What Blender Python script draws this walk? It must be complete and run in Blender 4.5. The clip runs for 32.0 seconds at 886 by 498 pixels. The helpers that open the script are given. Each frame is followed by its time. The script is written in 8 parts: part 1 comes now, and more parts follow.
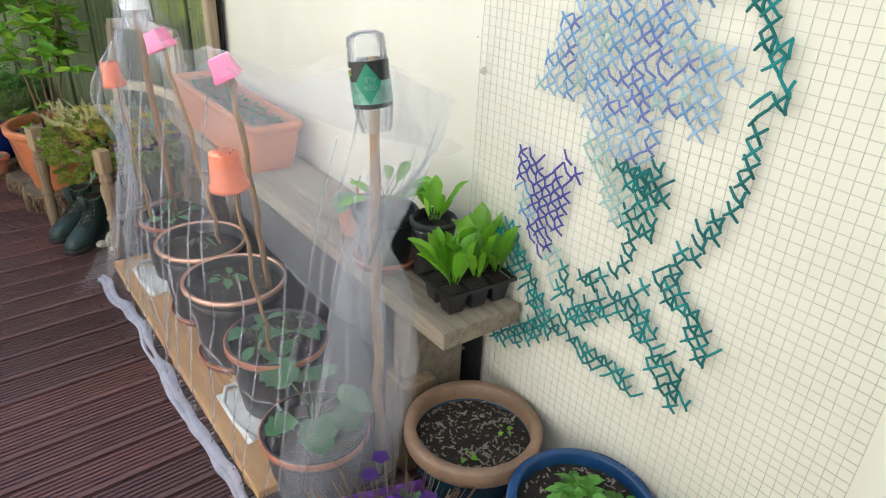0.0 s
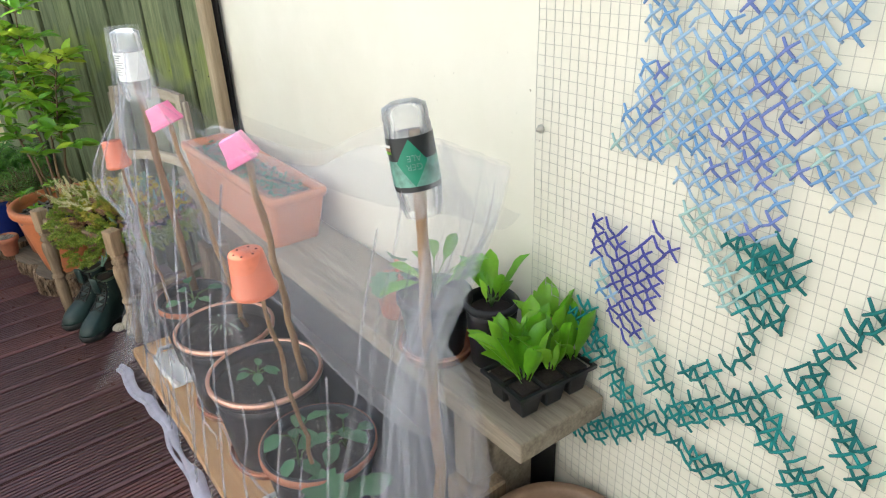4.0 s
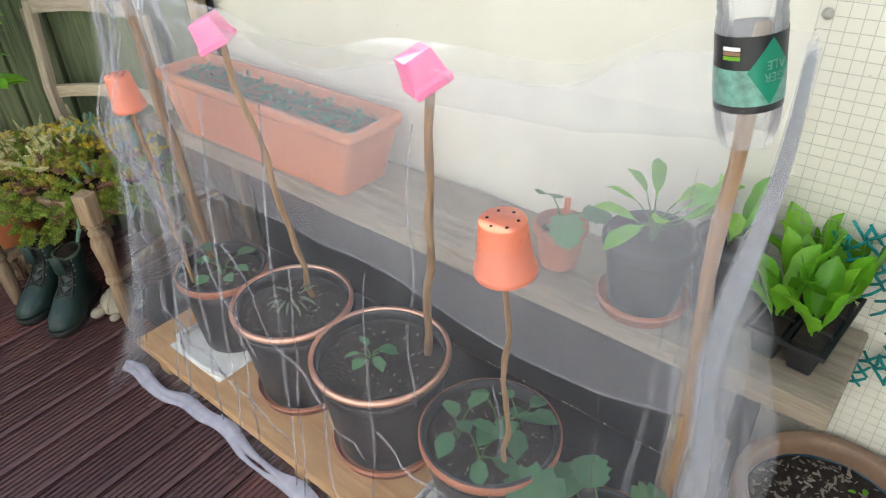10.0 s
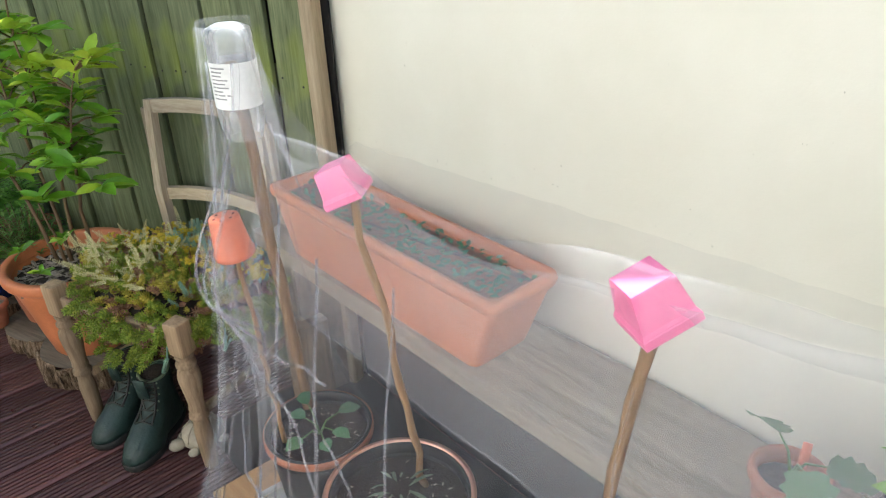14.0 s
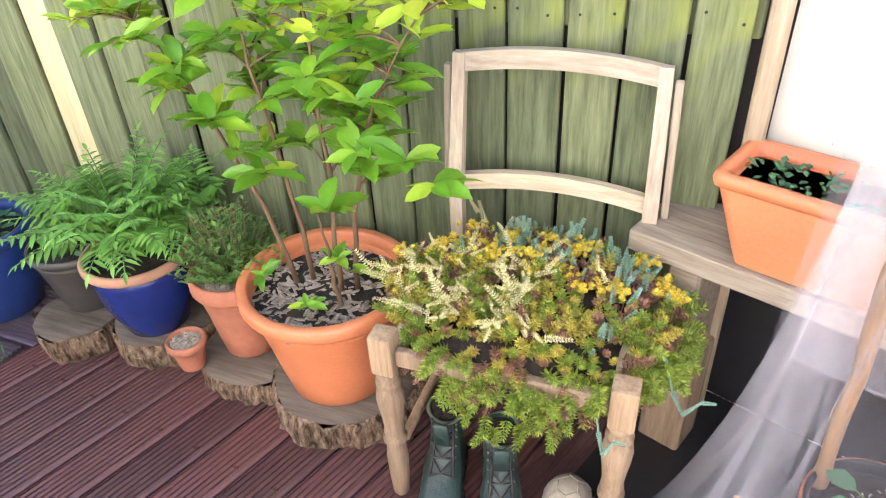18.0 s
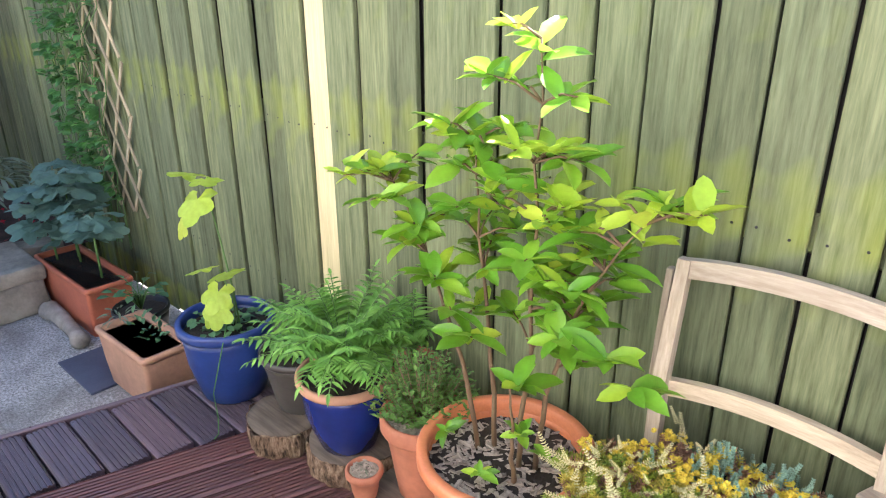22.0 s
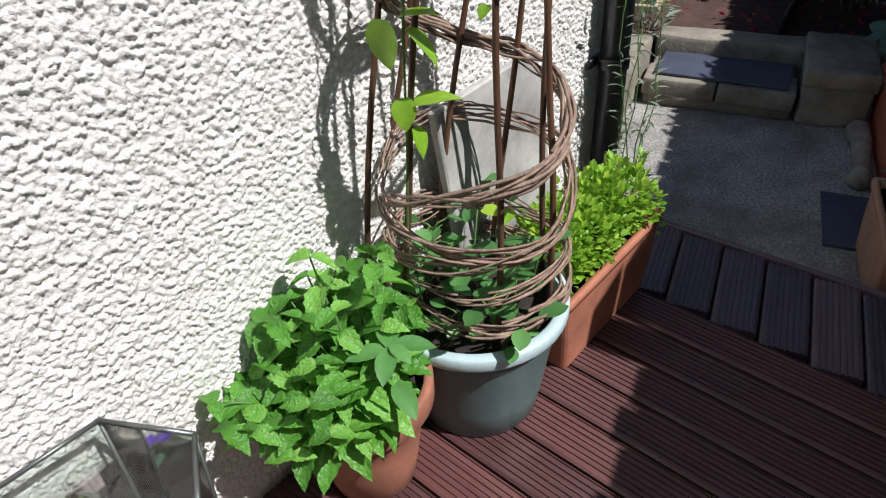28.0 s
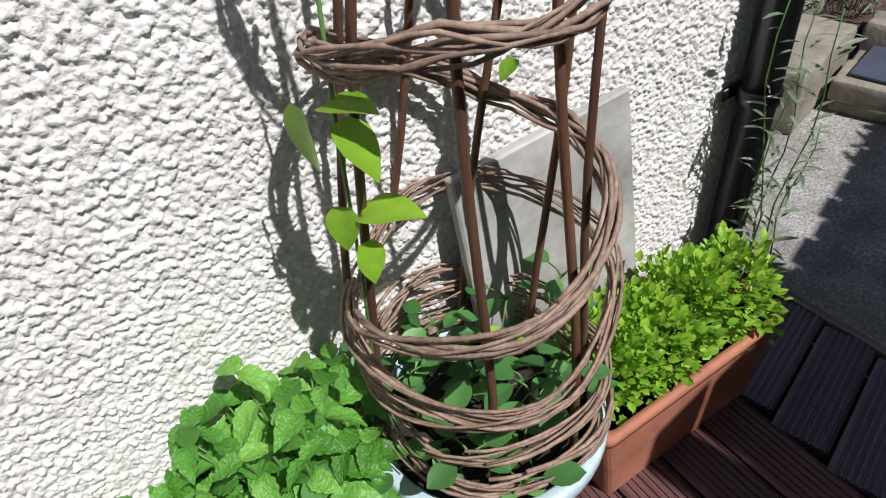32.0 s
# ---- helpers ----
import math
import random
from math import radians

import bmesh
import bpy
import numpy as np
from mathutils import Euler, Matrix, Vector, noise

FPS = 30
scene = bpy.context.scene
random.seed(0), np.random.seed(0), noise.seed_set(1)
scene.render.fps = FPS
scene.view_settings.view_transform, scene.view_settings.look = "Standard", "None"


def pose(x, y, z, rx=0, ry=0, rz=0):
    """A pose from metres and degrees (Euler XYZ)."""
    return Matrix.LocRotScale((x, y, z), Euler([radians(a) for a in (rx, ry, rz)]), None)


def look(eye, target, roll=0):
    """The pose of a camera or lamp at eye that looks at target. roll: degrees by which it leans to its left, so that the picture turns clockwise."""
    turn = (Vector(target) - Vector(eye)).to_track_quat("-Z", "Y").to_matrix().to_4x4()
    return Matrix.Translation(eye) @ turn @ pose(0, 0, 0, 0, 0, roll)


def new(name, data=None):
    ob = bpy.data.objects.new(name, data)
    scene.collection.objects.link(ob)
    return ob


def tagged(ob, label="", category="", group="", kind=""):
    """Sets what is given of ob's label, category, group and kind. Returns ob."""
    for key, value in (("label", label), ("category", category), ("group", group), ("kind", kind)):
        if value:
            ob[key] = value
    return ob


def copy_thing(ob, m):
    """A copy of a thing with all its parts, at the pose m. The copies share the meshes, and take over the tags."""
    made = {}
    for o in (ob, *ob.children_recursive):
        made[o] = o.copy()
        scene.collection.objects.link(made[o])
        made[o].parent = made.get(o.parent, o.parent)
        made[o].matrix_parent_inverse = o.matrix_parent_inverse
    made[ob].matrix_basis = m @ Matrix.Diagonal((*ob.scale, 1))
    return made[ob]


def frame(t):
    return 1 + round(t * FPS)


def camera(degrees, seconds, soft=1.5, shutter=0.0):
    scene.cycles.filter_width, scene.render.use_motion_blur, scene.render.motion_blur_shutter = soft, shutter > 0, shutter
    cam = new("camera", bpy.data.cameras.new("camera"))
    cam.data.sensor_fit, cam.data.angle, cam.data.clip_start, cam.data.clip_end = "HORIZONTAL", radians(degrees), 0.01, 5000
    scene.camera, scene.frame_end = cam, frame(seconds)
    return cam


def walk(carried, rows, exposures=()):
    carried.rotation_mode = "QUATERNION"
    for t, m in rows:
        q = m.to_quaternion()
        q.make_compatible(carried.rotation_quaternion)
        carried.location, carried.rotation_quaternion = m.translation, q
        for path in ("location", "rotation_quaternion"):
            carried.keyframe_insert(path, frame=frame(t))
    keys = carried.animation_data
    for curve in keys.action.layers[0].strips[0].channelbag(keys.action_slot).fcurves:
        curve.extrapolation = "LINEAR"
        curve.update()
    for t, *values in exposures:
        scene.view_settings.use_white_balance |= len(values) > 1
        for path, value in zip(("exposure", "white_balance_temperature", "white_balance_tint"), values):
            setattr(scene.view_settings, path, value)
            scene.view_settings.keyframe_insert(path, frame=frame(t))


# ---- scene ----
# ---- camera and walk ----
cam = camera(66.3, 32.0, soft=1.15)
PATH = [
    (0, (2.361, -1.894, 1.43), (1.43, -0.386, 0.503), 3.0),
    (0.5, (2.396, -1.89, 1.395), (1.574, -0.417, 0.319), 1.9),
    (1, (2.382, -1.942, 1.378), (1.717, -0.506, 0.155), 1.0),
    (1.5, (2.381, -1.975, 1.38), (1.75, -0.514, 0.168), 2.0),
    (2, (2.362, -2.004, 1.444), (1.521, -0.415, 0.567), 0.6),
    (2.5, (2.349, -2.041, 1.451), (1.394, -0.498, 0.611), 0.2),
    (4.5, (1.972, -1.609, 1.449), (0.994, -0.122, 0.535), -3.3),
    (5, (1.786, -1.591, 1.428), (0.999, -0.073, 0.391), -2.7),
    (5.5, (1.742, -1.589, 1.36), (0.881, -0.199, 0.209), -4.3),
    (6, (1.726, -1.599, 1.337), (0.855, -0.209, 0.193), -2.1),
    (6.5, (1.702, -1.619, 1.334), (0.912, -0.257, 0.101), 0.6),
    (7, (1.692, -1.62, 1.333), (0.925, -0.321, 0.019), 1.6),
    (7.5, (1.694, -1.602, 1.333), (0.945, -0.309, 0.004), 2.2),
    (8, (1.667, -1.585, 1.364), (0.88, -0.189, 0.167), 4.0),
    (8.5, (1.51, -1.625, 1.391), (0.935, -0.031, 0.328), -3.7),
    (9, (1.393, -1.677, 1.374), (0.729, -0.103, 0.334), -4.4),
    (9.5, (1.362, -1.716, 1.411), (0.651, -0.09, 0.489), -2.2),
    (10, (1.405, -1.691, 1.374), (0.822, -0.141, 0.252), -2.4),
    (10.5, (1.425, -1.652, 1.342), (0.995, -0.168, 0.072), -1.9),
    (11, (1.42, -1.665, 1.336), (0.996, -0.167, 0.081), -1.8),
    (11.5, (1.422, -1.671, 1.331), (1.035, -0.197, 0.037), -2.0),
    (12, (1.483, -1.647, 1.342), (1.025, -0.159, 0.087), -1.8),
    (12.5, (1.642, -1.592, 1.353), (1.065, -0.109, 0.143), 0.9),
    (13, (1.683, -1.554, 1.349), (0.988, -0.088, 0.181), 1.4),
    (13.5, (1.449, -1.451, 1.357), (0.671, 0.075, 0.323), 1.5),
    (14, (1.143, -1.373, 1.39), (0.281, 0.17, 0.454), -2.0),
    (14.5, (0.927, -1.274, 1.358), (-0.13, 0.16, 0.449), -1.0),
    (15, (0.729, -1.195, 1.349), (-0.422, 0.104, 0.355), -0.0),
    (15.5, (0.543, -1.187, 1.324), (-0.522, 0.116, 0.244), -0.5),
    (17.5, (0.002, -1.195, 1.324), (-0.737, 0.118, 0.008), -3.2),
    (18, (-0.068, -1.332, 1.33), (-0.722, 0.178, 0.192), -3.1),
    (18.5, (-0.087, -1.414, 1.327), (-0.801, 0.116, 0.255), -3.7),
    (19, (-0.088, -1.439, 1.326), (-0.824, 0.101, 0.284), -2.4),
    (19.5, (-0.091, -1.454, 1.347), (-0.932, 0.097, 0.405), -1.7),
    (20, (-0.095, -1.457, 1.377), (-1.002, 0.08, 0.473), -1.4),
    (20.5, (-0.097, -1.427, 1.395), (-1.076, 0.104, 0.559), -0.5),
    (21, (-0.095, -1.397, 1.397), (-1.172, 0.075, 0.577), -0.7),
    (21.5, (-0.08, -1.336, 1.399), (-1.229, 0.098, 0.61), -0.4),
    (22, (-0.052, -1.296, 1.405), (-1.327, 0.046, 0.65), -0.3),
    (22.5, (-0.006, -1.274, 1.414), (-1.384, -0.023, 0.681), -1.4),
    (23, (0.026, -1.294, 1.402), (-1.461, -0.14, 0.727), -0.8),
    (23.5, (0.056, -1.304, 1.414), (-1.604, -0.441, 0.708), -1.3),
    (24, (0.148, -1.351, 1.392), (-1.566, -0.766, 0.544), -0.9),
    (24.5, (0.179, -1.36, 1.392), (-1.576, -1.1, 0.467), -2.1),
    (25, (0.2, -1.314, 1.394), (-1.543, -1.475, 0.426), -0.9),
    (25.5, (0.219, -1.266, 1.381), (-1.502, -1.683, 0.452), -1.2),
    (26, (0.195, -1.225, 1.363), (-1.495, -1.687, 0.399), -1.6),
    (26.5, (0.1, -1.201, 1.344), (-1.599, -1.598, 0.366), -2.6),
    (28.5, (-0.628, -0.971, 1.314), (-1.95, -1.71, 0.008), -4.6),
    (29, (-0.756, -1.002, 1.285), (-2.02, -1.731, -0.083), -4.6),
    (29.5, (-0.927, -1.08, 1.287), (-2.106, -1.782, -0.167), -4.5),
    (30, (-0.977, -1.105, 1.285), (-2.078, -1.798, -0.235), -5.1),
    (30.5, (-0.985, -1.074, 1.308), (-2.079, -1.875, -0.163), -3.5),
    (31, (-0.981, -1.036, 1.363), (-2.173, -2.044, 0.113), -4.7),
    (31.5, (-0.974, -1.009, 1.41), (-2.201, -2.107, 0.274), -5.2),
    (32, (-0.994, -0.978, 1.327), (-2.066, -2.007, -0.013), -7.3),
]
EXPOSURES = [(t, stops, 5800 if t < 17 else 5900, 5 if t < 17 else (19 if t < 24.3 else 13)) for t, stops in (
    (0, 2.0), (1, 2.15), (2, 2.25), (3, 2.15), (4.5, 1.85), (5, 1.7), (6, 2.22), (7, 2.28), (8, 2.5), (9, 2.0), (10, 2.0), (11, 2.35), (12, 2.42), (13, 2.2),
    (14, 1.85), (15, 2.38), (17.5, 3.2), (19, 3.35), (20, 3.45), (21, 3.25), (22.5, 3.0), (23.4, 2.9), (24.1, 2.7), (24.6, 1.75),
    (25.0, 0.65), (25.6, -0.3), (26.5, -0.6), (28.5, 0.3), (31.0, 0.2), (32.0, 0.05))]
walk(cam, [(t, look(eye, target, roll)) for t, eye, target, roll in PATH], EXPOSURES)

# ---- daylight ----
SUN_WAY = Vector((-0.02, -0.20, -0.30)).normalized()
world = bpy.data.worlds.new("sky")
scene.world = world
world.use_nodes = True
wn = world.node_tree.nodes
sky = wn.new("ShaderNodeTexSky")
sky.sky_type, sky.sun_disc = "NISHITA", False
sky.sun_elevation = math.asin(-SUN_WAY.z)
sky.sun_rotation = math.atan2(-SUN_WAY.x, -SUN_WAY.y)
wn["Background"].inputs[1].default_value = 0.05
world.node_tree.links.new(sky.outputs[0], wn["Background"].inputs[0])
sun = new("sun", bpy.data.lights.new("sun", "SUN"))
sun.data.energy, sun.data.angle, sun.data.color = 5.0, radians(0.55), (1.0, 0.95, 0.88)
sun.matrix_world = look((0, 3, 6), Vector((0, 3, 6)) + SUN_WAY)
scene.view_settings.exposure = 0.0


# ---- materials ----
class Mat:
    """A small builder for node materials."""

    def __init__(self, name, rough=0.7, metal=0.0, spec=0.5):
        self.m = bpy.data.materials.new(name)
        self.m.use_nodes = True
        self.t = self.m.node_tree
        self.b = self.t.nodes["Principled BSDF"]
        self.b.inputs["Roughness"].default_value = rough
        self.b.inputs["Metallic"].default_value = metal
        self.b.inputs["Specular IOR Level"].default_value = spec
        self.co = self.t.nodes.new("ShaderNodeTexCoord").outputs["Object"]

    def n(self, kind, **values):
        node = self.t.nodes.new(kind)
        for key, value in values.items():
            sock = node.inputs.get(key.replace("_", " "))
            if sock is None:
                continue
            if hasattr(value, "is_output"):
                self.t.links.new(value, sock)
            else:
                sock.default_value = value
        return node

    def to(self, out, name):
        self.t.links.new(out, self.b.inputs[name])

    def stretch(self, sx, sy, sz, rot=(0, 0, 0)):
        m = self.n("ShaderNodeMapping", Vector=self.co)
        m.inputs["Scale"].default_value = (sx, sy, sz)
        m.inputs["Rotation"].default_value = rot
        return m.outputs[0]

    def noise(self, scale, detail=4, rough=0.6, vec=None):
        return self.n("ShaderNodeTexNoise", Vector=vec or self.co, Scale=scale, Detail=detail, Roughness=rough).outputs[0]

    def ramp(self, fac, stops):
        r = self.n("ShaderNodeValToRGB", Fac=fac)
        e = r.color_ramp.elements
        while len(e) < len(stops):
            e.new(0.5)
        for el, (p, c) in zip(e, stops):
            el.position, el.color = p, (*c, 1)
        return r.outputs[0]

    def mix(self, fac, a, b, blend="MIX"):
        m = self.t.nodes.new("ShaderNodeMix")
        m.data_type, m.blend_type = "RGBA", blend
        for sock, value in ((m.inputs[0], fac), (m.inputs[6], a), (m.inputs[7], b)):
            if hasattr(value, "is_output"):
                self.t.links.new(value, sock)
            else:
                sock.default_value = value if isinstance(value, float) else (*value, 1)
        return m.outputs[2]

    def math(self, op, a, b):
        m = self.t.nodes.new("ShaderNodeMath")
        m.operation = op
        for sock, value in zip(m.inputs, (a, b)):
            if hasattr(value, "is_output"):
                self.t.links.new(value, sock)
            else:
                sock.default_value = value
        return m.outputs[0]

    def bump(self, height, strength=0.3, distance=0.01):
        bp = self.n("ShaderNodeBump", Height=height, Strength=strength, Distance=distance)
        self.to(bp.outputs[0], "Normal")

    def rand(self):
        return self.t.nodes.new("ShaderNodeObjectInfo").outputs["Random"]

    def island(self):
        return self.t.nodes.new("ShaderNodeNewGeometry").outputs["Random Per Island"]


def shade(c, k):
    return tuple(min(1.0, v * k) for v in c)


def plain(name, c, rough=0.6, metal=0.0, vary=0.25, scale=6.0, grain=60.0, bump=0.15, spec=0.5):
    """A surface of one colour with soft stains, fine grain and slight relief."""
    a = Mat(name, rough, metal, spec)
    big = a.ramp(a.noise(scale), [(0.3, shade(c, 1 - vary)), (0.7, shade(c, 1 + vary * 0.5))])
    fine = a.noise(grain, 3)
    col = a.mix(0.25, big, a.ramp(fine, [(0.3, shade(c, 0.7)), (0.7, shade(c, 1.2))]))
    a.to(col, "Base Color")
    a.bump(fine, bump, 0.004)
    return a.m


def wood(name, dark, light, axis="x", rough=0.75, fine=90.0, mould=None):
    """Weathered wood, its grain along one axis, each piece a little different."""
    a = Mat(name, rough, 0, 0.3)
    s = {"x": (1.5, 22, 22), "y": (22, 1.5, 22), "z": (22, 22, 1.5)}[axis]
    off = a.n("ShaderNodeVectorMath", Vector=a.stretch(*s))
    off.operation = "ADD"
    comb = a.n("ShaderNodeCombineXYZ", X=a.math("MULTIPLY", a.rand(), 37.0), Y=a.math("MULTIPLY", a.rand(), 53.0))
    a.t.links.new(comb.outputs[0], off.inputs[1])
    vec = off.outputs[0]
    g = a.noise(2.2, 6, 0.65, vec)
    g = a.mix(0.4, g, a.noise(6.5, 4, 0.7, vec))
    col = a.ramp(g, [(0.30, dark), (0.70, light)])
    tone = a.ramp(a.rand(), [(0.0, (0.62, 0.62, 0.62)), (0.5, (1.0, 1.0, 1.0)), (1.0, (1.2, 1.15, 1.05))])
    col = a.mix(0.75, col, tone, "MULTIPLY")
    if mould:
        spot = a.ramp(a.noise(2.3, 3, 0.6), [(0.52, (0, 0, 0)), (0.68, (1, 1, 1))])
        col = a.mix(a.math("MULTIPLY", spot, 0.75), col, mould)
    a.to(col, "Base Color")
    a.bump(g, 0.35, 0.004)
    return a.m


def leafy(name, c, tip=None, rough=0.42, vary=0.5, shine=0.5, crinkle=0.2):
    """Leaf tissue that lets light through, each leaf with a tone of its own."""
    a = Mat(name, rough, 0, shine)
    tip = tip or shade(c, 1.8)
    r = a.math("FRACT", a.math("ADD", a.rand(), a.island()), 0.0)
    col = a.ramp(r, [(0.0, shade(c, 1 - vary)), (0.55, c), (1.0, tip)])
    col = a.mix(0.35, col, a.ramp(a.noise(40.0, 3), [(0.3, shade(c, 0.6)), (0.7, shade(c, 1.5))]))
    a.to(col, "Base Color")
    tr = a.n("ShaderNodeBsdfTranslucent", Color=a.mix(0.5, col, shade(tip, 1.2)))
    mx = a.n("ShaderNodeMixShader", Fac=0.3)
    a.t.links.new(a.b.outputs[0], mx.inputs[1])
    a.t.links.new(tr.outputs[0], mx.inputs[2])
    a.t.links.new(mx.outputs[0], a.t.nodes["Material Output"].inputs["Surface"])
    a.bump(a.noise(90.0, 2), crinkle, 0.003 if crinkle < 0.3 else 0.008)
    return a.m


# deck
def deck_material(name, lo, hi):
    a = Mat(name, 0.38, 0, 0.62)
    g = a.noise(3.0, 6, 0.65, a.stretch(1.0, 26, 26))
    col = a.ramp(g, [(0.25, lo), (0.75, hi)])
    tone = a.ramp(a.rand(), [(0.0, (0.65, 0.62, 0.62)), (0.6, (1.0, 1.0, 1.0)), (1.0, (1.35, 1.15, 1.05))])
    col = a.mix(0.8, col, tone, "MULTIPLY")
    worn = a.ramp(a.noise(5.0, 5, 0.7), [(0.55, (0, 0, 0)), (0.8, (1, 1, 1))])
    col = a.mix(a.math("MULTIPLY", worn, 0.35), col, (0.17, 0.10, 0.085))
    speck = a.ramp(a.noise(160.0, 1), [(0.77, (0, 0, 0)), (0.80, (1, 1, 1))])
    col = a.mix(a.math("MULTIPLY", speck, 0.35), col, (0.42, 0.36, 0.32))
    a.to(col, "Base Color")
    a.to(a.ramp(a.noise(8.0, 4), [(0.3, (0.24, 0.24, 0.24)), (0.7, (0.48, 0.48, 0.48))]), "Roughness")
    a.bump(g, 0.25, 0.003)
    return a.m


M_DECK = deck_material("stained_decking", (0.056, 0.026, 0.027), (0.165, 0.078, 0.071))
M_STRIP = deck_material("stained_decking_strip", (0.055, 0.042, 0.054), (0.155, 0.115, 0.135))
# near-black for deck gaps, fence gaps and drain holes: shade as colour
M_VOID = plain("shaded_gap_black", (0.012, 0.009, 0.008), 0.9)
M_FENCE = wood("green_fence_boards", (0.050, 0.068, 0.030), (0.235, 0.265, 0.145), "z", 0.8, mould=(0.30, 0.36, 0.03))
M_FENCE_PALE = wood("pale_fence_board", (0.36, 0.32, 0.18), (0.62, 0.56, 0.36), "z", 0.8)
M_POST = wood("grey_oak", (0.22, 0.17, 0.11), (0.46, 0.38, 0.27), "z", 0.8)


def cream_render():
    a = Mat("cream_masonry_paint", 0.72, 0, 0.3)
    c = (0.86, 0.82, 0.68)
    col = a.ramp(a.noise(1.6, 5, 0.6), [(0.25, shade(c, 0.88)), (0.75, (0.88, 0.85, 0.74))])
    spots = a.math("MULTIPLY", a.ramp(a.noise(75.0, 2), [(0.70, (0, 0, 0)), (0.73, (1, 1, 1))]),
                   a.ramp(a.noise(3.3, 3), [(0.52, (0, 0, 0)), (0.66, (1, 1, 1))]))
    col = a.mix(a.math("MULTIPLY", spots, 0.7), col, (0.20, 0.17, 0.11))
    a.to(col, "Base Color")
    a.bump(a.mix(0.3, a.noise(24.0, 5), a.noise(150.0, 2)), 0.25, 0.006)
    return a.m


M_CREAM = cream_render()


def pebbledash(name, relief):
    """White pebbledash; relief: how much of its roughness is left to the material."""
    a = Mat(name, 0.85, 0, 0.25)
    wob = a.n("ShaderNodeVectorMath", Vector=a.co)
    wob.operation = "ADD"
    jit = a.n("ShaderNodeTexNoise", Vector=a.co, Scale=70.0, Detail=2.0)
    sm = a.n("ShaderNodeVectorMath", Vector=jit.outputs[1])
    sm.operation = "SCALE"
    sm.inputs["Scale"].default_value = 0.007
    a.t.links.new(sm.outputs[0], wob.inputs[1])
    v = a.n("ShaderNodeTexVoronoi", Vector=wob.outputs[0], Scale=135.0)
    n2 = a.noise(125.0, 4, 0.7)
    col = a.ramp(a.noise(90.0, 3, 0.7), [(0.25, (0.68, 0.66, 0.60)), (0.7, (0.90, 0.88, 0.84))])
    a.to(a.mix(0.5, col, a.ramp(a.noise(7.0, 3), [(0.3, (0.90, 0.87, 0.82)), (0.7, (1.0, 1.0, 1.0))]), "MULTIPLY"), "Base Color")
    hgt = a.math("ADD", a.math("MULTIPLY", v.outputs["Distance"], -1.0), a.math("ADD", a.math("MULTIPLY", n2, 1.3), a.math("MULTIPLY", a.noise(230.0, 2), 0.5)))
    a.bump(hgt, 0.85 * relief, 0.012 * relief)
    return a.m


M_DASH = pebbledash("white_pebbledash", 1.0)
M_DASH_COAT = pebbledash("white_pebbledash_coat", 0.5)
def concrete():
    """Old rough concrete: exposed pale aggregate, damp dark patches."""
    a = Mat("rough_concrete", 0.92, 0, 0.25)
    grit = a.noise(85.0, 3, 0.75)
    col = a.ramp(grit, [(0.34, (0.20, 0.19, 0.165)), (0.52, (0.47, 0.445, 0.40)), (0.70, (0.72, 0.69, 0.64))])
    damp = a.ramp(a.noise(2.6, 5, 0.65), [(0.42, (0, 0, 0)), (0.62, (1, 1, 1))])
    col = a.mix(a.math("MULTIPLY", damp, 0.6), col, (0.14, 0.125, 0.105))
    a.to(col, "Base Color")
    a.bump(grit, 1.0, 0.008)
    return a.m


M_CONC = concrete()
M_BLOCK = plain("weathered_stone_block", (0.30, 0.265, 0.205), 0.9, vary=0.55, scale=7, grain=55, bump=0.6)
M_SLATE = plain("blue_slate_slab", (0.075, 0.085, 0.12), 0.45, vary=0.35, scale=5, grain=70, bump=0.3)
M_PALE_SLATE = plain("grey_slate_tile", (0.44, 0.425, 0.39), 0.6, vary=0.7, scale=5, grain=60, bump=0.3)
M_TERRA = plain("terracotta_plastic", (0.60, 0.205, 0.085), 0.45, vary=0.15, scale=4, grain=120, bump=0.05)
M_TERRA_OLD = plain("old_terracotta", (0.44, 0.17, 0.095), 0.75, vary=0.35, scale=7, grain=60, bump=0.25)
M_TERRA_SALT = plain("terracotta_with_lime", (0.42, 0.17, 0.10), 0.8, vary=0.6, scale=5, grain=50, bump=0.25)
M_TROUGH_RED = plain("red_brown_plastic", (0.46, 0.13, 0.065), 0.55, vary=0.25, scale=5, grain=70, bump=0.1)
M_PINK_PL = plain("pink_plastic", (0.9, 0.22, 0.42), 0.4, vary=0.08, bump=0.03)
M_ORANGE_PL = plain("orange_plastic", (0.68, 0.19, 0.10), 0.4, vary=0.08, bump=0.03)
M_BLUE = plain("cobalt_glaze", (0.012, 0.028, 0.17), 0.16, vary=0.35, scale=6, grain=30, bump=0.05)
M_BLUE_MATT = plain("matt_blue_glaze", (0.022, 0.05, 0.21), 0.3, vary=0.25, scale=5, bump=0.05)
M_TEAL = plain("teal_blue_glaze", (0.03, 0.075, 0.115), 0.22, vary=0.5, scale=9, grain=25, bump=0.08)
M_TEAL_RIM = plain("blue_glaze_rim", (0.02, 0.07, 0.20), 0.2, vary=0.4, scale=9, bump=0.05)
M_GREYPOT = plain("grey_brown_glaze", (0.065, 0.06, 0.055), 0.35, vary=0.4, scale=6, bump=0.1)
M_PURPLE_GREY = plain("purple_grey_glaze", (0.075, 0.06, 0.105), 0.25, vary=0.45, scale=8, bump=0.1)
M_PURPLE_PL = plain("purple_plastic", (0.17, 0.045, 0.30), 0.35, vary=0.12, bump=0.03)
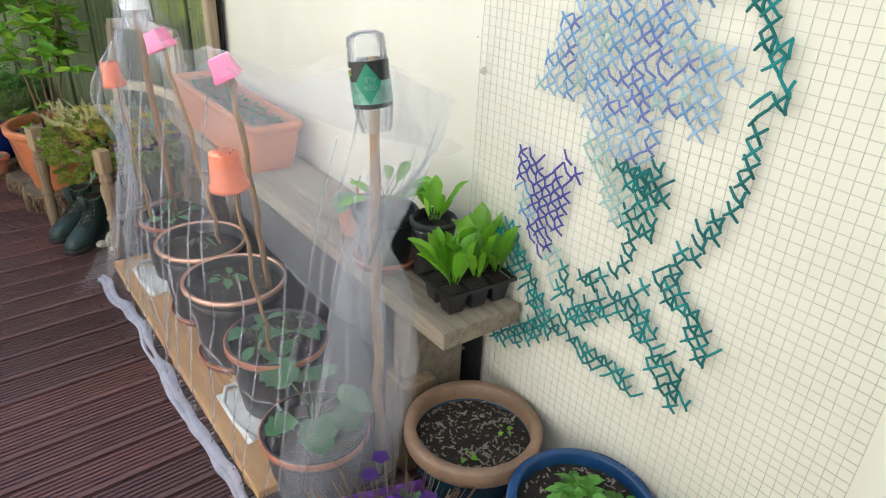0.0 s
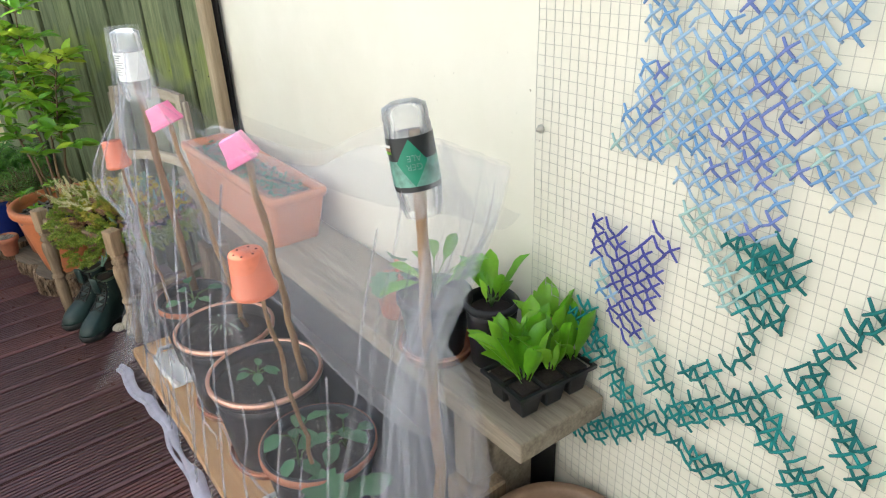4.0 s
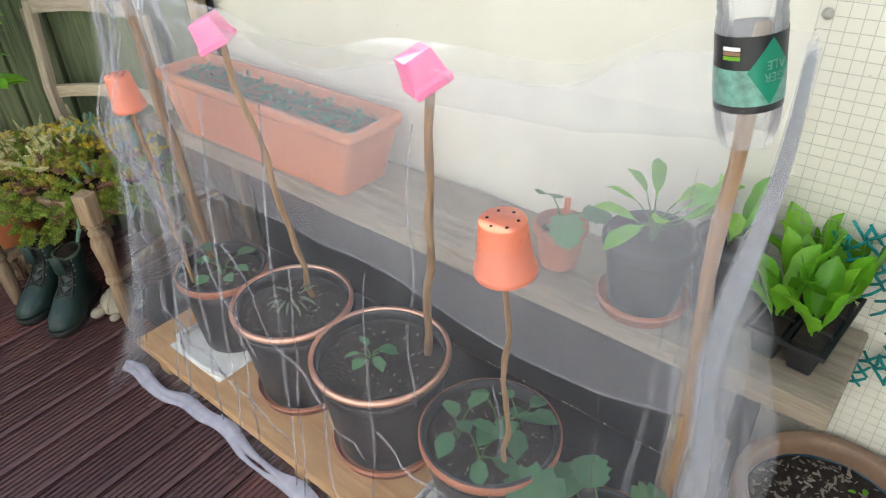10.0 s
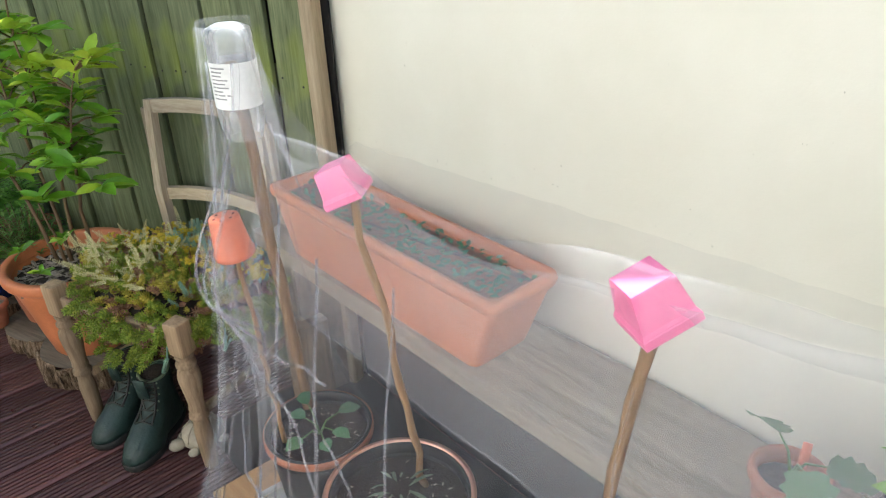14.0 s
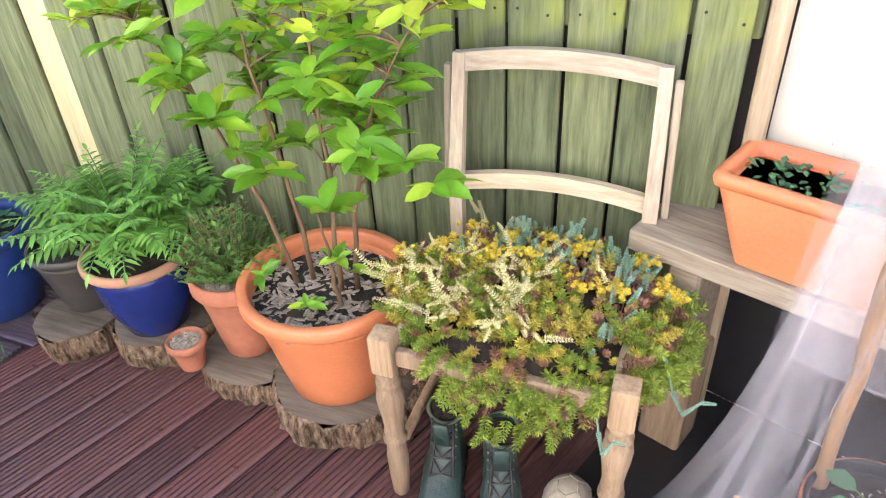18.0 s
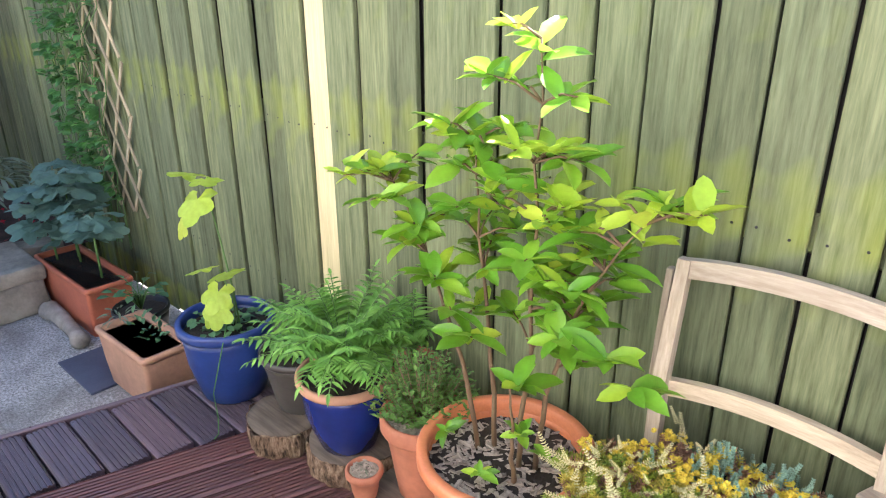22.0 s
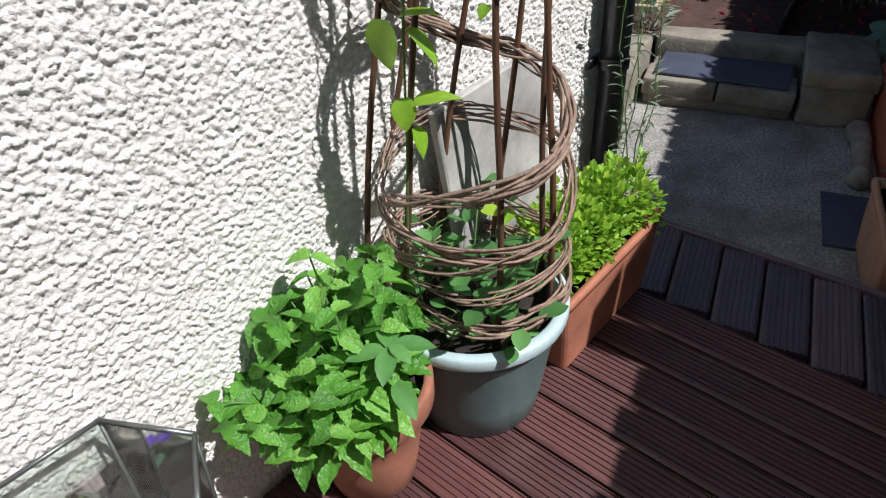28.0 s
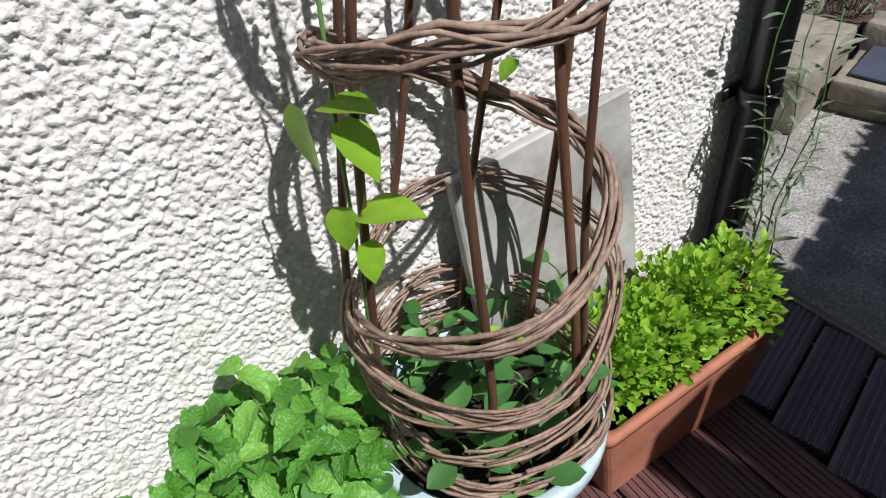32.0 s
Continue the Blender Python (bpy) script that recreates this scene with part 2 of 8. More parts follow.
M_BLACK_PL = plain("black_plastic", (0.018, 0.018, 0.02), 0.42, vary=0.3, bump=0.05)
M_TAN = plain("tan_terracotta", (0.46, 0.255, 0.16), 0.75, vary=0.25, scale=8, grain=50, bump=0.2)
M_BROWN_GLAZE = plain("brown_glazed_clay", (0.30, 0.19, 0.12), 0.4, vary=0.45, scale=9, grain=40, bump=0.15)
M_PALEBLUE = plain("pale_blue_plastic", (0.50, 0.62, 0.63), 0.4, vary=0.12, bump=0.05)
M_COPPER = plain("copper_tape", (0.86, 0.50, 0.36), 0.32, 0.85, vary=0.2, scale=20, bump=0.15)
M_WHITE_PL = plain("white_plastic", (0.80, 0.79, 0.76), 0.45, vary=0.08, bump=0.03)
M_BENCH = wood("weathered_bench_plank", (0.16, 0.125, 0.09), (0.42, 0.36, 0.27), "x", 0.85)
M_PLANK = wood("yellow_pine_plank", (0.36, 0.20, 0.085), (0.62, 0.40, 0.20), "x", 0.6)
M_CHAIR = wood("grey_weathered_chair_wood", (0.30, 0.24, 0.17), (0.62, 0.54, 0.42), "x", 0.8)
M_CHAIR_V = wood("grey_weathered_chair_upright", (0.28, 0.22, 0.15), (0.60, 0.52, 0.41), "z", 0.8)
M_LEG = wood("turned_leg_wood", (0.15, 0.10, 0.06), (0.42, 0.31, 0.20), "z", 0.7)
M_CANE = wood("cane", (0.20, 0.11, 0.05), (0.42, 0.27, 0.14), "z", 0.6)
M_TRELLIS = wood("trellis_lath", (0.30, 0.24, 0.15), (0.55, 0.46, 0.30), "z", 0.8)
M_WICKER = wood("willow_stems", (0.11, 0.066, 0.045), (0.46, 0.33, 0.245), "z", 0.6)
M_WITHY = wood("red_brown_willow_rods", (0.055, 0.026, 0.016), (0.20, 0.105, 0.065), "z", 0.5)
M_LOGTOP = wood("grey_log_end", (0.06, 0.05, 0.04), (0.21, 0.17, 0.13), "x", 0.85)
def bark():
    """Rugged bark: pale plates split by dark upright cracks."""
    a = Mat("rough_bark", 0.92, 0, 0.2)
    cr = a.noise(2.0, 6, 0.7, a.stretch(34, 34, 9))
    col = a.ramp(cr, [(0.36, (0.03, 0.02, 0.014)), (0.50, (0.20, 0.135, 0.085)), (0.66, (0.40, 0.30, 0.21))])
    a.to(col, "Base Color")
    a.bump(a.mix(0.3, cr, a.noise(120.0, 3)), 1.0, 0.02)
    return a.m


M_BARK = bark()
M_SOIL = plain("dark_compost", (0.030, 0.022, 0.016), 0.95, vary=0.6, scale=40, grain=110, bump=1.0)
M_SOIL_BED = plain("bark_mulch_soil", (0.085, 0.045, 0.034), 0.95, vary=0.6, scale=12, grain=60, bump=1.0)
M_GRIT = plain("pale_grit", (0.42, 0.37, 0.30), 0.9, vary=0.6, scale=60, grain=140, bump=1.0)
M_CHIP = wood("bark_chips", (0.11, 0.08, 0.06), (0.50, 0.44, 0.38), "x", 0.85)
M_BOOT = plain("green_leather", (0.026, 0.050, 0.043), 0.42, vary=0.55, scale=16, grain=70, bump=0.4)
M_SOLE = plain("rubber_sole", (0.022, 0.022, 0.02), 0.7)
M_LACE = plain("dark_lace", (0.05, 0.05, 0.042), 0.8)
M_TORT = plain("cast_stone", (0.42, 0.37, 0.29), 0.85, vary=0.4, scale=20, bump=0.4)
M_WIRE = plain("galvanised_wire", (0.60, 0.57, 0.49), 0.55, 0.15, bump=0.02)
M_PIPE = plain("black_drainpipe", (0.012, 0.012, 0.014), 0.3, vary=0.3, bump=0.03)
M_GREY_SLAT = plain("slate_grey_paint", (0.075, 0.080, 0.095), 0.5, vary=0.15, bump=0.1)
M_LEAD = plain("lead_came", (0.20, 0.21, 0.20), 0.4, 0.8, vary=0.3, scale=30, bump=0.15)
M_FLINT = plain("driftwood", (0.36, 0.31, 0.24), 0.85, vary=0.5, scale=14, bump=0.5)
Y = dict(rough=0.75, vary=0.2, grain=140, bump=0.3)
M_YARN = [plain("wool_pale_blue", (0.42, 0.60, 0.78), **Y), plain("wool_sky", (0.22, 0.42, 0.72), **Y),
          plain("wool_lilac", (0.20, 0.26, 0.60), **Y), plain("wool_violet", (0.085, 0.09, 0.42), **Y),
          plain("wool_teal", (0.02, 0.27, 0.26), **Y), plain("wool_dark_teal", (0.012, 0.18, 0.17), **Y),
          plain("wool_mint", (0.45, 0.66, 0.62), **Y)]
M_BAY = leafy("bay_leaf", (0.15, 0.37, 0.028), (0.40, 0.60, 0.05), 0.28, 0.45)
M_BAY_YOUNG = leafy("young_bay_leaf", (0.34, 0.52, 0.035), (0.62, 0.70, 0.08), 0.35)
M_FERN = leafy("ferny_leaf", (0.16, 0.37, 0.065), (0.32, 0.57, 0.12))
M_THYME = leafy("small_dark_leaf", (0.11, 0.25, 0.05), (0.25, 0.43, 0.10))
M_SEDUM_Y = leafy("yellow_stonecrop", (0.44, 0.40, 0.06), (0.78, 0.64, 0.15), 0.5)
M_SEDUM_G = leafy("green_stonecrop", (0.20, 0.31, 0.04), (0.56, 0.58, 0.10), 0.5)
M_SEDUM_B = leafy("blue_green_stonecrop", (0.28, 0.46, 0.36), (0.46, 0.64, 0.50), 0.55)
M_SEDUM_R = leafy("bronze_stonecrop", (0.27, 0.13, 0.085), (0.58, 0.36, 0.22), 0.5)
M_SEDUM_C = leafy("cream_stonecrop", (0.80, 0.70, 0.36), (0.90, 0.84, 0.56), 0.5)
M_SEDUM_O = leafy("golden_flower", (0.85, 0.60, 0.06), (0.92, 0.78, 0.12), 0.5)
M_LETTUCE = leafy("lettuce_leaf", (0.16, 0.42, 0.018), (0.34, 0.62, 0.05), 0.3)
M_KALE = leafy("kale_leaf", (0.075, 0.19, 0.085), (0.17, 0.33, 0.15), 0.5)
M_KALE_GREY = leafy("grey_kale_leaf", (0.13, 0.24, 0.18), (0.25, 0.38, 0.30), 0.55)
M_MINT = leafy("mint_leaf", (0.10, 0.30, 0.03), (0.29, 0.57, 0.10), 0.45, crinkle=0.9)
M_BEAN = leafy("bean_leaf", (0.22, 0.42, 0.025), (0.42, 0.60, 0.05), 0.4)
M_PEA = leafy("pea_leaf", (0.09, 0.25, 0.06), (0.19, 0.40, 0.11), 0.45)
M_OREG = leafy("golden_oregano", (0.23, 0.45, 0.030), (0.46, 0.62, 0.06), 0.45)
M_LIME = leafy("lime_squash_leaf", (0.34, 0.50, 0.05), (0.62, 0.62, 0.08), 0.45)
M_FUCHSIA_L = leafy("dark_shrub_leaf", (0.025, 0.065, 0.022), (0.06, 0.12, 0.04))
M_FUCHSIA_F = leafy("red_fuchsia_flower", (0.55, 0.012, 0.03), (0.75, 0.03, 0.05), 0.45)
M_LILAC = leafy("mauve_flower", (0.36, 0.12, 0.50), (0.50, 0.25, 0.65), 0.5)
M_VIOLET = leafy("violet_flower", (0.10, 0.015, 0.45), (0.25, 0.06, 0.75), 0.45)
M_YELLOW = leafy("yellow_flower", (0.80, 0.62, 0.02), (0.90, 0.75, 0.05), 0.5)
M_GREYLEAF = leafy("grey_green_leaf", (0.16, 0.21, 0.13), (0.34, 0.40, 0.28), 0.55)
M_STEM = plain("green_stem", (0.10, 0.20, 0.045), 0.55, vary=0.3)
M_TWIG = plain("brown_twig", (0.15, 0.095, 0.05), 0.75, vary=0.35, scale=14, bump=0.3)
M_LABEL_B = plain("black_label", (0.012, 0.014, 0.014), 0.35, vary=0.1, bump=0.01)
M_LABEL_G = plain("green_label", (0.015, 0.22, 0.125), 0.35, vary=0.1, bump=0.01)
M_LABEL_T = plain("pale_green_print", (0.16, 0.34, 0.27), 0.35, vary=0.5, scale=60, bump=0.01)
M_INK = plain("grey_print", (0.25, 0.25, 0.26), 0.6, bump=0.0)
M_PAPER = plain("white_label", (0.82, 0.82, 0.80), 0.5, vary=0.04, bump=0.01)


def glassy(name, tint, gloss=0.12, rough=0.05, milk=0.0):
    """Thin clear glass or film: mostly see-through, with a shine."""
    a = Mat(name)
    tr = a.n("ShaderNodeBsdfTransparent", Color=(*tint, 1))
    gl = a.n("ShaderNodeBsdfGlossy", Roughness=rough)
    fr = a.n("ShaderNodeFresnel", IOR=1.45)
    mx = a.n("ShaderNodeMixShader", Fac=a.math("ADD", fr.outputs[0], gloss * 0.5))
    a.t.links.new(tr.outputs[0], mx.inputs[1])
    a.t.links.new(gl.outputs[0], mx.inputs[2])
    mk = a.n("ShaderNodeMixShader", Fac=milk)
    a.t.links.new(mx.outputs[0], mk.inputs[1])
    a.t.links.new(a.b.outputs[0], mk.inputs[2])
    a.b.inputs["Base Color"].default_value = (0.85, 0.86, 0.87, 1)
    a.t.links.new(mk.outputs[0], a.t.nodes["Material Output"].inputs["Surface"])
    return a.m


M_GLASS = glassy("terrarium_glass", (0.90, 0.95, 0.92), 0.10)
M_BOTTLE = glassy("clear_bottle", (0.98, 0.98, 0.98), 0.02, 0.3, 0.22)


def netting(name, c, thin, thick):
    """Fine insect net: an open weave of white threads, thin and thick: the share that the threads cover."""
    a = Mat(name)
    tr = a.n("ShaderNodeBsdfTransparent")
    df = a.n("ShaderNodeBsdfDiffuse", Color=(*c, 1))
    tl = a.n("ShaderNodeBsdfTranslucent", Color=(*c, 1))
    cloth = a.n("ShaderNodeMixShader", Fac=0.45)
    a.t.links.new(df.outputs[0], cloth.inputs[1])
    a.t.links.new(tl.outputs[0], cloth.inputs[2])
    weave = a.ramp(a.noise(9.0, 4, 0.6, a.stretch(2.2, 2.2, 0.5)), [(0.35, (thin,) * 3), (0.70, (thick,) * 3)])
    mx = a.n("ShaderNodeMixShader", Fac=weave)
    a.t.links.new(tr.outputs[0], mx.inputs[1])
    a.t.links.new(cloth.outputs[0], mx.inputs[2])
    a.t.links.new(mx.outputs[0], a.t.nodes["Material Output"].inputs["Surface"])
    return a.m


M_NET = netting("white_insect_net", (0.86, 0.87, 0.95), 0.055, 0.10)
M_NET_DOUBLE = netting("doubled_insect_net", (0.86, 0.87, 0.96), 0.20, 0.25)
M_NET_CREASE = netting("creased_insect_net", (0.88, 0.89, 0.96), 0.11, 0.18)
M_NET_ROLL = netting("rolled_insect_net", (0.84, 0.84, 0.95), 0.50, 0.66)
M_GREEN_NET = netting("green_crop_net", (0.05, 0.30, 0.20), 0.20, 0.29)


# ---- mesh helpers ----
R = random.Random(7)


def mesh_of(name, bm, mat, smooth=True):
    me = bpy.data.meshes.new(name)
    bm.normal_update()
    bm.to_mesh(me)
    bm.free()
    me.materials.append(mat)
    if smooth:
        me.polygons.foreach_set("use_smooth", [True] * len(me.polygons))
    return me


def part(name, bm, mat, parent, label="", m=None, smooth=True):
    """One mesh object under a thing or a part; bm may be a ready mesh."""
    me = bm if isinstance(bm, bpy.types.Mesh) else mesh_of(name, bm, mat, smooth)
    ob = new(name, me)
    if parent is not None:
        ob.parent = parent
    if m is not None:
        ob.matrix_basis = m
    return tagged(ob, label)


def thing(name, label, category, m=None, group="", kind=""):
    ob = new(name)
    ob.empty_display_size = 0.05
    if m is not None:
        ob.matrix_basis = m
    return tagged(ob, label, category, group, kind)


def raw(verts, faces):
    bm = bmesh.new()
    vs = [bm.verts.new(v) for v in verts]
    for f in faces:
        bm.faces.new([vs[i] for i in f])
    return bm


def box(sx, sy, sz, bevel=0.0, at=(0, 0, 0), seg=1):
    bm = bmesh.new()
    bmesh.ops.create_cube(bm, size=1, matrix=Matrix.Translation(at) @ Matrix.Diagonal((sx, sy, sz, 1)))
    if bevel:
        bmesh.ops.bevel(bm, geom=bm.edges[:], offset=bevel, segments=seg, affect="EDGES", profile=0.6)
    return bm


def joined(*bms):
    out = bmesh.new()
    for bm in bms:
        me = bpy.data.meshes.new("tmp")
        bm.to_mesh(me)
        bm.free()
        out.from_mesh(me)
        bpy.data.meshes.remove(me)
    return out


def lathe(profile, n=40, wobble=0.0, seed=0):
    """A turned shape from (radius, height) pairs; a zero radius closes it."""
    bm, rings, r = bmesh.new(), [], random.Random(seed)
    ph = [r.uniform(0, 6.28) for _ in range(3)]
    for rad, z in profile:
        if rad <= 1e-6:
            rings.append([bm.verts.new((0, 0, z))])
        else:
            ring = []
            for i in range(n):
                a = 2 * math.pi * i / n
                k = 1 + wobble * (math.sin(2 * a + ph[0]) + 0.6 * math.sin(3 * a + ph[1]) + 0.4 * math.sin(7 * a + ph[2]))
                ring.append(bm.verts.new((rad * k * math.cos(a), rad * k * math.sin(a), z)))
            rings.append(ring)
    for a, b in zip(rings, rings[1:]):
        for i in range(n):
            j = (i + 1) % n
            if len(a) == 1 and len(b) == 1:
                continue
            if len(a) == 1:
                bm.faces.new((a[0], b[j], b[i]))
            elif len(b) == 1:
                bm.faces.new((a[i], a[j], b[0]))
            else:
                bm.faces.new((a[i], a[j], b[j], b[i]))
    bmesh.ops.recalc_face_normals(bm, faces=bm.faces[:])
    return bm


def tube(points, radii, n=8, caps=True):
    """A round bar through points; radii: one or one for each point."""
    pts = [Vector(p) for p in points]
    rad = [radii] * len(pts) if isinstance(radii, (int, float)) else radii
    bm, rings = bmesh.new(), []
    side = None
    for i, p in enumerate(pts):
        d = (pts[min(i + 1, len(pts) - 1)] - pts[max(i - 1, 0)]).normalized()
        if side is None:
            side = d.orthogonal().normalized()
        side = (side - d * side.dot(d)).normalized()
        up = d.cross(side)
        rings.append([bm.verts.new(p + (side * math.cos(a) + up * math.sin(a)) * rad[i])
                      for a in (2 * math.pi * k / n for k in range(n))])
    for a, b in zip(rings, rings[1:]):
        for k in range(n):
            bm.faces.new((a[k], a[(k + 1) % n], b[(k + 1) % n], b[k]))
    if caps:
        bm.faces.new(rings[0][::-1])
        bm.faces.new(rings[-1])
    return bm


def leaf_mesh(name, mat, length, width, shape="oval", fold=0.25, curl=0.3, n=6, teeth=0.0, wave=0.0, seed=0):
    """One leaf along +y from its stalk, folded at the midrib and curled down at the tip."""
    r = random.Random(seed)
    bm, rows = bmesh.new(), []
    for i in range(n + 1):
        t = i / n
        if shape == "oval":
            w = math.sin(math.pi * min(1, t * 0.94 + 0.04)) ** 0.8
        elif shape == "heart":
            w = math.sin(math.pi * (t * 0.86 + 0.13)) ** 0.9 * (1.25 - 0.5 * t)
        elif shape == "spoon":
            w = 0.22 + 0.9 * max(0, math.sin(math.pi * (t * 0.80 + 0.12) ** 1.6)) ** 0.9
            w *= 0.35 if t < 0.15 else 1
        else:
            w = math.sin(math.pi * (0.08 + 0.9 * t)) ** 0.5
        if i == n:
            w *= 0.15
        tooth = 1 + teeth * (1 if i % 2 else -1)
        half = width / 2 * w * tooth
        y, z = length * t, -curl * length * t * t + wave * length * math.sin(t * 9 + r.random())
        lift = fold * half
        rows.append([bm.verts.new((-half, y - teeth * length * 0.05, z + lift)), bm.verts.new((-half * 0.5, y, z + lift * 0.42)),
                     bm.verts.new((0, y, z)),
                     bm.verts.new((half * 0.5, y, z + lift * 0.42)), bm.verts.new((half, y - teeth * length * 0.05, z + lift))])
    for a, b in zip(rows, rows[1:]):
        for k in range(4):
            bm.faces.new((a[k], a[k + 1], b[k + 1], b[k]))
    return mesh_of(name, bm, mat)


def lobed_leaf(name, mat, size, lobes=5, wave=0.1, seed=0):
    """A broad lobed leaf: a notched outline round the head of its stalk, ribs sunk between raised lobes."""
    r = random.Random(seed)
    bm = bmesh.new()
    mid = bm.verts.new((0, size * 0.22, 0))
    rings = []
    n = lobes * 6
    for k in (0.5, 1.0):
        ring = []
        for i in range(n + 1):
            a = radians(-152 + 304 * i / n)
            lobe = abs(math.cos(math.pi * lobes * (i / n - 0.5)))
            d = size * k * (0.46 + 0.20 * lobe * k + 0.16 * math.cos(a) + (0.03 * r.uniform(-1, 1) if k == 1 else 0))
            z = size * (0.06 * k * (1 - lobe) - 0.16 * k * k * (0.5 + 0.5 * math.cos(a)) + wave * k * noise.noise(Vector((a * 1.6, seed, k))))
            ring.append(bm.verts.new((d * math.sin(a), size * 0.22 + d * math.cos(a), z)))
        rings.append(ring)
    for i in range(n):
        bm.faces.new((mid, rings[0][i + 1], rings[0][i]))
        bm.faces.new((rings[0][i], rings[0][i + 1], rings[1][i + 1], rings[1][i]))
    return mesh_of(name, bm, mat)


def aim(at, way, spin=0.0, size=1.0):
    """A pose whose +y runs along way."""
    d = Vector(way).normalized()
    up = Vector((0, 0, 1)) if abs(d.z) < 0.95 else Vector((1, 0, 0))
    x = d.cross(up).normalized()
    z = x.cross(d)
    m = Matrix((x, d, z)).transposed().to_4x4()
    return Matrix.Translation(at) @ m @ Matrix.Rotation(spin, 4, "Y") @ Matrix.Scale(size, 4)


class Scatter:
    """Many small pieces gathered into one mesh."""

    def __init__(self):
        self.v, self.f = [], []

    def add(self, verts, faces, m):
        k = len(self.v)
        self.v += [tuple(m @ Vector(p)) for p in verts]
        self.f += [tuple(i + k for i in f) for f in faces]

    def mesh(self, name, mat, smooth=True):
        me = bpy.data.meshes.new(name)
        me.from_pydata(self.v, [], self.f)
        me.materials.append(mat)
        if smooth:
            me.polygons.foreach_set("use_smooth", [True] * len(me.polygons))
        me.update()
        return me


def template(me):
    return [v.co[:] for v in me.vertices], [tuple(p.vertices) for p in me.polygons]


def wall_line(a, b, x):
    return a + b * x


# lines of the two walls, y = a + b x
CREAM = (0.081, -0.370)
DASH = (-2.06, -0.274)
CREAM_TURN, DASH_TURN = math.atan(-0.370), math.atan(-0.274)


def on_cream(x, out=0.0, z=0.0):
    """A pose on the cream wall: local x along it, local y out of it towards the deck."""
    along = Vector((math.cos(CREAM_TURN), math.sin(CREAM_TURN), 0))
    p = Vector((x, wall_line(*CREAM, x), z)) + Vector((along.y, -along.x, 0)) * out
    return Matrix.Translation(p) @ Matrix.Rotation(CREAM_TURN, 4, "Z")


def on_dash(x, out=0.0, z=0.0):
    along = Vector((math.cos(DASH_TURN), math.sin(DASH_TURN), 0))
    p = Vector((x, wall_line(*DASH, x), z)) + Vector((-along.y, along.x, 0)) * out
    return Matrix.Translation(p) @ Matrix.Rotation(DASH_TURN, 4, "Z")


# ---- setting ----
def slab(name, corners, z0, z1, mat, label, category, smooth=False):
    n = len(corners)
    vs = [(x, y, z0) for x, y in corners] + [(x, y, z1) for x, y in corners]
    fs = [tuple(range(n - 1, -1, -1)), tuple(range(n, 2 * n))] + [(i, (i + 1) % n, n + (i + 1) % n, n + i) for i in range(n)]
    bm = raw(vs, fs)
    bmesh.ops.recalc_face_normals(bm, faces=bm.faces[:])
    return tagged(new(name, mesh_of(name, bm, mat, smooth)), label, category, kind="structure")


def ground():
    bm = bmesh.new()
    bmesh.ops.create_grid(bm, x_segments=60, y_segments=60, size=60)
    bmesh.ops.translate(bm, verts=bm.verts[:], vec=(-2, -4, -0.2))
    return tagged(new("ground", mesh_of("ground", bm, M_CONC)), "rough grey concrete ground around the deck", "ground", kind="structure")


ground()
wall_len = 4.4
cream = part("wall_cream", box(wall_len, 0.2, 2.01, 0.006, (wall_len / 2, 0.1, 0.805)), M_CREAM, None, m=on_cream(-0.02), smooth=False)
tagged(cream, "cream painted rendered garden wall", "wall", kind="structure")
dash = part("wall_pebbledash", box(5.4, 0.25, 3.4, 0.01, (0.0, -0.125, 1.5)), M_DASH, None, m=on_dash(0.08), smooth=False)
tagged(dash, "white pebbledash house wall in sunlight", "wall", kind="structure")
part("wall_end", box(0.25, 1.6, 3.4, 0.01, (0, 0, 1.5)), M_DASH, dash, m=pose(2.6, 1.2, 0))



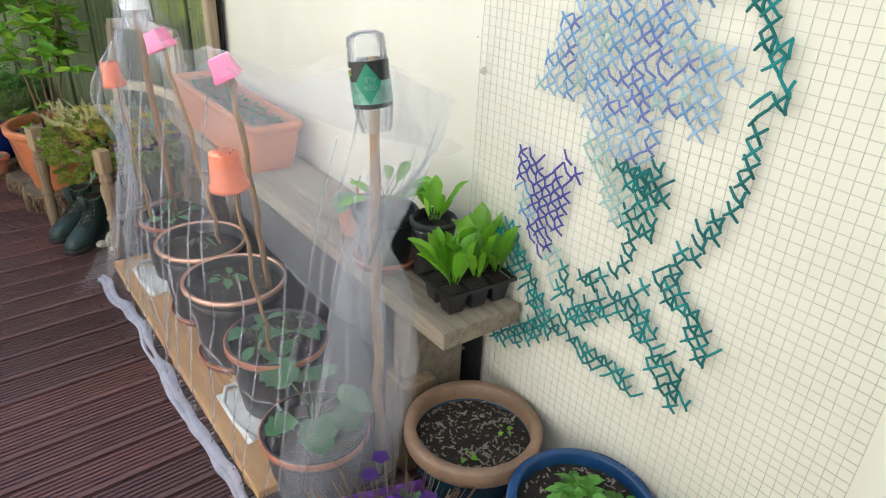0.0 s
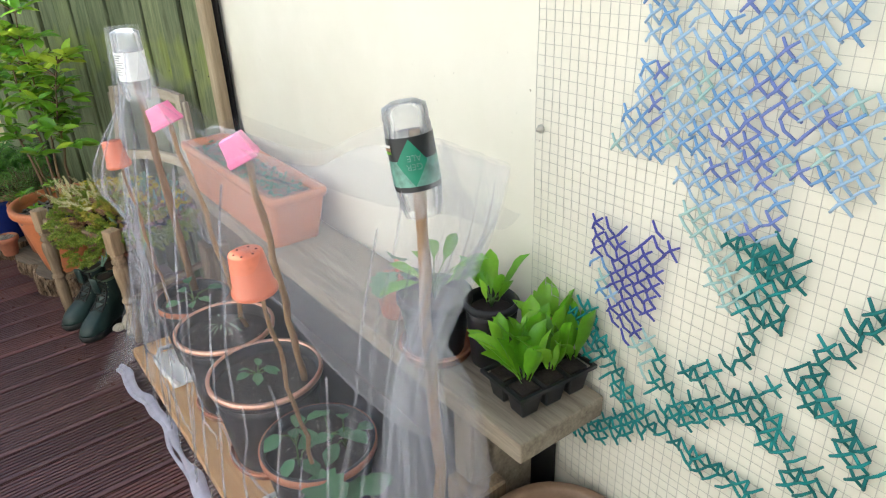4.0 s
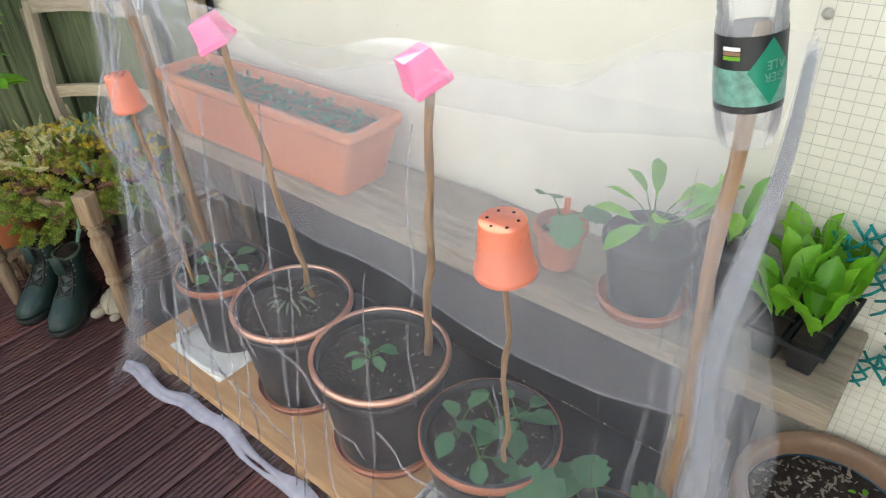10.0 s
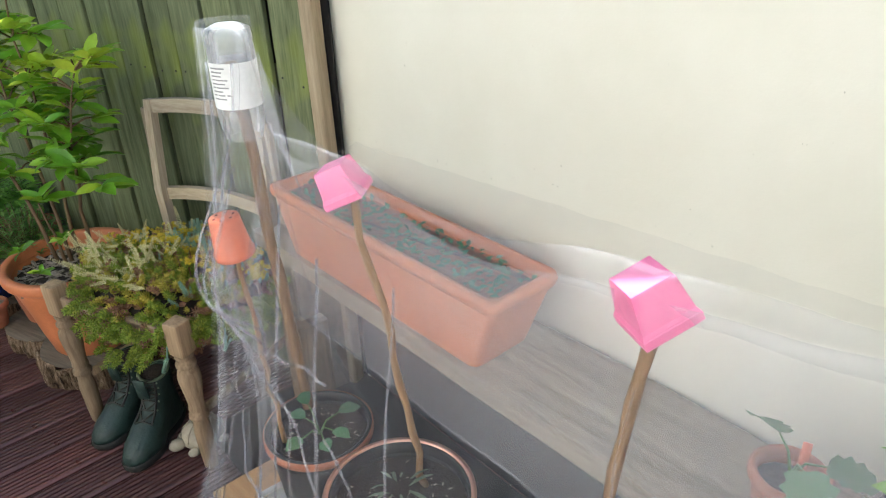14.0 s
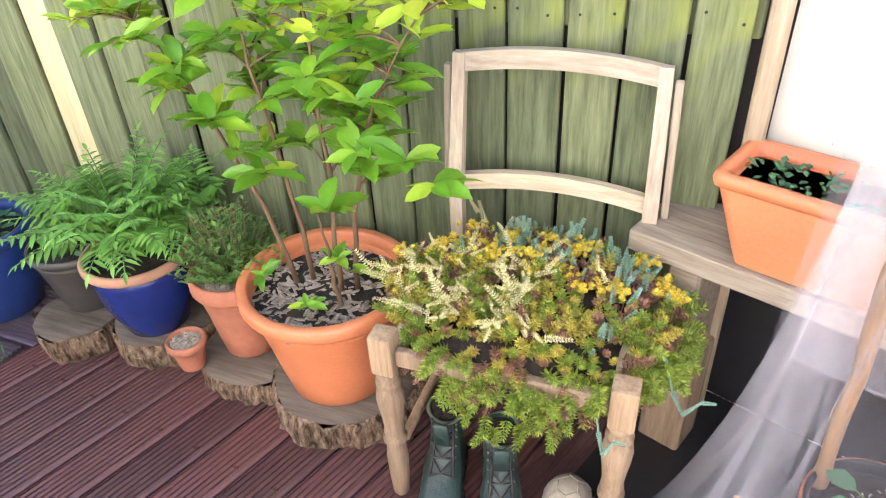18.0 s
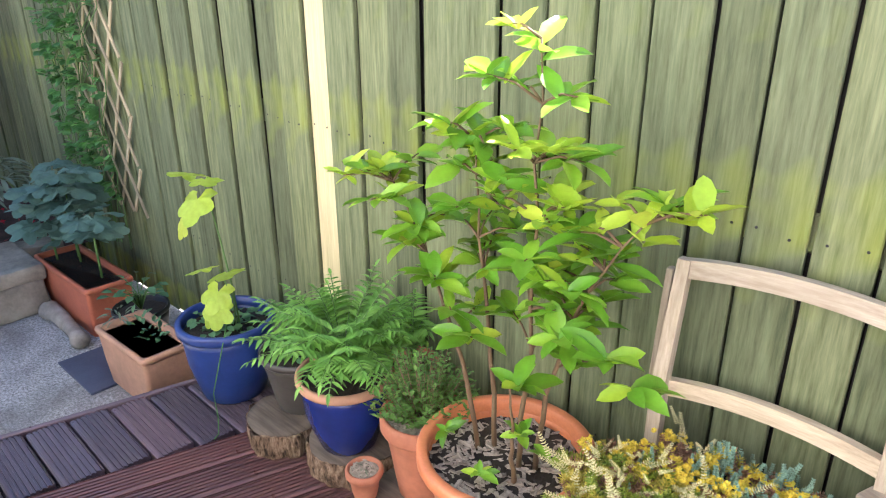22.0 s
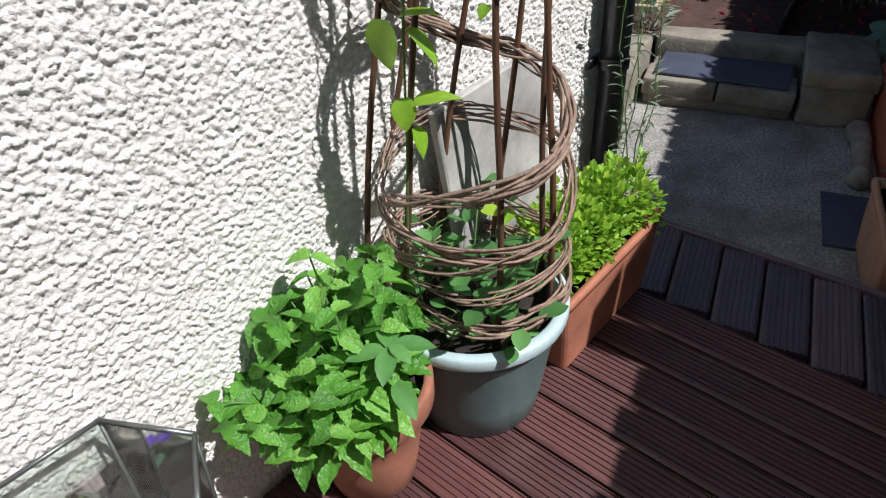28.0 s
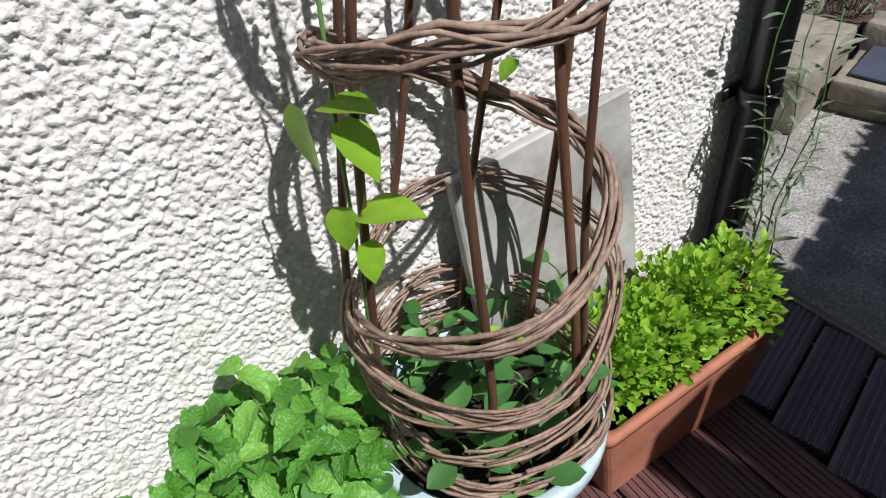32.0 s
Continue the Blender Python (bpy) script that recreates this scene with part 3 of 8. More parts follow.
def dash_coat(x0, x1, z0, z1, pitch=0.0033):
    """The thrown stones of the render as real lumps, on the stretch of wall that the walk passes."""
    nx, nz = int((x1 - x0) / pitch), int((z1 - z0) / pitch)
    gx, gz = np.meshgrid(np.linspace(x0, x1, nx), np.linspace(z0, z1, nz), indexing="ij")
    rng = np.random.default_rng(5)
    cell = 0.0078
    mx, mz = int((x1 - x0) / cell) + 4, int((z1 - z0) / cell) + 4
    jx, jz = rng.uniform(0, 1, (mx, mz)), rng.uniform(0, 1, (mx, mz))
    rad, tall = rng.uniform(0.0032, 0.0072, (mx, mz)), rng.uniform(0.0005, 0.0070, (mx, mz)) * (rng.uniform(0, 1, (mx, mz)) > 0.16)
    ix, iz = ((gx - x0) / cell).astype(int) + 1, ((gz - z0) / cell).astype(int) + 1
    high = np.zeros_like(gx)
    for dx in (-1, 0, 1):
        for dz in (-1, 0, 1):
            a, b = ix + dx, iz + dz
            px, pz = x0 + (a - 1 + jx[a, b]) * cell, z0 + (b - 1 + jz[a, b]) * cell
            d = ((gx - px) ** 2 + (gz - pz) ** 2) / rad[a, b] ** 2
            high = np.maximum(high, tall[a, b] * np.sqrt(np.clip(1 - d, 0, 1)) + 0.0012 * np.clip(1 - d, 0, 1))
    high += rng.uniform(0, 0.0016, high.shape)
    high[0, :] = high[-1, :] = high[:, 0] = high[:, -1] = -0.004
    co = np.stack([gx, 0.003 + high, gz], -1).reshape(-1, 3)
    k = np.arange(nx * nz).reshape(nx, nz)
    quads = np.stack([k[:-1, :-1], k[:-1, 1:], k[1:, 1:], k[1:, :-1]], -1).reshape(-1, 4)
    me = bpy.data.meshes.new("stone_coat")
    me.vertices.add(len(co))
    me.vertices.foreach_set("co", co.ravel())
    me.loops.add(quads.size)
    me.loops.foreach_set("vertex_index", quads.ravel())
    me.polygons.add(len(quads))
    me.polygons.foreach_set("loop_start", np.arange(0, quads.size, 4))
    me.update(calc_edges=True)
    me.materials.append(M_DASH_COAT)
    part("stone_coat", me, None, dash)["kind"] = "stuff"


dash_coat(-2.66, 0.12, 0.02, 1.78)
DECK_TURN = radians(72)


def deck():
    """Grooved boards across the passage, and a strip of boards the other way at its far end."""
    # solid near-black slab, no joists: the shade of the gaps is in its colour
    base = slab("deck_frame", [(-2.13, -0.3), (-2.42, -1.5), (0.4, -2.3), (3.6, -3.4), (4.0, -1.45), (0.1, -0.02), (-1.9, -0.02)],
                -0.195, -0.035, M_VOID, "near-black slab that gives the shade in the decking gaps", "floor")
    d = thing("decking", "dark red-brown stained grooved timber decking, slightly damp", "floor", kind="structure")
    base.parent = d
    width, gap = 0.119, 0.007
    grooves = 7

    def board(length):
        """Cross-section with shallow grooves, run along x."""
        w, h = width, 0.032
        prof = [(-w / 2, -h), (-w / 2, -0.004)]
        step = (w - 0.012) / grooves
        for k in range(grooves):
            y = -w / 2 + 0.006 + k * step
            prof += [(y, 0), (y + step * 0.55, 0), (y + step * 0.62, -0.0045), (y + step * 0.93, -0.0045)]
        prof += [(w / 2 - 0.006, 0), (w / 2, -0.004), (w / 2, -h)]
        n = len(prof)
        vs = [(x, y, z) for x in (-length / 2, length / 2) for y, z in prof]
        fs = [(i, i + 1, n + i + 1, n + i) for i in range(n - 1)] + [tuple(range(n - 1, -1, -1)), tuple(range(n, 2 * n))]
        bm = raw(vs, fs)
        bmesh.ops.recalc_face_normals(bm, faces=bm.faces[:])
        return bm

    boards = {}
    along = Vector((math.cos(DECK_TURN), math.sin(DECK_TURN), 0))
    across = Vector((math.sin(DECK_TURN), -math.cos(DECK_TURN), 0))
    start = Vector((-2.05, -1.15, 0))
    k = 0
    while k < 45:
        c = start + across * (k * (width + gap) + width / 2)
        # ends: the fence or cream wall at one side, the house wall at the other
        def reach(sign):
            s = 0.0
            while s < 3.2:
                p = c + along * (s * sign)
                if sign > 0 and (p.y > -0.012 if p.x < 0.05 else p.y > wall_line(*CREAM, p.x) - 0.012):
                    break
                if sign < 0 and p.y < wall_line(*DASH, p.x) + 0.012:
                    break
                s += 0.01
            return s
        a, b = reach(1), reach(-1)
        ln = round(a + b, 2)
        if ln not in boards:
            boards[ln] = mesh_of("board", board(ln), M_DECK, False)
        mid = c + along * ((a - b) / 2)
        part("board", boards[ln], None, d, m=Matrix.Translation(mid) @ Matrix.Rotation(DECK_TURN, 4, "Z"))
        k += 1
    for k in range(11):
        y = -0.10 - k * (width + gap)
        x1 = -2.06 + (y + 1.15) / math.tan(DECK_TURN) * 0.98
        x0 = -2.18 + (y + 0.3) * 0.25
        if x1 - x0 < 0.05:
            continue
        ln = round(x1 - x0, 3)
        part("board", mesh_of("board", board(ln), M_STRIP, False), None, d, m=pose((x0 + x1) / 2, y, 0, 0, 0, -1))
    part("edge_board", box(1.35, 0.022, 0.10, 0.003), M_STRIP, d, m=pose(-2.325, -0.82, -0.045, 0, 0, 76), smooth=False)


FENCE_H = 1.63


def fence():
    f = thing("fence", "green-stained weathered vertical board fence with algae", "fence", kind="structure")
    edges = [-0.012]
    for w in (0.113, 0.118, 0.117, 0.122, 0.112, 0.128, 0.125, 0.125, 0.134, 0.134, 0.133, 0.117, 0.143, 0.149, 0.113):
        edges.append(edges[-1] - w)
    while edges[-1] > -7.2:
        edges.append(edges[-1] - R.choice((0.11, 0.13, 0.15, 0.125)))
    for i, (b, a) in enumerate(zip(edges, edges[1:])):
        w = b - a - 0.009
        # one stretch gets made-up extra height, out of view, to lengthen its shade
        h = FENCE_H + 0.17 + R.uniform(-0.003, 0.003) + (0.32 if -2.6 < a < -1.75 else 0)
        pale = abs((a + b) / 2 + 1.835) < 0.04
        lap = 0.0 if i % 2 else 0.009
        bm = box(w, 0.02, h, 0.003, (0, 0, h / 2 - 0.17))
        part("board", bm, M_FENCE_PALE if pale else M_FENCE, f, "newer pale board" if pale else "",
             pose((a + b) / 2, 0.014 + lap, 0, R.uniform(-0.3, 0.3), 0, R.uniform(-0.5, 0.5)), False)
    nail = mesh_of("nail", lathe([(0.0, 0.0), (0.0032, 0.0004), (0.0028, 0.0016), (0, 0.002)], 8), M_SOLE)
    for b, a in zip(edges, edges[1:]):
        if a < -3.2:
            break
        for z in (0.30, 0.95, 1.50):
            for dx in (-0.03, 0.03):
                part("nail", nail, None, f, m=pose((a + b) / 2 + dx + R.uniform(-0.006, 0.006), 0.0045 if edges.index(b) % 2 else 0.0135, z + R.uniform(-0.012, 0.012), 90))
    for z in (0.3, 0.95, 1.5):
        part("rail", box(7.2, 0.05, 0.08, 0.004), M_FENCE, f, m=pose(-3.6, 0.06, z), smooth=False)
    part("corner_post", box(0.038, 0.05, FENCE_H + 0.18, 0.006, (0, 0, FENCE_H / 2 - 0.09)), M_POST, f, "pale split corner post",
         pose(0.032, 0.008, 0, 0, -0.6, 0), False)
    # black sheets added behind the boards: darken the gaps and stop light leaking
    part("backing", box(7.3, 0.01, FENCE_H + 0.17, 0, (0, 0, FENCE_H / 2 - 0.086)), M_VOID, f, m=pose(-3.6, 0.045, 0), smooth=False)
    part("backing", box(0.80, 0.01, 0.35, 0, (0, 0, 0.173)), M_VOID, f, m=pose(-2.20, 0.045, FENCE_H - 0.03), smooth=False)


deck()
fence()


# ---- pots and plants ----
def pot(name, label, x, y, z0, rt, rb, h, mat, rim=0.02, lip=0.012, soil=M_SOIL, soil_drop=0.03, rim_mat=None, turn=0, belly=0.0,
        rim_label="", category="plant pot", group=""):
    """A round pot: body with thickness, thick rim, compost."""
    t = thing(name, label, category, pose(x, y, z0, 0, 0, turn), group)
    wall = max(0.006, rt * 0.05)
    mid = (rt + rb) / 2 + belly
    prof = [(0, 0.0), (rb - 0.004, 0.0), (rb, 0.004), (rb + (mid - rb) * 0.6, h * 0.28), (mid, h * 0.5), (rt - (rt - mid) * 0.35, h * 0.78),
            (rt, h - rim), (rt - wall, h - rim), (rt - wall, h - rim - 0.02), (mid - wall, h * 0.5), (rb - wall, 0.012), (0, 0.012)]
    part("body", lathe(prof, 44), mat, t)
    o = rt + lip
    rp = [(rt - wall, h - rim - 0.004), (o - 0.003, h - rim - 0.004), (o, h - rim + 0.002), (o, h - 0.006), (o - 0.005, h),
          (rt - wall + 0.004, h), (rt - wall - 0.001, h - 0.004), (rt - wall - 0.001, h - rim - 0.004)]
    part("rim", lathe(rp, 44), rim_mat or mat, t, rim_label)
    if soil:
        rs = rt - wall - 0.001
        sp = [(rs, h - soil_drop), (rs * 0.75, h - soil_drop + 0.006), (rs * 0.4, h - soil_drop + 0.002), (0.0, h - soil_drop + 0.008)]
        bm = lathe(sp, 30, 0.0)
        for v in bm.verts:
            v.co.z += 0.004 * noise.noise(v.co * 60)
        part("compost", bm, soil, t)
    return t


def crumbs(t, r, z, count, mat, size=0.012, seed=1, name="chips", flat=0.35):
    """Loose chips strewn over the compost of a pot, one piece of stuff."""
    rr, sc = random.Random(seed), Scatter()
    vs = [(-1, -0.5, -0.3), (1, -0.4, -0.3), (0.8, 0.5, -0.3), (-0.9, 0.4, -0.3), (-0.8, -0.4, 0.3), (0.9, -0.3, 0.35), (0.7, 0.4, 0.25), (-0.8, 0.3, 0.3)]
    fs = [(0, 3, 2, 1), (4, 5, 6, 7), (0, 1, 5, 4), (1, 2, 6, 5), (2, 3, 7, 6), (3, 0, 4, 7)]
    for _ in range(count):
        a, d = rr.uniform(0, 6.28), r * math.sqrt(rr.random())
        s = size * rr.uniform(0.4, 1.3)
        m = Matrix.Translation((d * math.cos(a), d * math.sin(a), z + rr.uniform(0, 0.006))) @ Euler(
            (rr.uniform(-0.5, 0.5), rr.uniform(-0.5, 0.5), rr.uniform(0, 6.28))).to_matrix().to_4x4() @ Matrix.Diagonal((s, s * 0.6, s * flat, 1))
        sc.add(vs, fs, m)
    bed_ = [c for c in t.children if c.name.startswith("compost")]
    ob = part(name, sc.mesh(name, mat, False), None, bed_[0] if bed_ else t)
    ob["kind"] = "stuff"


def leaves_at(t, meshes, places, name="leaf"):
    """Separate leaves, each an object on a shared mesh. places: (point, way, spin, size)."""
    for i, (p, way, spin, size) in enumerate(places):
        part(name, meshes[i % len(meshes)], None, t, m=aim(p, way, spin, size))


def stalks(t, lines, r0, mat, name="stem", n=5):
    for pts in lines:
        part(name, tube(pts, [r0 * (1 - 0.6 * i / (len(pts) - 1)) for i in range(len(pts))], n), mat, t)


def rosette(t, meshes, at, count, reach, rise, size=(0.8, 1.2), seed=0, name="leaf", stem=None, droop=0.0, up=0.0):
    """Leaves round one point, each on a stalk."""
    rr = random.Random(seed)
    for i in range(count):
        a = i * 2.399 + rr.uniform(-0.3, 0.3)
        k = rr.uniform(0.55, 1.0)
        d = Vector((math.cos(a), math.sin(a), 0))
        p0 = Vector(at)
        p1 = p0 + d * reach * k + Vector((0, 0, rise * rr.uniform(0.6, 1.1)))
        if stem:
            mid = (p0 + p1) / 2 + Vector((0, 0, rise * 0.22)) - d * reach * 0.12
            part("stem", tube([p0, mid, p1], [0.0026, 0.002, 0.0014], 5), stem, t)
        way = d + Vector((0, 0, rr.uniform(-0.25, 0.4) - droop + up))
        part(name, meshes[i % len(meshes)], None, t, m=aim(p1, way, rr.uniform(-0.4, 0.4), rr.uniform(*size)))


def cloud(t, me, centre, radii, count, seed, name="foliage", size=(0.7, 1.3), up=0.5, shell=0.5, label=""):
    """A dense crown of small leaves, one piece of stuff."""
    rr, sc = random.Random(seed), Scatter()
    vs, fs = template(me)
    for _ in range(count):
        d = Vector((rr.gauss(0, 1), rr.gauss(0, 1), rr.gauss(0, 1))).normalized()
        k = shell + (1 - shell) * rr.random() ** 0.6
        lump = 0.8 + 0.35 * noise.noise(d * 2.3 + Vector((seed, 0, 0)))
        p = Vector(centre) + Vector((d.x * radii[0], d.y * radii[1], d.z * radii[2])) * k * lump
        way = d + Vector((rr.uniform(-0.7, 0.7), rr.uniform(-0.7, 0.7), up + rr.uniform(-0.5, 0.5)))
        sc.add(vs, fs, aim(p, way, rr.uniform(-0.8, 0.8), rr.uniform(*size)))
    ob = part(name, sc.mesh(name, me.materials[0]), None, t, label)
    ob["kind"] = "stuff"
    return ob


# leaves that are used again and again
L_BAY = [leaf_mesh("leaf", M_BAY, 0.085, 0.040, "oval", 0.35, 0.25, 6, 0.05, 0.01, s) for s in (1, 2)]
L_BAY_Y = [leaf_mesh("leaf", M_BAY_YOUNG, 0.075, 0.034, "oval", 0.3, 0.15, 6, 0.05, 0.01, 3)]
L_LETTUCE = [leaf_mesh("leaf", M_LETTUCE, 0.13, 0.040, "spoon", 0.45, c, 7, 0.05, 0.015, s) for s, c in ((1, 0.1), (2, 0.3), (3, -0.15))]
L_KALE = [leaf_mesh("leaf", M_KALE, 0.085, 0.075, "round", 0.2, 0.3, 8, 0.14, 0.02, s) for s in (1, 2)]
L_SEEDLING = [leaf_mesh("leaf", M_KALE, 0.05, 0.036, "oval", 0.25, 0.25, 5, 0.08, 0.01, 4)]
L_KALE_G = [lobed_leaf("leaf", M_KALE_GREY, 0.125, 7, 0.2, k) for k in (5, 6)]
L_MINT = [leaf_mesh("leaf", M_MINT, 0.058, 0.036, "heart", 0.42, 0.38, 10, 0.075, 0.01, s) for s in (1, 2)]
L_MINT_S = [leaf_mesh("leaf", M_MINT, 0.032, 0.02, "heart", 0.35, 0.2, 5, 0.05, 0.01, 3)]
L_BEAN = [leaf_mesh("leaf", M_BEAN, 0.075, 0.056, "heart", 0.2, 0.25, 7, 0.0, 0.01, 2)]
L_PEA = [leaf_mesh("leaf", M_PEA, 0.036, 0.026, "oval", 0.2, 0.15, 5, 0.0, 0.0, 2)]
L_SUN = [leaf_mesh("leaf", M_PEA, 0.075, 0.038, "oval", 0.25, 0.3, 6, 0.0, 0.0, 2)]
L_LIME = [lobed_leaf("leaf", M_LIME, 0.105, 5, 0.12, 2)]
L_TINY = leaf_mesh("leaf", M_THYME, 0.015, 0.0075, "oval", 0.2, 0.1, 2)
L_OREG = leaf_mesh("leaf", M_OREG, 0.019, 0.014, "oval", 0.3, 0.2, 3)
L_DARK = leaf_mesh("leaf", M_FUCHSIA_L, 0.05, 0.024, "oval", 0.25, 0.3, 3)
L_GREY = leaf_mesh("leaf", M_GREYLEAF, 0.055, 0.010, "oval", 0.3, 0.35, 3)
L_GREEN = leaf_mesh("leaf", M_KALE, 0.03, 0.018, "oval", 0.3, 0.25, 3)


# ---- along the cream wall ----
CELL = 0.0205


def wire_panel():
    t = thing("wire_mesh_panel", "square galvanised wire mesh fixed on the cream wall", "wire mesh", on_cream(1.59, 0.012, 0.275))
    w, h, c = 0.985, 1.13, CELL
    up, side = [], []
    for seed in range(4):
        rr = random.Random(seed)
        up.append(mesh_of("wire", tube([(0.0016 * rr.uniform(-1, 1), 0.0016 * rr.uniform(-1, 1), h * k / 9) for k in range(10)], 0.0007, 4), M_WIRE))
        side.append(mesh_of("wire", tube([(w * k / 9, 0.0016 * rr.uniform(-1, 1), 0.0018 * rr.uniform(-1, 1)) for k in range(10)], 0.0006, 4), M_WIRE))
    for k in range(int(w / c) + 1):
        part("wire", up[k % 4], None, t, m=pose(k * c, 0, 0))
    for k in range(int(h / c) + 1):
        part("wire", side[k % 4], None, t, m=pose(0, 0.0015, k * c))
    for x, z in ((0.012, 0.80), (0.93, 0.99), (0.95, 0.02), (0.02, 0.03)):
        part("fixing", lathe([(0, 0), (0.009, 0), (0.009, 0.003), (0.004, 0.005), (0.004, 0.012), (0, 0.013)], 12), M_WIRE, t,
             "screw and washer", pose(x, 0.004, z, -90, 0, 0) @ pose(0, 0, 0, 180))


def cross_stitch():
    pitch = 0.0268
    meshes = []
    for k, mat in enumerate(M_YARN):
        kinds = []
        rr = random.Random(k)
        for q in range(6):
            s = pitch * 0.52
            j = lambda: rr.uniform(-0.0025, 0.0025)
            r = 0.0025 if k in (0, 1, 2, 3, 6) else 0.0028
            one = tube([(-s + j(), 0, -s + j()), (j(), 0.006, j()), (s + j(), 0, s + j())], [r * 0.85, r, r * 0.85], 6)
            two = tube([(s + j(), 0.003, -s + j()), (j(), 0.010, j()), (-s + j(), 0.003, s + j())], [r * 0.85, r * 1.05, r * 0.85], 6)
            bits = [one, two] if q < 4 else ([two] if q == 4 else [one])
            if k in (4, 5) and q % 2:
                bits.append(tube([(s, 0.002, -s), (s + j(), 0.008, 0), (s, 0.002, s)], r, 6))
            kinds.append(mesh_of("stitch", joined(*bits), mat))
        meshes.append(kinds)

    def near(p, segs, width):
        best = 9.0
        for (a, b), (c, d) in zip(segs, segs[1:]):
            ab = Vector((c - a, d - b))
            k = max(0, min(1, Vector((p[0] - a, p[1] - b)).dot(ab) / ab.length_squared))
            best = min(best, (Vector(p) - Vector((a, b)) - ab * k).length)
        return best < width

    works = {
        "flower": ("large pale blue and lilac woven yarn flower on the mesh", lambda x, z: flower(x, z)),
        "bud": ("small violet and blue woven yarn bud on the mesh", lambda x, z: bud(x, z)),
        "leaf_spray": ("teal woven yarn stems and leaves on the mesh", lambda x, z: stems(x, z)),
    }

    def flower(x, z):
        d = Vector((x - 1.975, (z - 1.19) * 1.05))
        a = math.atan2(d.y, d.x)
        rad = 0.182 + 0.035 * math.cos(5 * a + 0.9) + 0.022 * math.sin(9 * a) + 0.03 * noise.noise(Vector((x * 14, z * 14, 7)))
        if d.length < rad:
            if (Vector((x, z)) - Vector((2.02, 1.14))).length < 0.09:
                return 2 if noise.noise(Vector((x * 30, z * 30, 1))) > -0.1 else 1
            return 0 if noise.noise(Vector((x * 22, z * 22, 0))) > -0.12 else 1
        if near((x, z), [(1.945, 1.08), (1.955, 0.98), (2.03, 0.90)], 0.032):
            return 6
        if near((x, z), [(2.03, 1.09), (2.04, 0.99)], 0.045):
            return 5
        return None

    def bud(x, z):
        if near((x, z), [(1.83, 0.90), (1.83, 0.80)], 0.028) or near((x, z), [(1.775, 0.91), (1.79, 0.83), (1.83, 0.75)], 0.038) or near((x, z), [(1.875, 0.935), (1.86, 0.84), (1.83, 0.76)], 0.033):
            return 3 if x > 1.80 or z > 0.86 else 1
        if near((x, z), [(1.845, 0.735), (1.90, 0.70), (1.905, 0.665)], 0.03):
            return 6 if x < 1.90 else 4
        return None

    def stems(x, z):
        if near((x, z), [(2.17, 1.36), (2.20, 1.30), (2.247, 1.204), (2.229, 1.112), (2.217, 0.98), (2.146, 0.824), (2.06, 0.72), (1.99, 0.665)], 0.0150):
            return 5
        if near((x, z), [(2.075, 0.97), (2.062, 0.89)], 0.035) or near((x, z), [(2.06, 0.86), (2.045, 0.79), (1.97, 0.71)], 0.0150):
            return 5
        if near((x, z), [(2.13, 0.80), (2.20, 0.77), (2.24, 0.71)], 0.022) or near((x, z), [(2.08, 0.70), (2.15, 0.66), (2.205, 0.58)], 0.03):
            return 5 if x > 2.16 else 4
        if near((x, z), [(2.02, 0.68), (1.93, 0.60), (1.84, 0.51), (1.745, 0.43)], 0.024) or near((x, z), [(1.91, 0.565), (2.02, 0.545), (2.115, 0.535)], 0.022):
            return 4
        if near((x, z), [(1.735, 0.72), (1.78, 0.65), (1.86, 0.575)], 0.033):
            return 4
        return None

    for name, (label, rule) in works.items():
        t = thing("yarn_" + name, label, "yarn picture", on_cream(1.59, 0.016, 0), group="cross-stitch picture on the mesh")
        cosw = math.cos(CREAM_TURN)
        for i in range(37):
            for j in range(42):
                u, z = (i + 0.5) * pitch + 0.005 * math.sin(j * 0.9), 0.275 + (j + 0.5) * pitch
                c = rule(1.59 + u * cosw, z)
                if c is not None:
                    if c in (0, 1, 2) and R.random() < 0.30:
                        c = R.choice((0, 1, 0, 2, 6))
                    if c in (4, 5) and R.random() < 0.3:
                        c = 9 - c
                    part("stitch", R.choice(meshes[c]), None, t, m=pose(u, 0, z, R.uniform(-6, 6), R.uniform(-6, 6), 0) @ pose(0, 0, 0, 180))


wire_panel()
cross_stitch()


def bench():
    t = thing("bench", "long weathered grey plank bench against the cream wall", "bench", on_cream(-0.09, 0.0, 0))
    ln = 2.01
    bm = box(ln, 0.235, 0.05, 0.006, (ln / 2, -0.13, 0.53), 2)
    bmesh.ops.subdivide_edges(bm, edges=[e for e in bm.edges if e.calc_length() > 1], cuts=24)
    for v in bm.verts:
        v.co.z += 0.003 * noise.noise(Vector((v.co.x * 3, v.co.y * 9, 0)))
        v.co.y += 0.004 * noise.noise(Vector((v.co.x * 4, 2, v.co.z * 9)))
    part("seat", bm, M_BENCH, t, smooth=False)
    for x in (0.12, 1.80):
        part("leg", box(0.07, 0.185, 0.504, 0.006, (x, -0.13, 0.253)), M_BENCH, t, smooth=False)
        part("block", box(0.10, 0.10, 0.30, 0.006, (x + 0.02, -0.20, 0.152)), M_LEG, t, smooth=False)


bench()
# two black sheets added so that the space under the bench reads as shaded
ws = part("weed_fabric", box(1.86, 0.006, 0.49, 0.0, (0.93, -0.012, 0.25)), M_BLACK_PL, None, m=on_cream(-0.07, 0.0, 0.0), smooth=False)
tagged(ws, "black fabric sheet on the wall, giving the shade under the bench", "fabric")
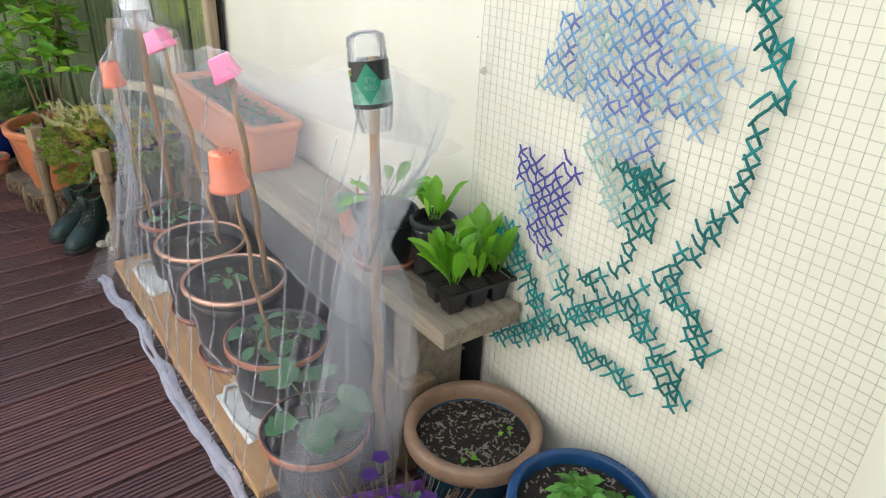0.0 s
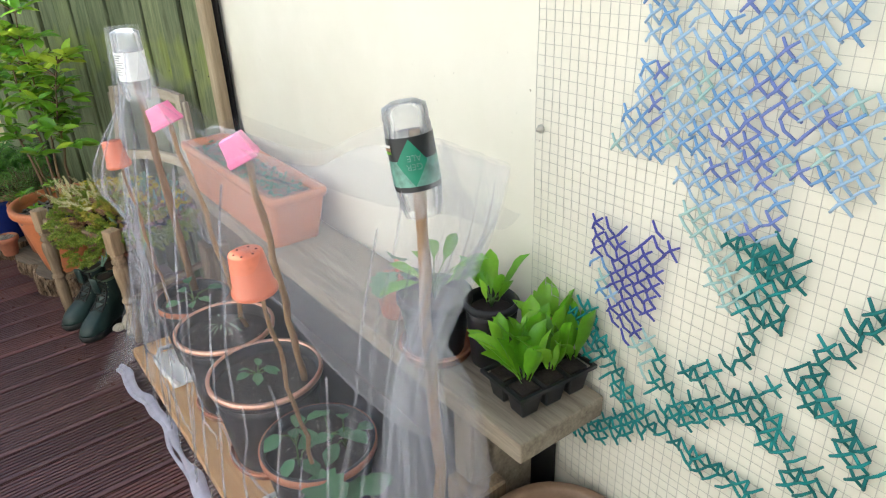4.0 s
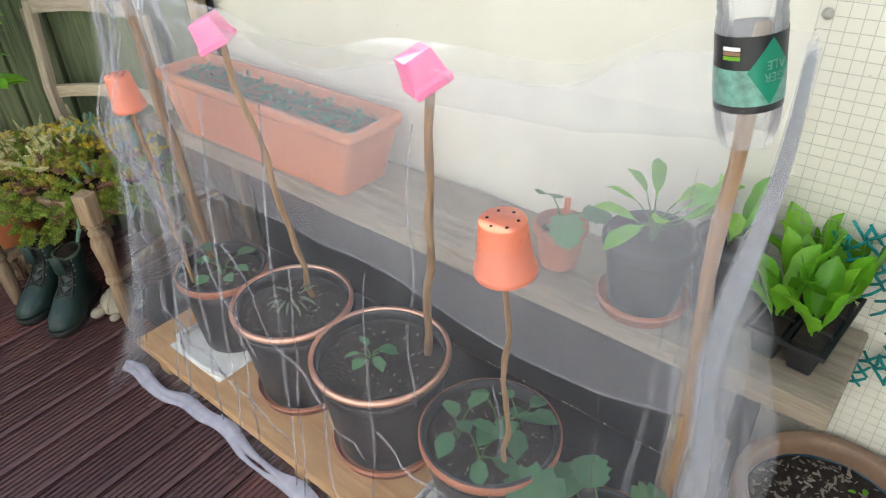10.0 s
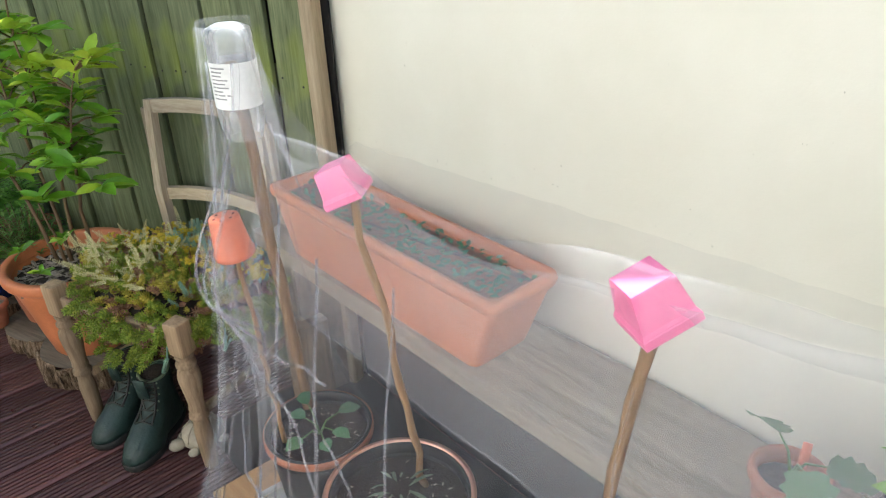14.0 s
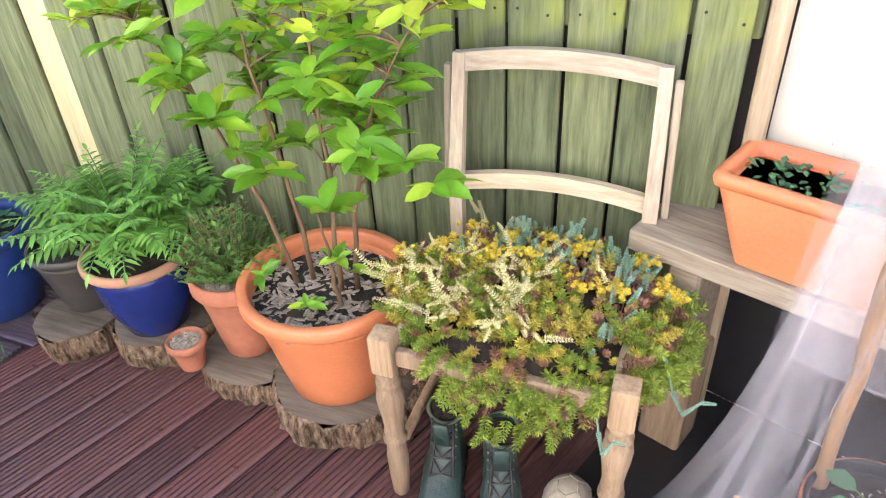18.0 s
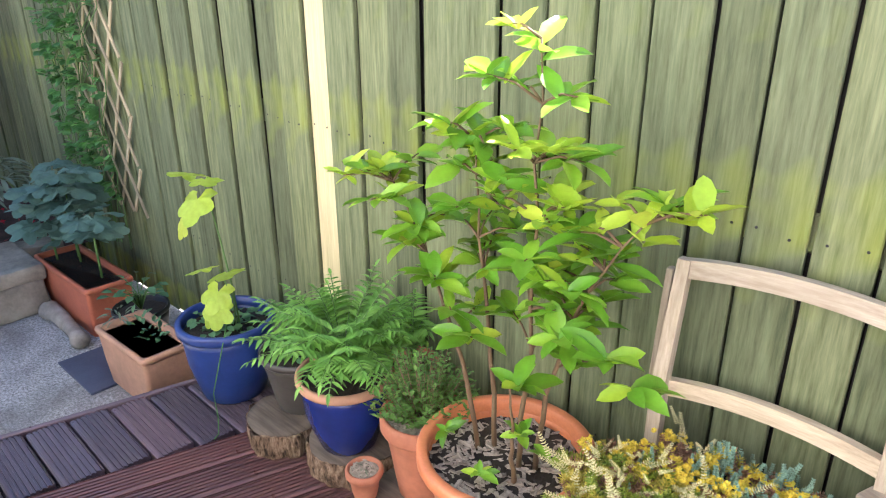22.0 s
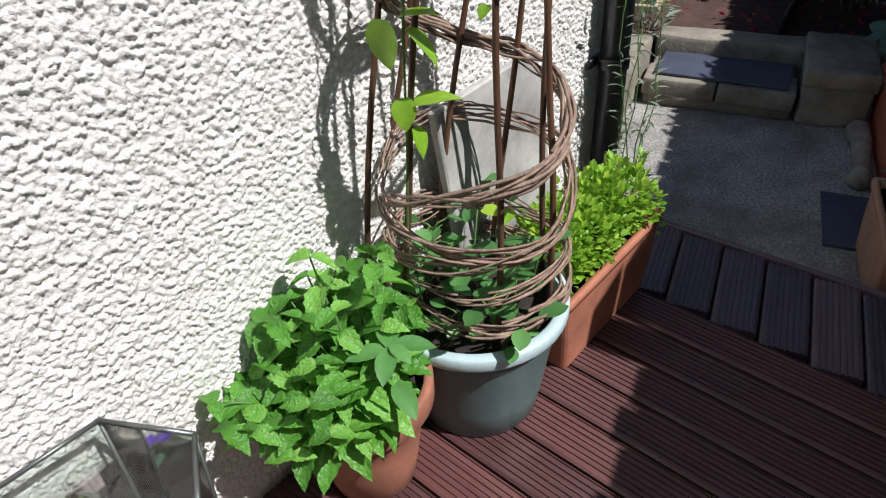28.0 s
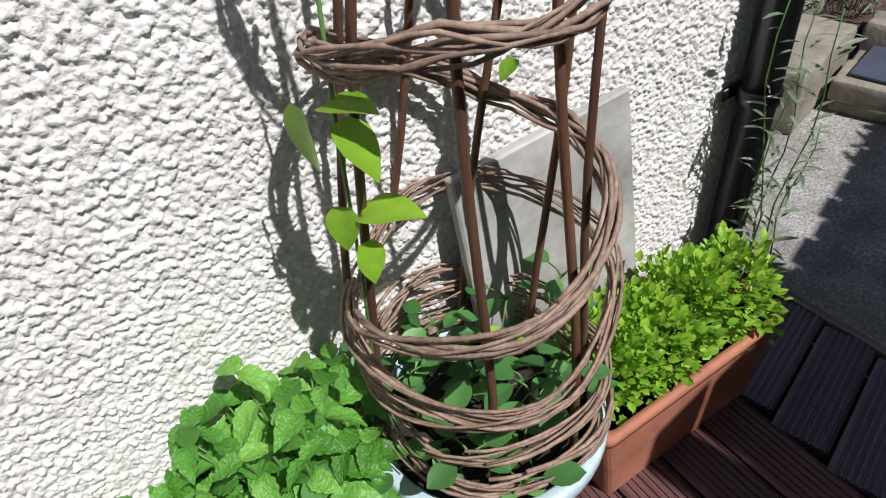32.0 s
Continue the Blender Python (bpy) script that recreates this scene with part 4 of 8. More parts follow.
ws2 = part("weed_fabric", box(1.80, 0.50, 0.004, 0.0, (0.90, -0.27, 0.004)), M_BLACK_PL, None, m=on_cream(-0.05, 0.0, 0.0), smooth=False)
tagged(ws2, "black fabric sheet on the deck, giving the shade under the bench", "fabric")


def trough(name, label, m, ln, w, h, mat, taper=0.85):
    """A long planter with tapered sides and a rolled rim; origin at the middle of its base."""
    t = thing(name, label, "planter", m)

    def ring(lx, wy, z, rad=0.02, n=4):
        pts = []
        for cx, cy, a0 in ((1, 1, 0), (-1, 1, 90), (-1, -1, 180), (1, -1, 270)):
            for k in range(n + 1):
                a = radians(a0 + 90 * k / n)
                pts.append((cx * (lx / 2 - rad) + rad * math.cos(a), cy * (wy / 2 - rad) + rad * math.sin(a), z))
        return pts

    def loft(rings, cap=True):
        bm = bmesh.new()
        rs = [[bm.verts.new(p) for p in r] for r in rings]
        n = len(rs[0])
        for a, b in zip(rs, rs[1:]):
            for i in range(n):
                bm.faces.new((a[i], a[(i + 1) % n], b[(i + 1) % n], b[i]))
        bm.faces.new(rs[0][::-1])
        if cap:
            bm.faces.new(rs[-1])
            bmesh.ops.recalc_face_normals(bm, faces=bm.faces[:])
        return bm

    k = taper
    part("body", loft([ring(ln * k, w * k, 0), ring(ln * (k + 1) / 2, w * (k + 1) / 2, h / 2), ring(ln - 0.012, w - 0.012, h - 0.024), ring(ln - 0.036, w - 0.036, h - 0.024),
                       ring(ln * k, w * k, 0.03)]), mat, t, smooth=False)
    part("rim", loft([ring(ln - 0.032, w - 0.032, h - 0.026), ring(ln, w, h - 0.026), ring(ln + 0.006, w + 0.006, h - 0.012), ring(ln, w, h),
                      ring(ln - 0.03, w - 0.03, h), ring(ln - 0.036, w - 0.036, h - 0.028)], False), mat, t)
    part("compost", box(ln - 0.045, w - 0.045, 0.02, 0.004, (0, 0, h - 0.036)), M_SOIL, t)
    return t


tr = trough("trough_planter", "terracotta plastic trough of small seedlings on the bench", on_cream(0.427, 0.155, 0.556), 0.816, 0.185, 0.178, M_TERRA)
tr_seed = leaf_mesh("leaf", M_KALE, 0.018, 0.013, "oval", 0.2, 0.2, 2)
rr_, sc_ = random.Random(3), Scatter()
for _ in range(420):
    sc_.add(*template(tr_seed), aim((rr_.uniform(-0.37, 0.37), rr_.uniform(-0.062, 0.062), 0.154 + rr_.uniform(0, 0.012)),
                                    (rr_.uniform(-1, 1), rr_.uniform(-1, 1), rr_.uniform(0, 0.6)), 0, rr_.uniform(0.5, 1.2)))
part("seedlings", sc_.mesh("seedlings", M_KALE), None, tr)["kind"] = "stuff"

# pots on the bench
p1 = pot("flower_pot", "small terracotta plastic pot with one broad-leaved seedling on the bench", 1.225, -0.54, 0.556, 0.052, 0.038, 0.10, M_TERRA_OLD, 0.018, 0.004)
rosette(p1, L_KALE, (0, 0, 0.09), 3, 0.05, 0.05, (0.7, 0.9), 3, stem=M_STEM)
part("plant_label", box(0.012, 0.002, 0.07, 0.0, (0.01, 0, 0.12)), M_ORANGE_PL, p1, "orange plastic label")
p2 = pot("nursery_pot", "black nursery pot of young lettuce standing in a terracotta saucer", 1.40, -0.625, 0.562, 0.082, 0.062, 0.15, M_BLACK_PL, 0.02, 0.004)
rosette(p2, L_LETTUCE, (0, 0, 0.13), 10, 0.045, 0.07, (0.55, 0.85), 5, stem=M_STEM, up=0.4)
pot("saucer", "terracotta saucer under a black pot", 1.40, -0.625, 0.555, 0.085, 0.07, 0.03, M_TERRA_OLD, 0.008, 0.002, soil=None, category="saucer")
p3 = pot("nursery_pot", "tall black pot with upright lettuce beside the seed tray", 1.53, -0.60, 0.556, 0.058, 0.044, 0.16, M_BLACK_PL, 0.016, 0.003)
rosette(p3, L_LETTUCE, (0, 0, 0.14), 7, 0.02, 0.03, (0.5, 0.85), 8, stem=M_STEM, up=1.8)


def seed_tray():
    t = thing("seed_tray", "black plastic six-cell tray full of bright green lettuce", "seed tray", on_cream(1.706, 0.108, 0.556) @ pose(0, 0, 0, 0, 0, 86))
    for i in range(3):
        for j in range(2):
            c = (-0.062 + i * 0.062, -0.03 + j * 0.06)
            bm = box(0.056, 0.054, 0.055, 0.004, (c[0], c[1], 0.0275))
            for v in bm.verts:
                if v.co.z < 0.02:
                    v.co.x, v.co.y = c[0] + (v.co.x - c[0]) * 0.72, c[1] + (v.co.y - c[1]) * 0.72
            part("cell", bm, M_BLACK_PL, t, smooth=False)
            part("compost", box(0.046, 0.044, 0.006, 0.001, (c[0], c[1], 0.0575)), M_SOIL, t, smooth=False)
            rosette(t, L_LETTUCE, (c[0], c[1], 0.058), 7, 0.012, 0.020, (0.6, 1.1), 20 + i * 2 + j, up=2.3)
    part("tray_rim", joined(box(0.20, 0.006, 0.008, 0, (0, 0.062, 0.058)), box(0.20, 0.006, 0.008, 0, (0, -0.062, 0.058)),
                        box(0.006, 0.13, 0.008, 0, (0.098, 0, 0.0583)), box(0.006, 0.13, 0.008, 0, (-0.098, 0, 0.0583)),
                        box(0.188, 0.006, 0.007, 0, (0, 0, 0.0565))), M_BLACK_PL, t, smooth=False)
    part("plant_label", box(0.014, 0.002, 0.08, 0, (0.055, 0.035, 0.10)), M_ORANGE_PL, t, "orange plastic label")


seed_tray()


# ---- pots at the foot of the cream wall ----
bowl = pot("clay_bowl", "wide brown glazed clay bowl of bare bark compost", 1.78, -0.769, 0.0, 0.150, 0.115, 0.30, M_TEAL, 0.04, 0.018, soil_drop=0.05,
           rim_mat=M_BROWN_GLAZE, rim_label="thick brown rim")
crumbs(bowl, 0.132, 0.252, 420, M_CHIP, 0.0075, 2)
rosette(bowl, [leaf_mesh("leaf", M_LETTUCE, 0.016, 0.01, "oval")], (0.06, 0.05, 0.262), 4, 0.012, 0.012, (0.8, 1.2), 4)
rosette(bowl, [leaf_mesh("leaf", M_LETTUCE, 0.016, 0.01, "oval")], (0.03, -0.08, 0.262), 4, 0.012, 0.012, (0.8, 1.2), 5)

blue = pot("glazed_pot", "blue-green glazed pot with a diamond band and small mint", 2.098, -0.863, 0.0, 0.144, 0.095, 0.325, M_TEAL, 0.028, 0.014, soil_drop=0.035,
           rim_mat=M_TEAL_RIM, rim_label="bright blue glazed rim", belly=0.012)
part("band", lathe([(0.140, 0.235), (0.152, 0.242), (0.154, 0.255), (0.152, 0.268), (0.142, 0.275)], 44), M_TEAL_RIM, blue, "raised blue band")
dia = []
for k in range(26):
    a = 2 * math.pi * k / 26
    b = 2 * math.pi * (k + 0.5) / 26
    r1, r2 = 0.1415, 0.135
    for s in (1, -1):
        dia.append(tube([(r2 * math.cos(a), r2 * math.sin(a), 0.165), (r1 * math.cos(a + s * 0.24), r1 * math.sin(a + s * 0.24), 0.228)], 0.0022, 4))
part("diamond_pattern", joined(*dia), plain("olive_glaze", (0.16, 0.16, 0.07), 0.35, vary=0.3), blue, "raised olive diamond lattice")
crumbs(blue, 0.128, 0.292, 330, M_CHIP, 0.0065, 4)
for k in range(9):
    a = k * 2.4
    rosette(blue, L_MINT_S, (0.035 * math.cos(a) * (k % 3), 0.035 * math.sin(a) * (k % 3), 0.295), 9, 0.02, 0.05, (0.8, 1.3), 30 + k, stem=M_STEM)

grey = pot("glazed_pot", "purple-grey glazed bowl overflowing with young salad leaves", 2.392, -0.957, 0.0, 0.134, 0.09, 0.31, M_PURPLE_GREY, 0.026, 0.012,
           soil_drop=0.035, belly=0.012, rim_label="dark purple rim", rim_mat=plain("dark_purple_glaze", (0.05, 0.03, 0.09), 0.2, vary=0.3))
L_SALAD = [leaf_mesh("leaf", leafy("salad_leaf", (0.12, 0.31, 0.03), (0.26, 0.50, 0.06), 0.4, crinkle=0.6), 0.062, 0.05, "round", 0.25, 0.3, 7, 0.12, 0.03, 5), leaf_mesh("leaf", M_MINT, 0.055, 0.042, "round", 0.25, 0.35, 7, 0.12, 0.03, 6)]
for k in range(11):
    a, d = k * 2.4, 0.028 * math.sqrt(k) * 1.3
    rosette(grey, L_SALAD, (d * math.cos(a), d * math.sin(a), 0.28), 6, 0.045, 0.085, (0.35, 0.85), 50 + k, stem=M_STEM)
crumbs(grey, 0.12, 0.276, 150, M_CHIP, 0.008, 6)


def purple_planter():
    t = thing("planter", "square purple plastic planter of violet lobelia and pansies", "planter", pose(1.785, -1.085, 0, 0, 0, 52) @ Matrix.Scale(1.12, 4))

    def ring(s, z, rad=0.035):
        pts = []
        for cx, cy, a0 in ((1, 1, 0), (-1, 1, 90), (-1, -1, 180), (1, -1, 270)):
            for k in range(6):
                a = radians(a0 + 18 * k)
                pts.append((cx * (s - rad) + rad * math.cos(a), cy * (s - rad) + rad * math.sin(a), z))
        return pts
    bm = bmesh.new()
    rs = [[bm.verts.new(p) for p in ring(s, z)] for s, z in ((0.115, 0), (0.145, 0.10), (0.155, 0.115), (0.165, 0.12), (0.168, 0.145), (0.160, 0.15), (0.150, 0.145), (0.140, 0.09), (0.115, 0.01))]
    for a, b in zip(rs, rs[1:]):
        for i in range(len(a)):
            bm.faces.new((a[i], a[(i + 1) % len(a)], b[(i + 1) % len(a)], b[i]))
    bm.faces.new(rs[0][::-1])
    bm.faces.new(rs[-1])
    bmesh.ops.recalc_face_normals(bm, faces=bm.faces[:])
    part("body", bm, M_PURPLE_PL, t)
    part("liner", lathe([(0.10, 0.02), (0.125, 0.16), (0.128, 0.165), (0.12, 0.165), (0.118, 0.15), (0, 0.155)], 30, 0.01), M_BARK, t, "brown fibre liner")
    part("liner_edge", tube([(0.128 * math.cos(a), 0.128 * math.sin(a), 0.166 + 0.004 * math.sin(3 * a)) for a in [k * 0.2 for k in range(32)]], 0.003, 5), M_LETTUCE, t, "lime green edging wire")
    petal = leaf_mesh("petal", M_VIOLET, 0.0085, 0.0085, "round", 0.1, 0.1, 2)
    vs, fs = template(petal)
    rr, sc, twig = random.Random(12), Scatter(), Scatter()
    tv, tf = template(mesh_of("t", tube([(0, 0, 0), (0, 1, 0)], 0.012, 4), M_TWIG))
    for _ in range(380):
        a, d = rr.uniform(0, 6.28), 0.20 * math.sqrt(rr.random())
        k = 1 if math.cos(a + 2.3) > -0.3 else 0.6
        p = Vector((d * k * math.cos(a), d * k * math.sin(a), 0.25 - d * 0.55 + rr.uniform(-0.03, 0.03)))
        for q in range(5):
            b = q * 1.257
            sc.add(vs, fs, aim(p, (math.cos(b), math.sin(b), 0.3), 0, rr.uniform(0.7, 1.15)))
    part("lobelia_flowers", sc.mesh("lobelia_flowers", M_VIOLET), None, t, "small violet-blue flowers")["kind"] = "stuff"
    for _ in range(260):
        a, d = rr.uniform(0, 6.28), 0.13 * math.sqrt(rr.random())
        ln = rr.uniform(0.05, 0.12)
        twig.add(tv, tf, aim((d * math.cos(a), d * math.sin(a), 0.15), (math.cos(a) * d * 5, math.sin(a) * d * 5, 0.7), 0, ln))
    part("stems", twig.mesh("stems", M_TWIG), None, t, "dry brown stems")["kind"] = "stuff"
    cloud(t, L_GREEN, (0.02, 0.0, 0.17), (0.11, 0.11, 0.06), 260, 3, size=(0.4, 0.9))
    pansy = leaf_mesh("petal", plain("pansy", (0.05, 0.008, 0.14), 0.5), 0.02, 0.022, "round", 0.1, 0.1, 3)
    for k, (x, y, z) in enumerate(((-0.02, -0.03, 0.235), (0.04, -0.02, 0.235), (0.0, 0.13, 0.27), (-0.03, 0.10, 0.26), (0.07, 0.03, 0.24))):
        for q in range(5):
            b = q * 1.257 + k
            part("pansy_petal", pansy, None, t, m=aim((x, y, z), (math.cos(b), math.sin(b), 0.35)))


purple_planter()


# ---- the netted row ----
def plank():
    t = thing("plank", "long yellow pine board on battens under the netted pots", "plank", pose(0.74, -0.70, 0, 0, 0, math.degrees(CREAM_TURN)))
    part("board", box(1.42, 0.30, 0.028, 0.003, (0, 0, 0.062)), M_PLANK, t, smooth=False)
    for x in (-0.6, 0, 0.6):
        part("batten", box(0.05, 0.28, 0.047, 0.003, (x, 0, 0.0235)), M_PLANK, t, smooth=False)


plank()
along_ = Vector((math.cos(CREAM_TURN), math.sin(CREAM_TURN), 0))
row0 = Vector((0.592, -0.594, 0.077))
row = []
for k, (off, r, h, tape, dish) in enumerate(((-0.30, 0.118, 0.24, 0, 1), (0, 0.143, 0.262, 1, 0), (0.30, 0.150, 0.262, 1, 0), (0.60, 0.138, 0.225, 0, 1), (0.83, 0.135, 0.20, 0, 0))):
    p = row0 + along_ * off + (Vector((0.03, -0.04, 0)) if k == 4 else Vector())
    label = ("black nursery pot ringed with copper tape, under the net", "black nursery pot of brassica seedlings, under the net")[0 if tape else 1]
    z = p.z + (0.012 if k not in (4,) else -0.075)
    t = pot("nursery_pot", label, p.x, p.y, z, r, r * 0.78, h, M_BLACK_PL, 0.022, 0.004, soil_drop=0.035, group="pots under the net")
    if tape:
        part("copper_tape", lathe([(r + 0.004, h - 0.010), (r + 0.008, h - 0.008), (r + 0.008, h + 0.003), (r - 0.003, h + 0.004), (r - 0.003, h - 0.004)], 48), M_COPPER, t, "bright copper tape")
    else:
        part("rim_band", lathe([(r + 0.003, h - 0.022), (r + 0.0065, h - 0.02), (r + 0.0065, h - 0.004), (r + 0.003, h - 0.002)], 44), M_TERRA_OLD, t, "faded copper band")
    crumbs(t, r * 0.8, h - 0.03, 60, M_GRIT, 0.004, k)
    row.append((t, h, r))
    if k in (1, 2):
        pot("saucer", "terracotta saucer under a black pot on the plank", p.x, p.y, p.z + 0.0005, r * 0.9, r * 0.78, 0.026, M_TERRA_OLD, 0.008, 0.002, soil=None, category="saucer")
    if dish:
        d = thing("dish", "white plastic dish tucked under a black pot", "dish", pose(p.x - 0.02, p.y - 0.05, p.z, 0, 0, -20))
        part("plate", box(0.24, 0.2, 0.008, 0.003, (0, 0, 0.005)), M_WHITE_PL, d)
        part("upturned_rim", tube([(-0.12, 0.05, 0.012), (-0.11, -0.07, 0.03), (-0.04, -0.105, 0.036), (0.06, -0.105, 0.03), (0.12, -0.08, 0.012)], 0.008, 6), M_WHITE_PL, d)

t, h, r = row[0]
rosette(t, L_SEEDLING, (0, 0, h - 0.03), 6, 0.06, 0.05, (0.8, 1.2), 60, stem=M_STEM)
t, h, r = row[1]
rosette(t, [L_GREY], (0, 0, h - 0.03), 16, 0.03, 0.05, (0.6, 1.0), 61)
t, h, r = row[2]
rosette(t, L_SEEDLING, (-0.02, -0.01, h - 0.03), 6, 0.035, 0.04, (0.6, 0.9), 62, stem=M_STEM)
t, h, r = row[3]
for k, (x, y) in enumerate(((-0.06, -0.02), (0.01, 0.03), (0.05, 0.04), (0.0, -0.07))):
    rosette(t, L_SEEDLING, (x, y, h - 0.03), 4, 0.04, 0.055, (0.8, 1.25), 63 + k, stem=M_STEM)
t, h, r = row[4]
rosette(t, L_KALE, (0, 0, h - 0.03), 7, 0.085, 0.12, (0.9, 1.3), 70, stem=M_STEM)


def cane(name, label, foot, top, r=0.006, knots=6, bend=0.006, seed=0):
    rr = random.Random(seed)
    a, b = Vector(foot), Vector(top)
    pts, rad = [], []
    for k in range(knots * 2 + 1):
        s = k / (knots * 2)
        pts.append(a.lerp(b, s) + Vector((rr.uniform(-bend, bend), rr.uniform(-bend, bend), 0)))
        rad.append(r * (1.15 if k % 2 else 0.95) * (1.05 - 0.2 * s))
    t = thing(name, label, "garden cane", pose(*a))
    part("pole", tube([p - a for p in pts], rad, 8), M_CANE, t)
    return t


def cap_pot(name, label, at, tilt, mat, r=0.035, h=0.066, turn=0, square=False):
    """A small pot put upside down over a cane."""
    t = thing(name, label, "plant pot", pose(*at) @ Euler([radians(v) for v in tilt]).to_matrix().to_4x4() @ pose(0, 0, 0, 0, 0, turn))
    k = 4 if square else 28
    rr = r * (1.25 if square else 1)
    prof = [(rr * 0.96, 0.0), (rr, 0.001), (rr * 1.02, 0.012), (rr * 0.95, 0.016), (rr * 0.77, h * 0.97), (rr * 0.74, h), (0, h), (0, h - 0.002), (rr * 0.72, h - 0.003), (rr * 0.9, 0.014), (rr * 0.96, 0.0)]
    bm = lathe(prof, k)
    part("shell", bm, mat, t, smooth=not square)
    part("rim", lathe([(rr * 1.0, -0.001), (rr * 1.05, 0.001), (rr * 1.05, 0.010), (rr * 1.0, 0.012)], k), mat, t, smooth=not square)
    if not square:
        for q in range(6):
            a = q * 1.047
            part("drain_hole", lathe([(0, 0), (0.0024, 0), (0.0024, 0.0008), (0, 0.0008)], 8), M_VOID, t, m=pose(rr * 0.5 * math.cos(a), rr * 0.5 * math.sin(a), h))
    return t


f = lambda k, dz=0.0: Vector(row[k][0].location) + Vector((0, 0, row[k][1] - 0.06 + dz))
cane("garden_cane", "brown hazel cane standing in a pot under the net", f(0) + Vector((-0.06, -0.05, 0)), (0.310, -0.630, 0.90), 0.005, seed=1)
cane("garden_cane", "thick brown hazel cane standing in a pot under the net", f(1) + Vector((0.02, 0.07, 0)), (0.563, -0.616, 1.03), 0.007, seed=2)
cane("garden_cane", "knobbly brown hazel cane leaning in a ringed pot", f(2) + Vector((0.09, 0.06, 0)), (1.058, -0.797, 1.06), 0.0085, seed=3)
cane("garden_cane", "thin reddish cane standing among kale seedlings", f(3) + Vector((0.05, -0.06, 0)), (1.221, -0.963, 0.885), 0.005, seed=4)
cane("garden_cane", "stout bamboo pole holding up the net", (1.515, -0.80, 0.006), (1.486, -0.785, 1.13), 0.0125, seed=5)
cane("garden_cane", "stout bamboo pole holding up the net beside the chair", (0.24, -0.42, 0.0), (0.185, -0.44, 1.12), 0.013, seed=6)
cap_pot("upturned_pot", "orange plastic pot upside down on a cane", (0.310, -0.630, 0.835), (4, -4, 0), M_ORANGE_PL, 0.034, 0.075)
cap_pot("upturned_pot", "pink plastic pot upside down on a cane", (0.563, -0.616, 0.985), (8, -24, 0), M_PINK_PL, 0.034, 0.056, 61, True)
cap_pot("upturned_pot", "pink plastic pot upside down on a leaning cane", (1.058, -0.797, 1.015), (12, -22, 0), M_PINK_PL, 0.034, 0.056, 85, True)
cap_pot("upturned_pot", "orange plastic pot upside down on a thin cane", (1.221, -0.963, 0.828), (3, -3, 0), M_ORANGE_PL, 0.042, 0.085)


def bottle(name, label, m, ringed):
    t = thing(name, label, "plastic bottle", m)
    r = 0.043
    part("body", lathe([(r * 0.80, -0.055), (r * 0.93, -0.035), (r, -0.012), (r, 0.115), (r * 0.96, 0.125), (r * 0.99, 0.13), (r * 0.94, 0.15), (r * 0.55, 0.158), (0, 0.152)], 30), M_BOTTLE, t)
    if ringed:
        t = part("wrap_label", lathe([(r + 0.0012, 0.0), (r + 0.0012, 0.10)], 40), M_LABEL_B, t, "black and green paper label")
        for a0 in (-1.0, 2.1):
            vs, fs = [], []
            for i in range(7):
                for j, z in enumerate((0.02, 0.09)):
                    a = a0 - 0.66 + i * 0.22
                    lift = (1 - abs(i - 3) / 3.0)
                    vs.append(((r + 0.0022) * math.cos(a), (r + 0.0022) * math.sin(a), (0.055 - 0.045 * lift) if j == 0 else (0.055 + 0.042 * lift)))
            for i in range(6):
                fs.append((2 * i, 2 * i + 2, 2 * i + 3, 2 * i + 1))
            part("diamond", raw(vs, fs), M_LABEL_G, t, "green diamond")
        part("print_band", lathe([(r + 0.0018, 0.010), (r + 0.0018, 0.058)], 40), M_LABEL_T, t, "speckled green print")
        for k in range(3):
            vs = [((r + 0.003) * math.cos(a), (r + 0.003) * math.sin(a), 0.083 - k * 0.006 + dz) for a in (-2.35, -2.1, -1.85) for dz in (0, 0.005)]
            part("text_bar", raw(vs, [(0, 2, 3, 1), (2, 4, 5, 3)]), (M_PAPER, M_SEDUM_R, M_LETTUCE)[k], t)
    else:
        t = part("wrap_label", lathe([(r + 0.0012, 0.01), (r + 0.0012, 0.095)], 40), M_PAPER, t, "white paper label with small print")
        for k in range(9):
            z = 0.085 - k * 0.007
            a0, a1 = -1.9, -1.9 + R.uniform(0.5, 0.9)
            vs = [((r + 0.002) * math.cos(a), (r + 0.002) * math.sin(a), z + dz) for a in (a0, (a0 + a1) / 2, a1) for dz in (0, 0.0025)]
            part("text_bar", raw(vs, [(0, 2, 3, 1), (2, 4, 5, 3)]), M_INK, t)
    return t


right_bottle = bottle("bottle", "upside-down clear bottle with a black and green label", pose(1.490, -0.790, 1.030, 0, -9, 0) @ Matrix.Scale(0.95, 4), True)
bottle("bottle", "upside-down clear bottle with a white label under the net", pose(0.187, -0.438, 1.03, 0, 0, 0), False)


def word(t, text, m, size, mat):
    cu = bpy.data.curves.new("word", "FONT")
    cu.body, cu.size, cu.extrude = text, size, 0.0003
    cu.materials.append(mat)
    ob = new("lettering", cu)
    ob.parent, ob.matrix_basis = t, m
    return ob


for text, z in (("GER", 0.040), ("ALE", 0.056)):
    word(right_bottle, text, Matrix.Rotation(radians(36), 4, "Z") @ pose(0.016, -0.0465, z + 0.012) @ Matrix.Rotation(radians(90), 4, "X") @ Matrix.Rotation(math.pi, 4, "Z"), 0.016, M_LABEL_T)



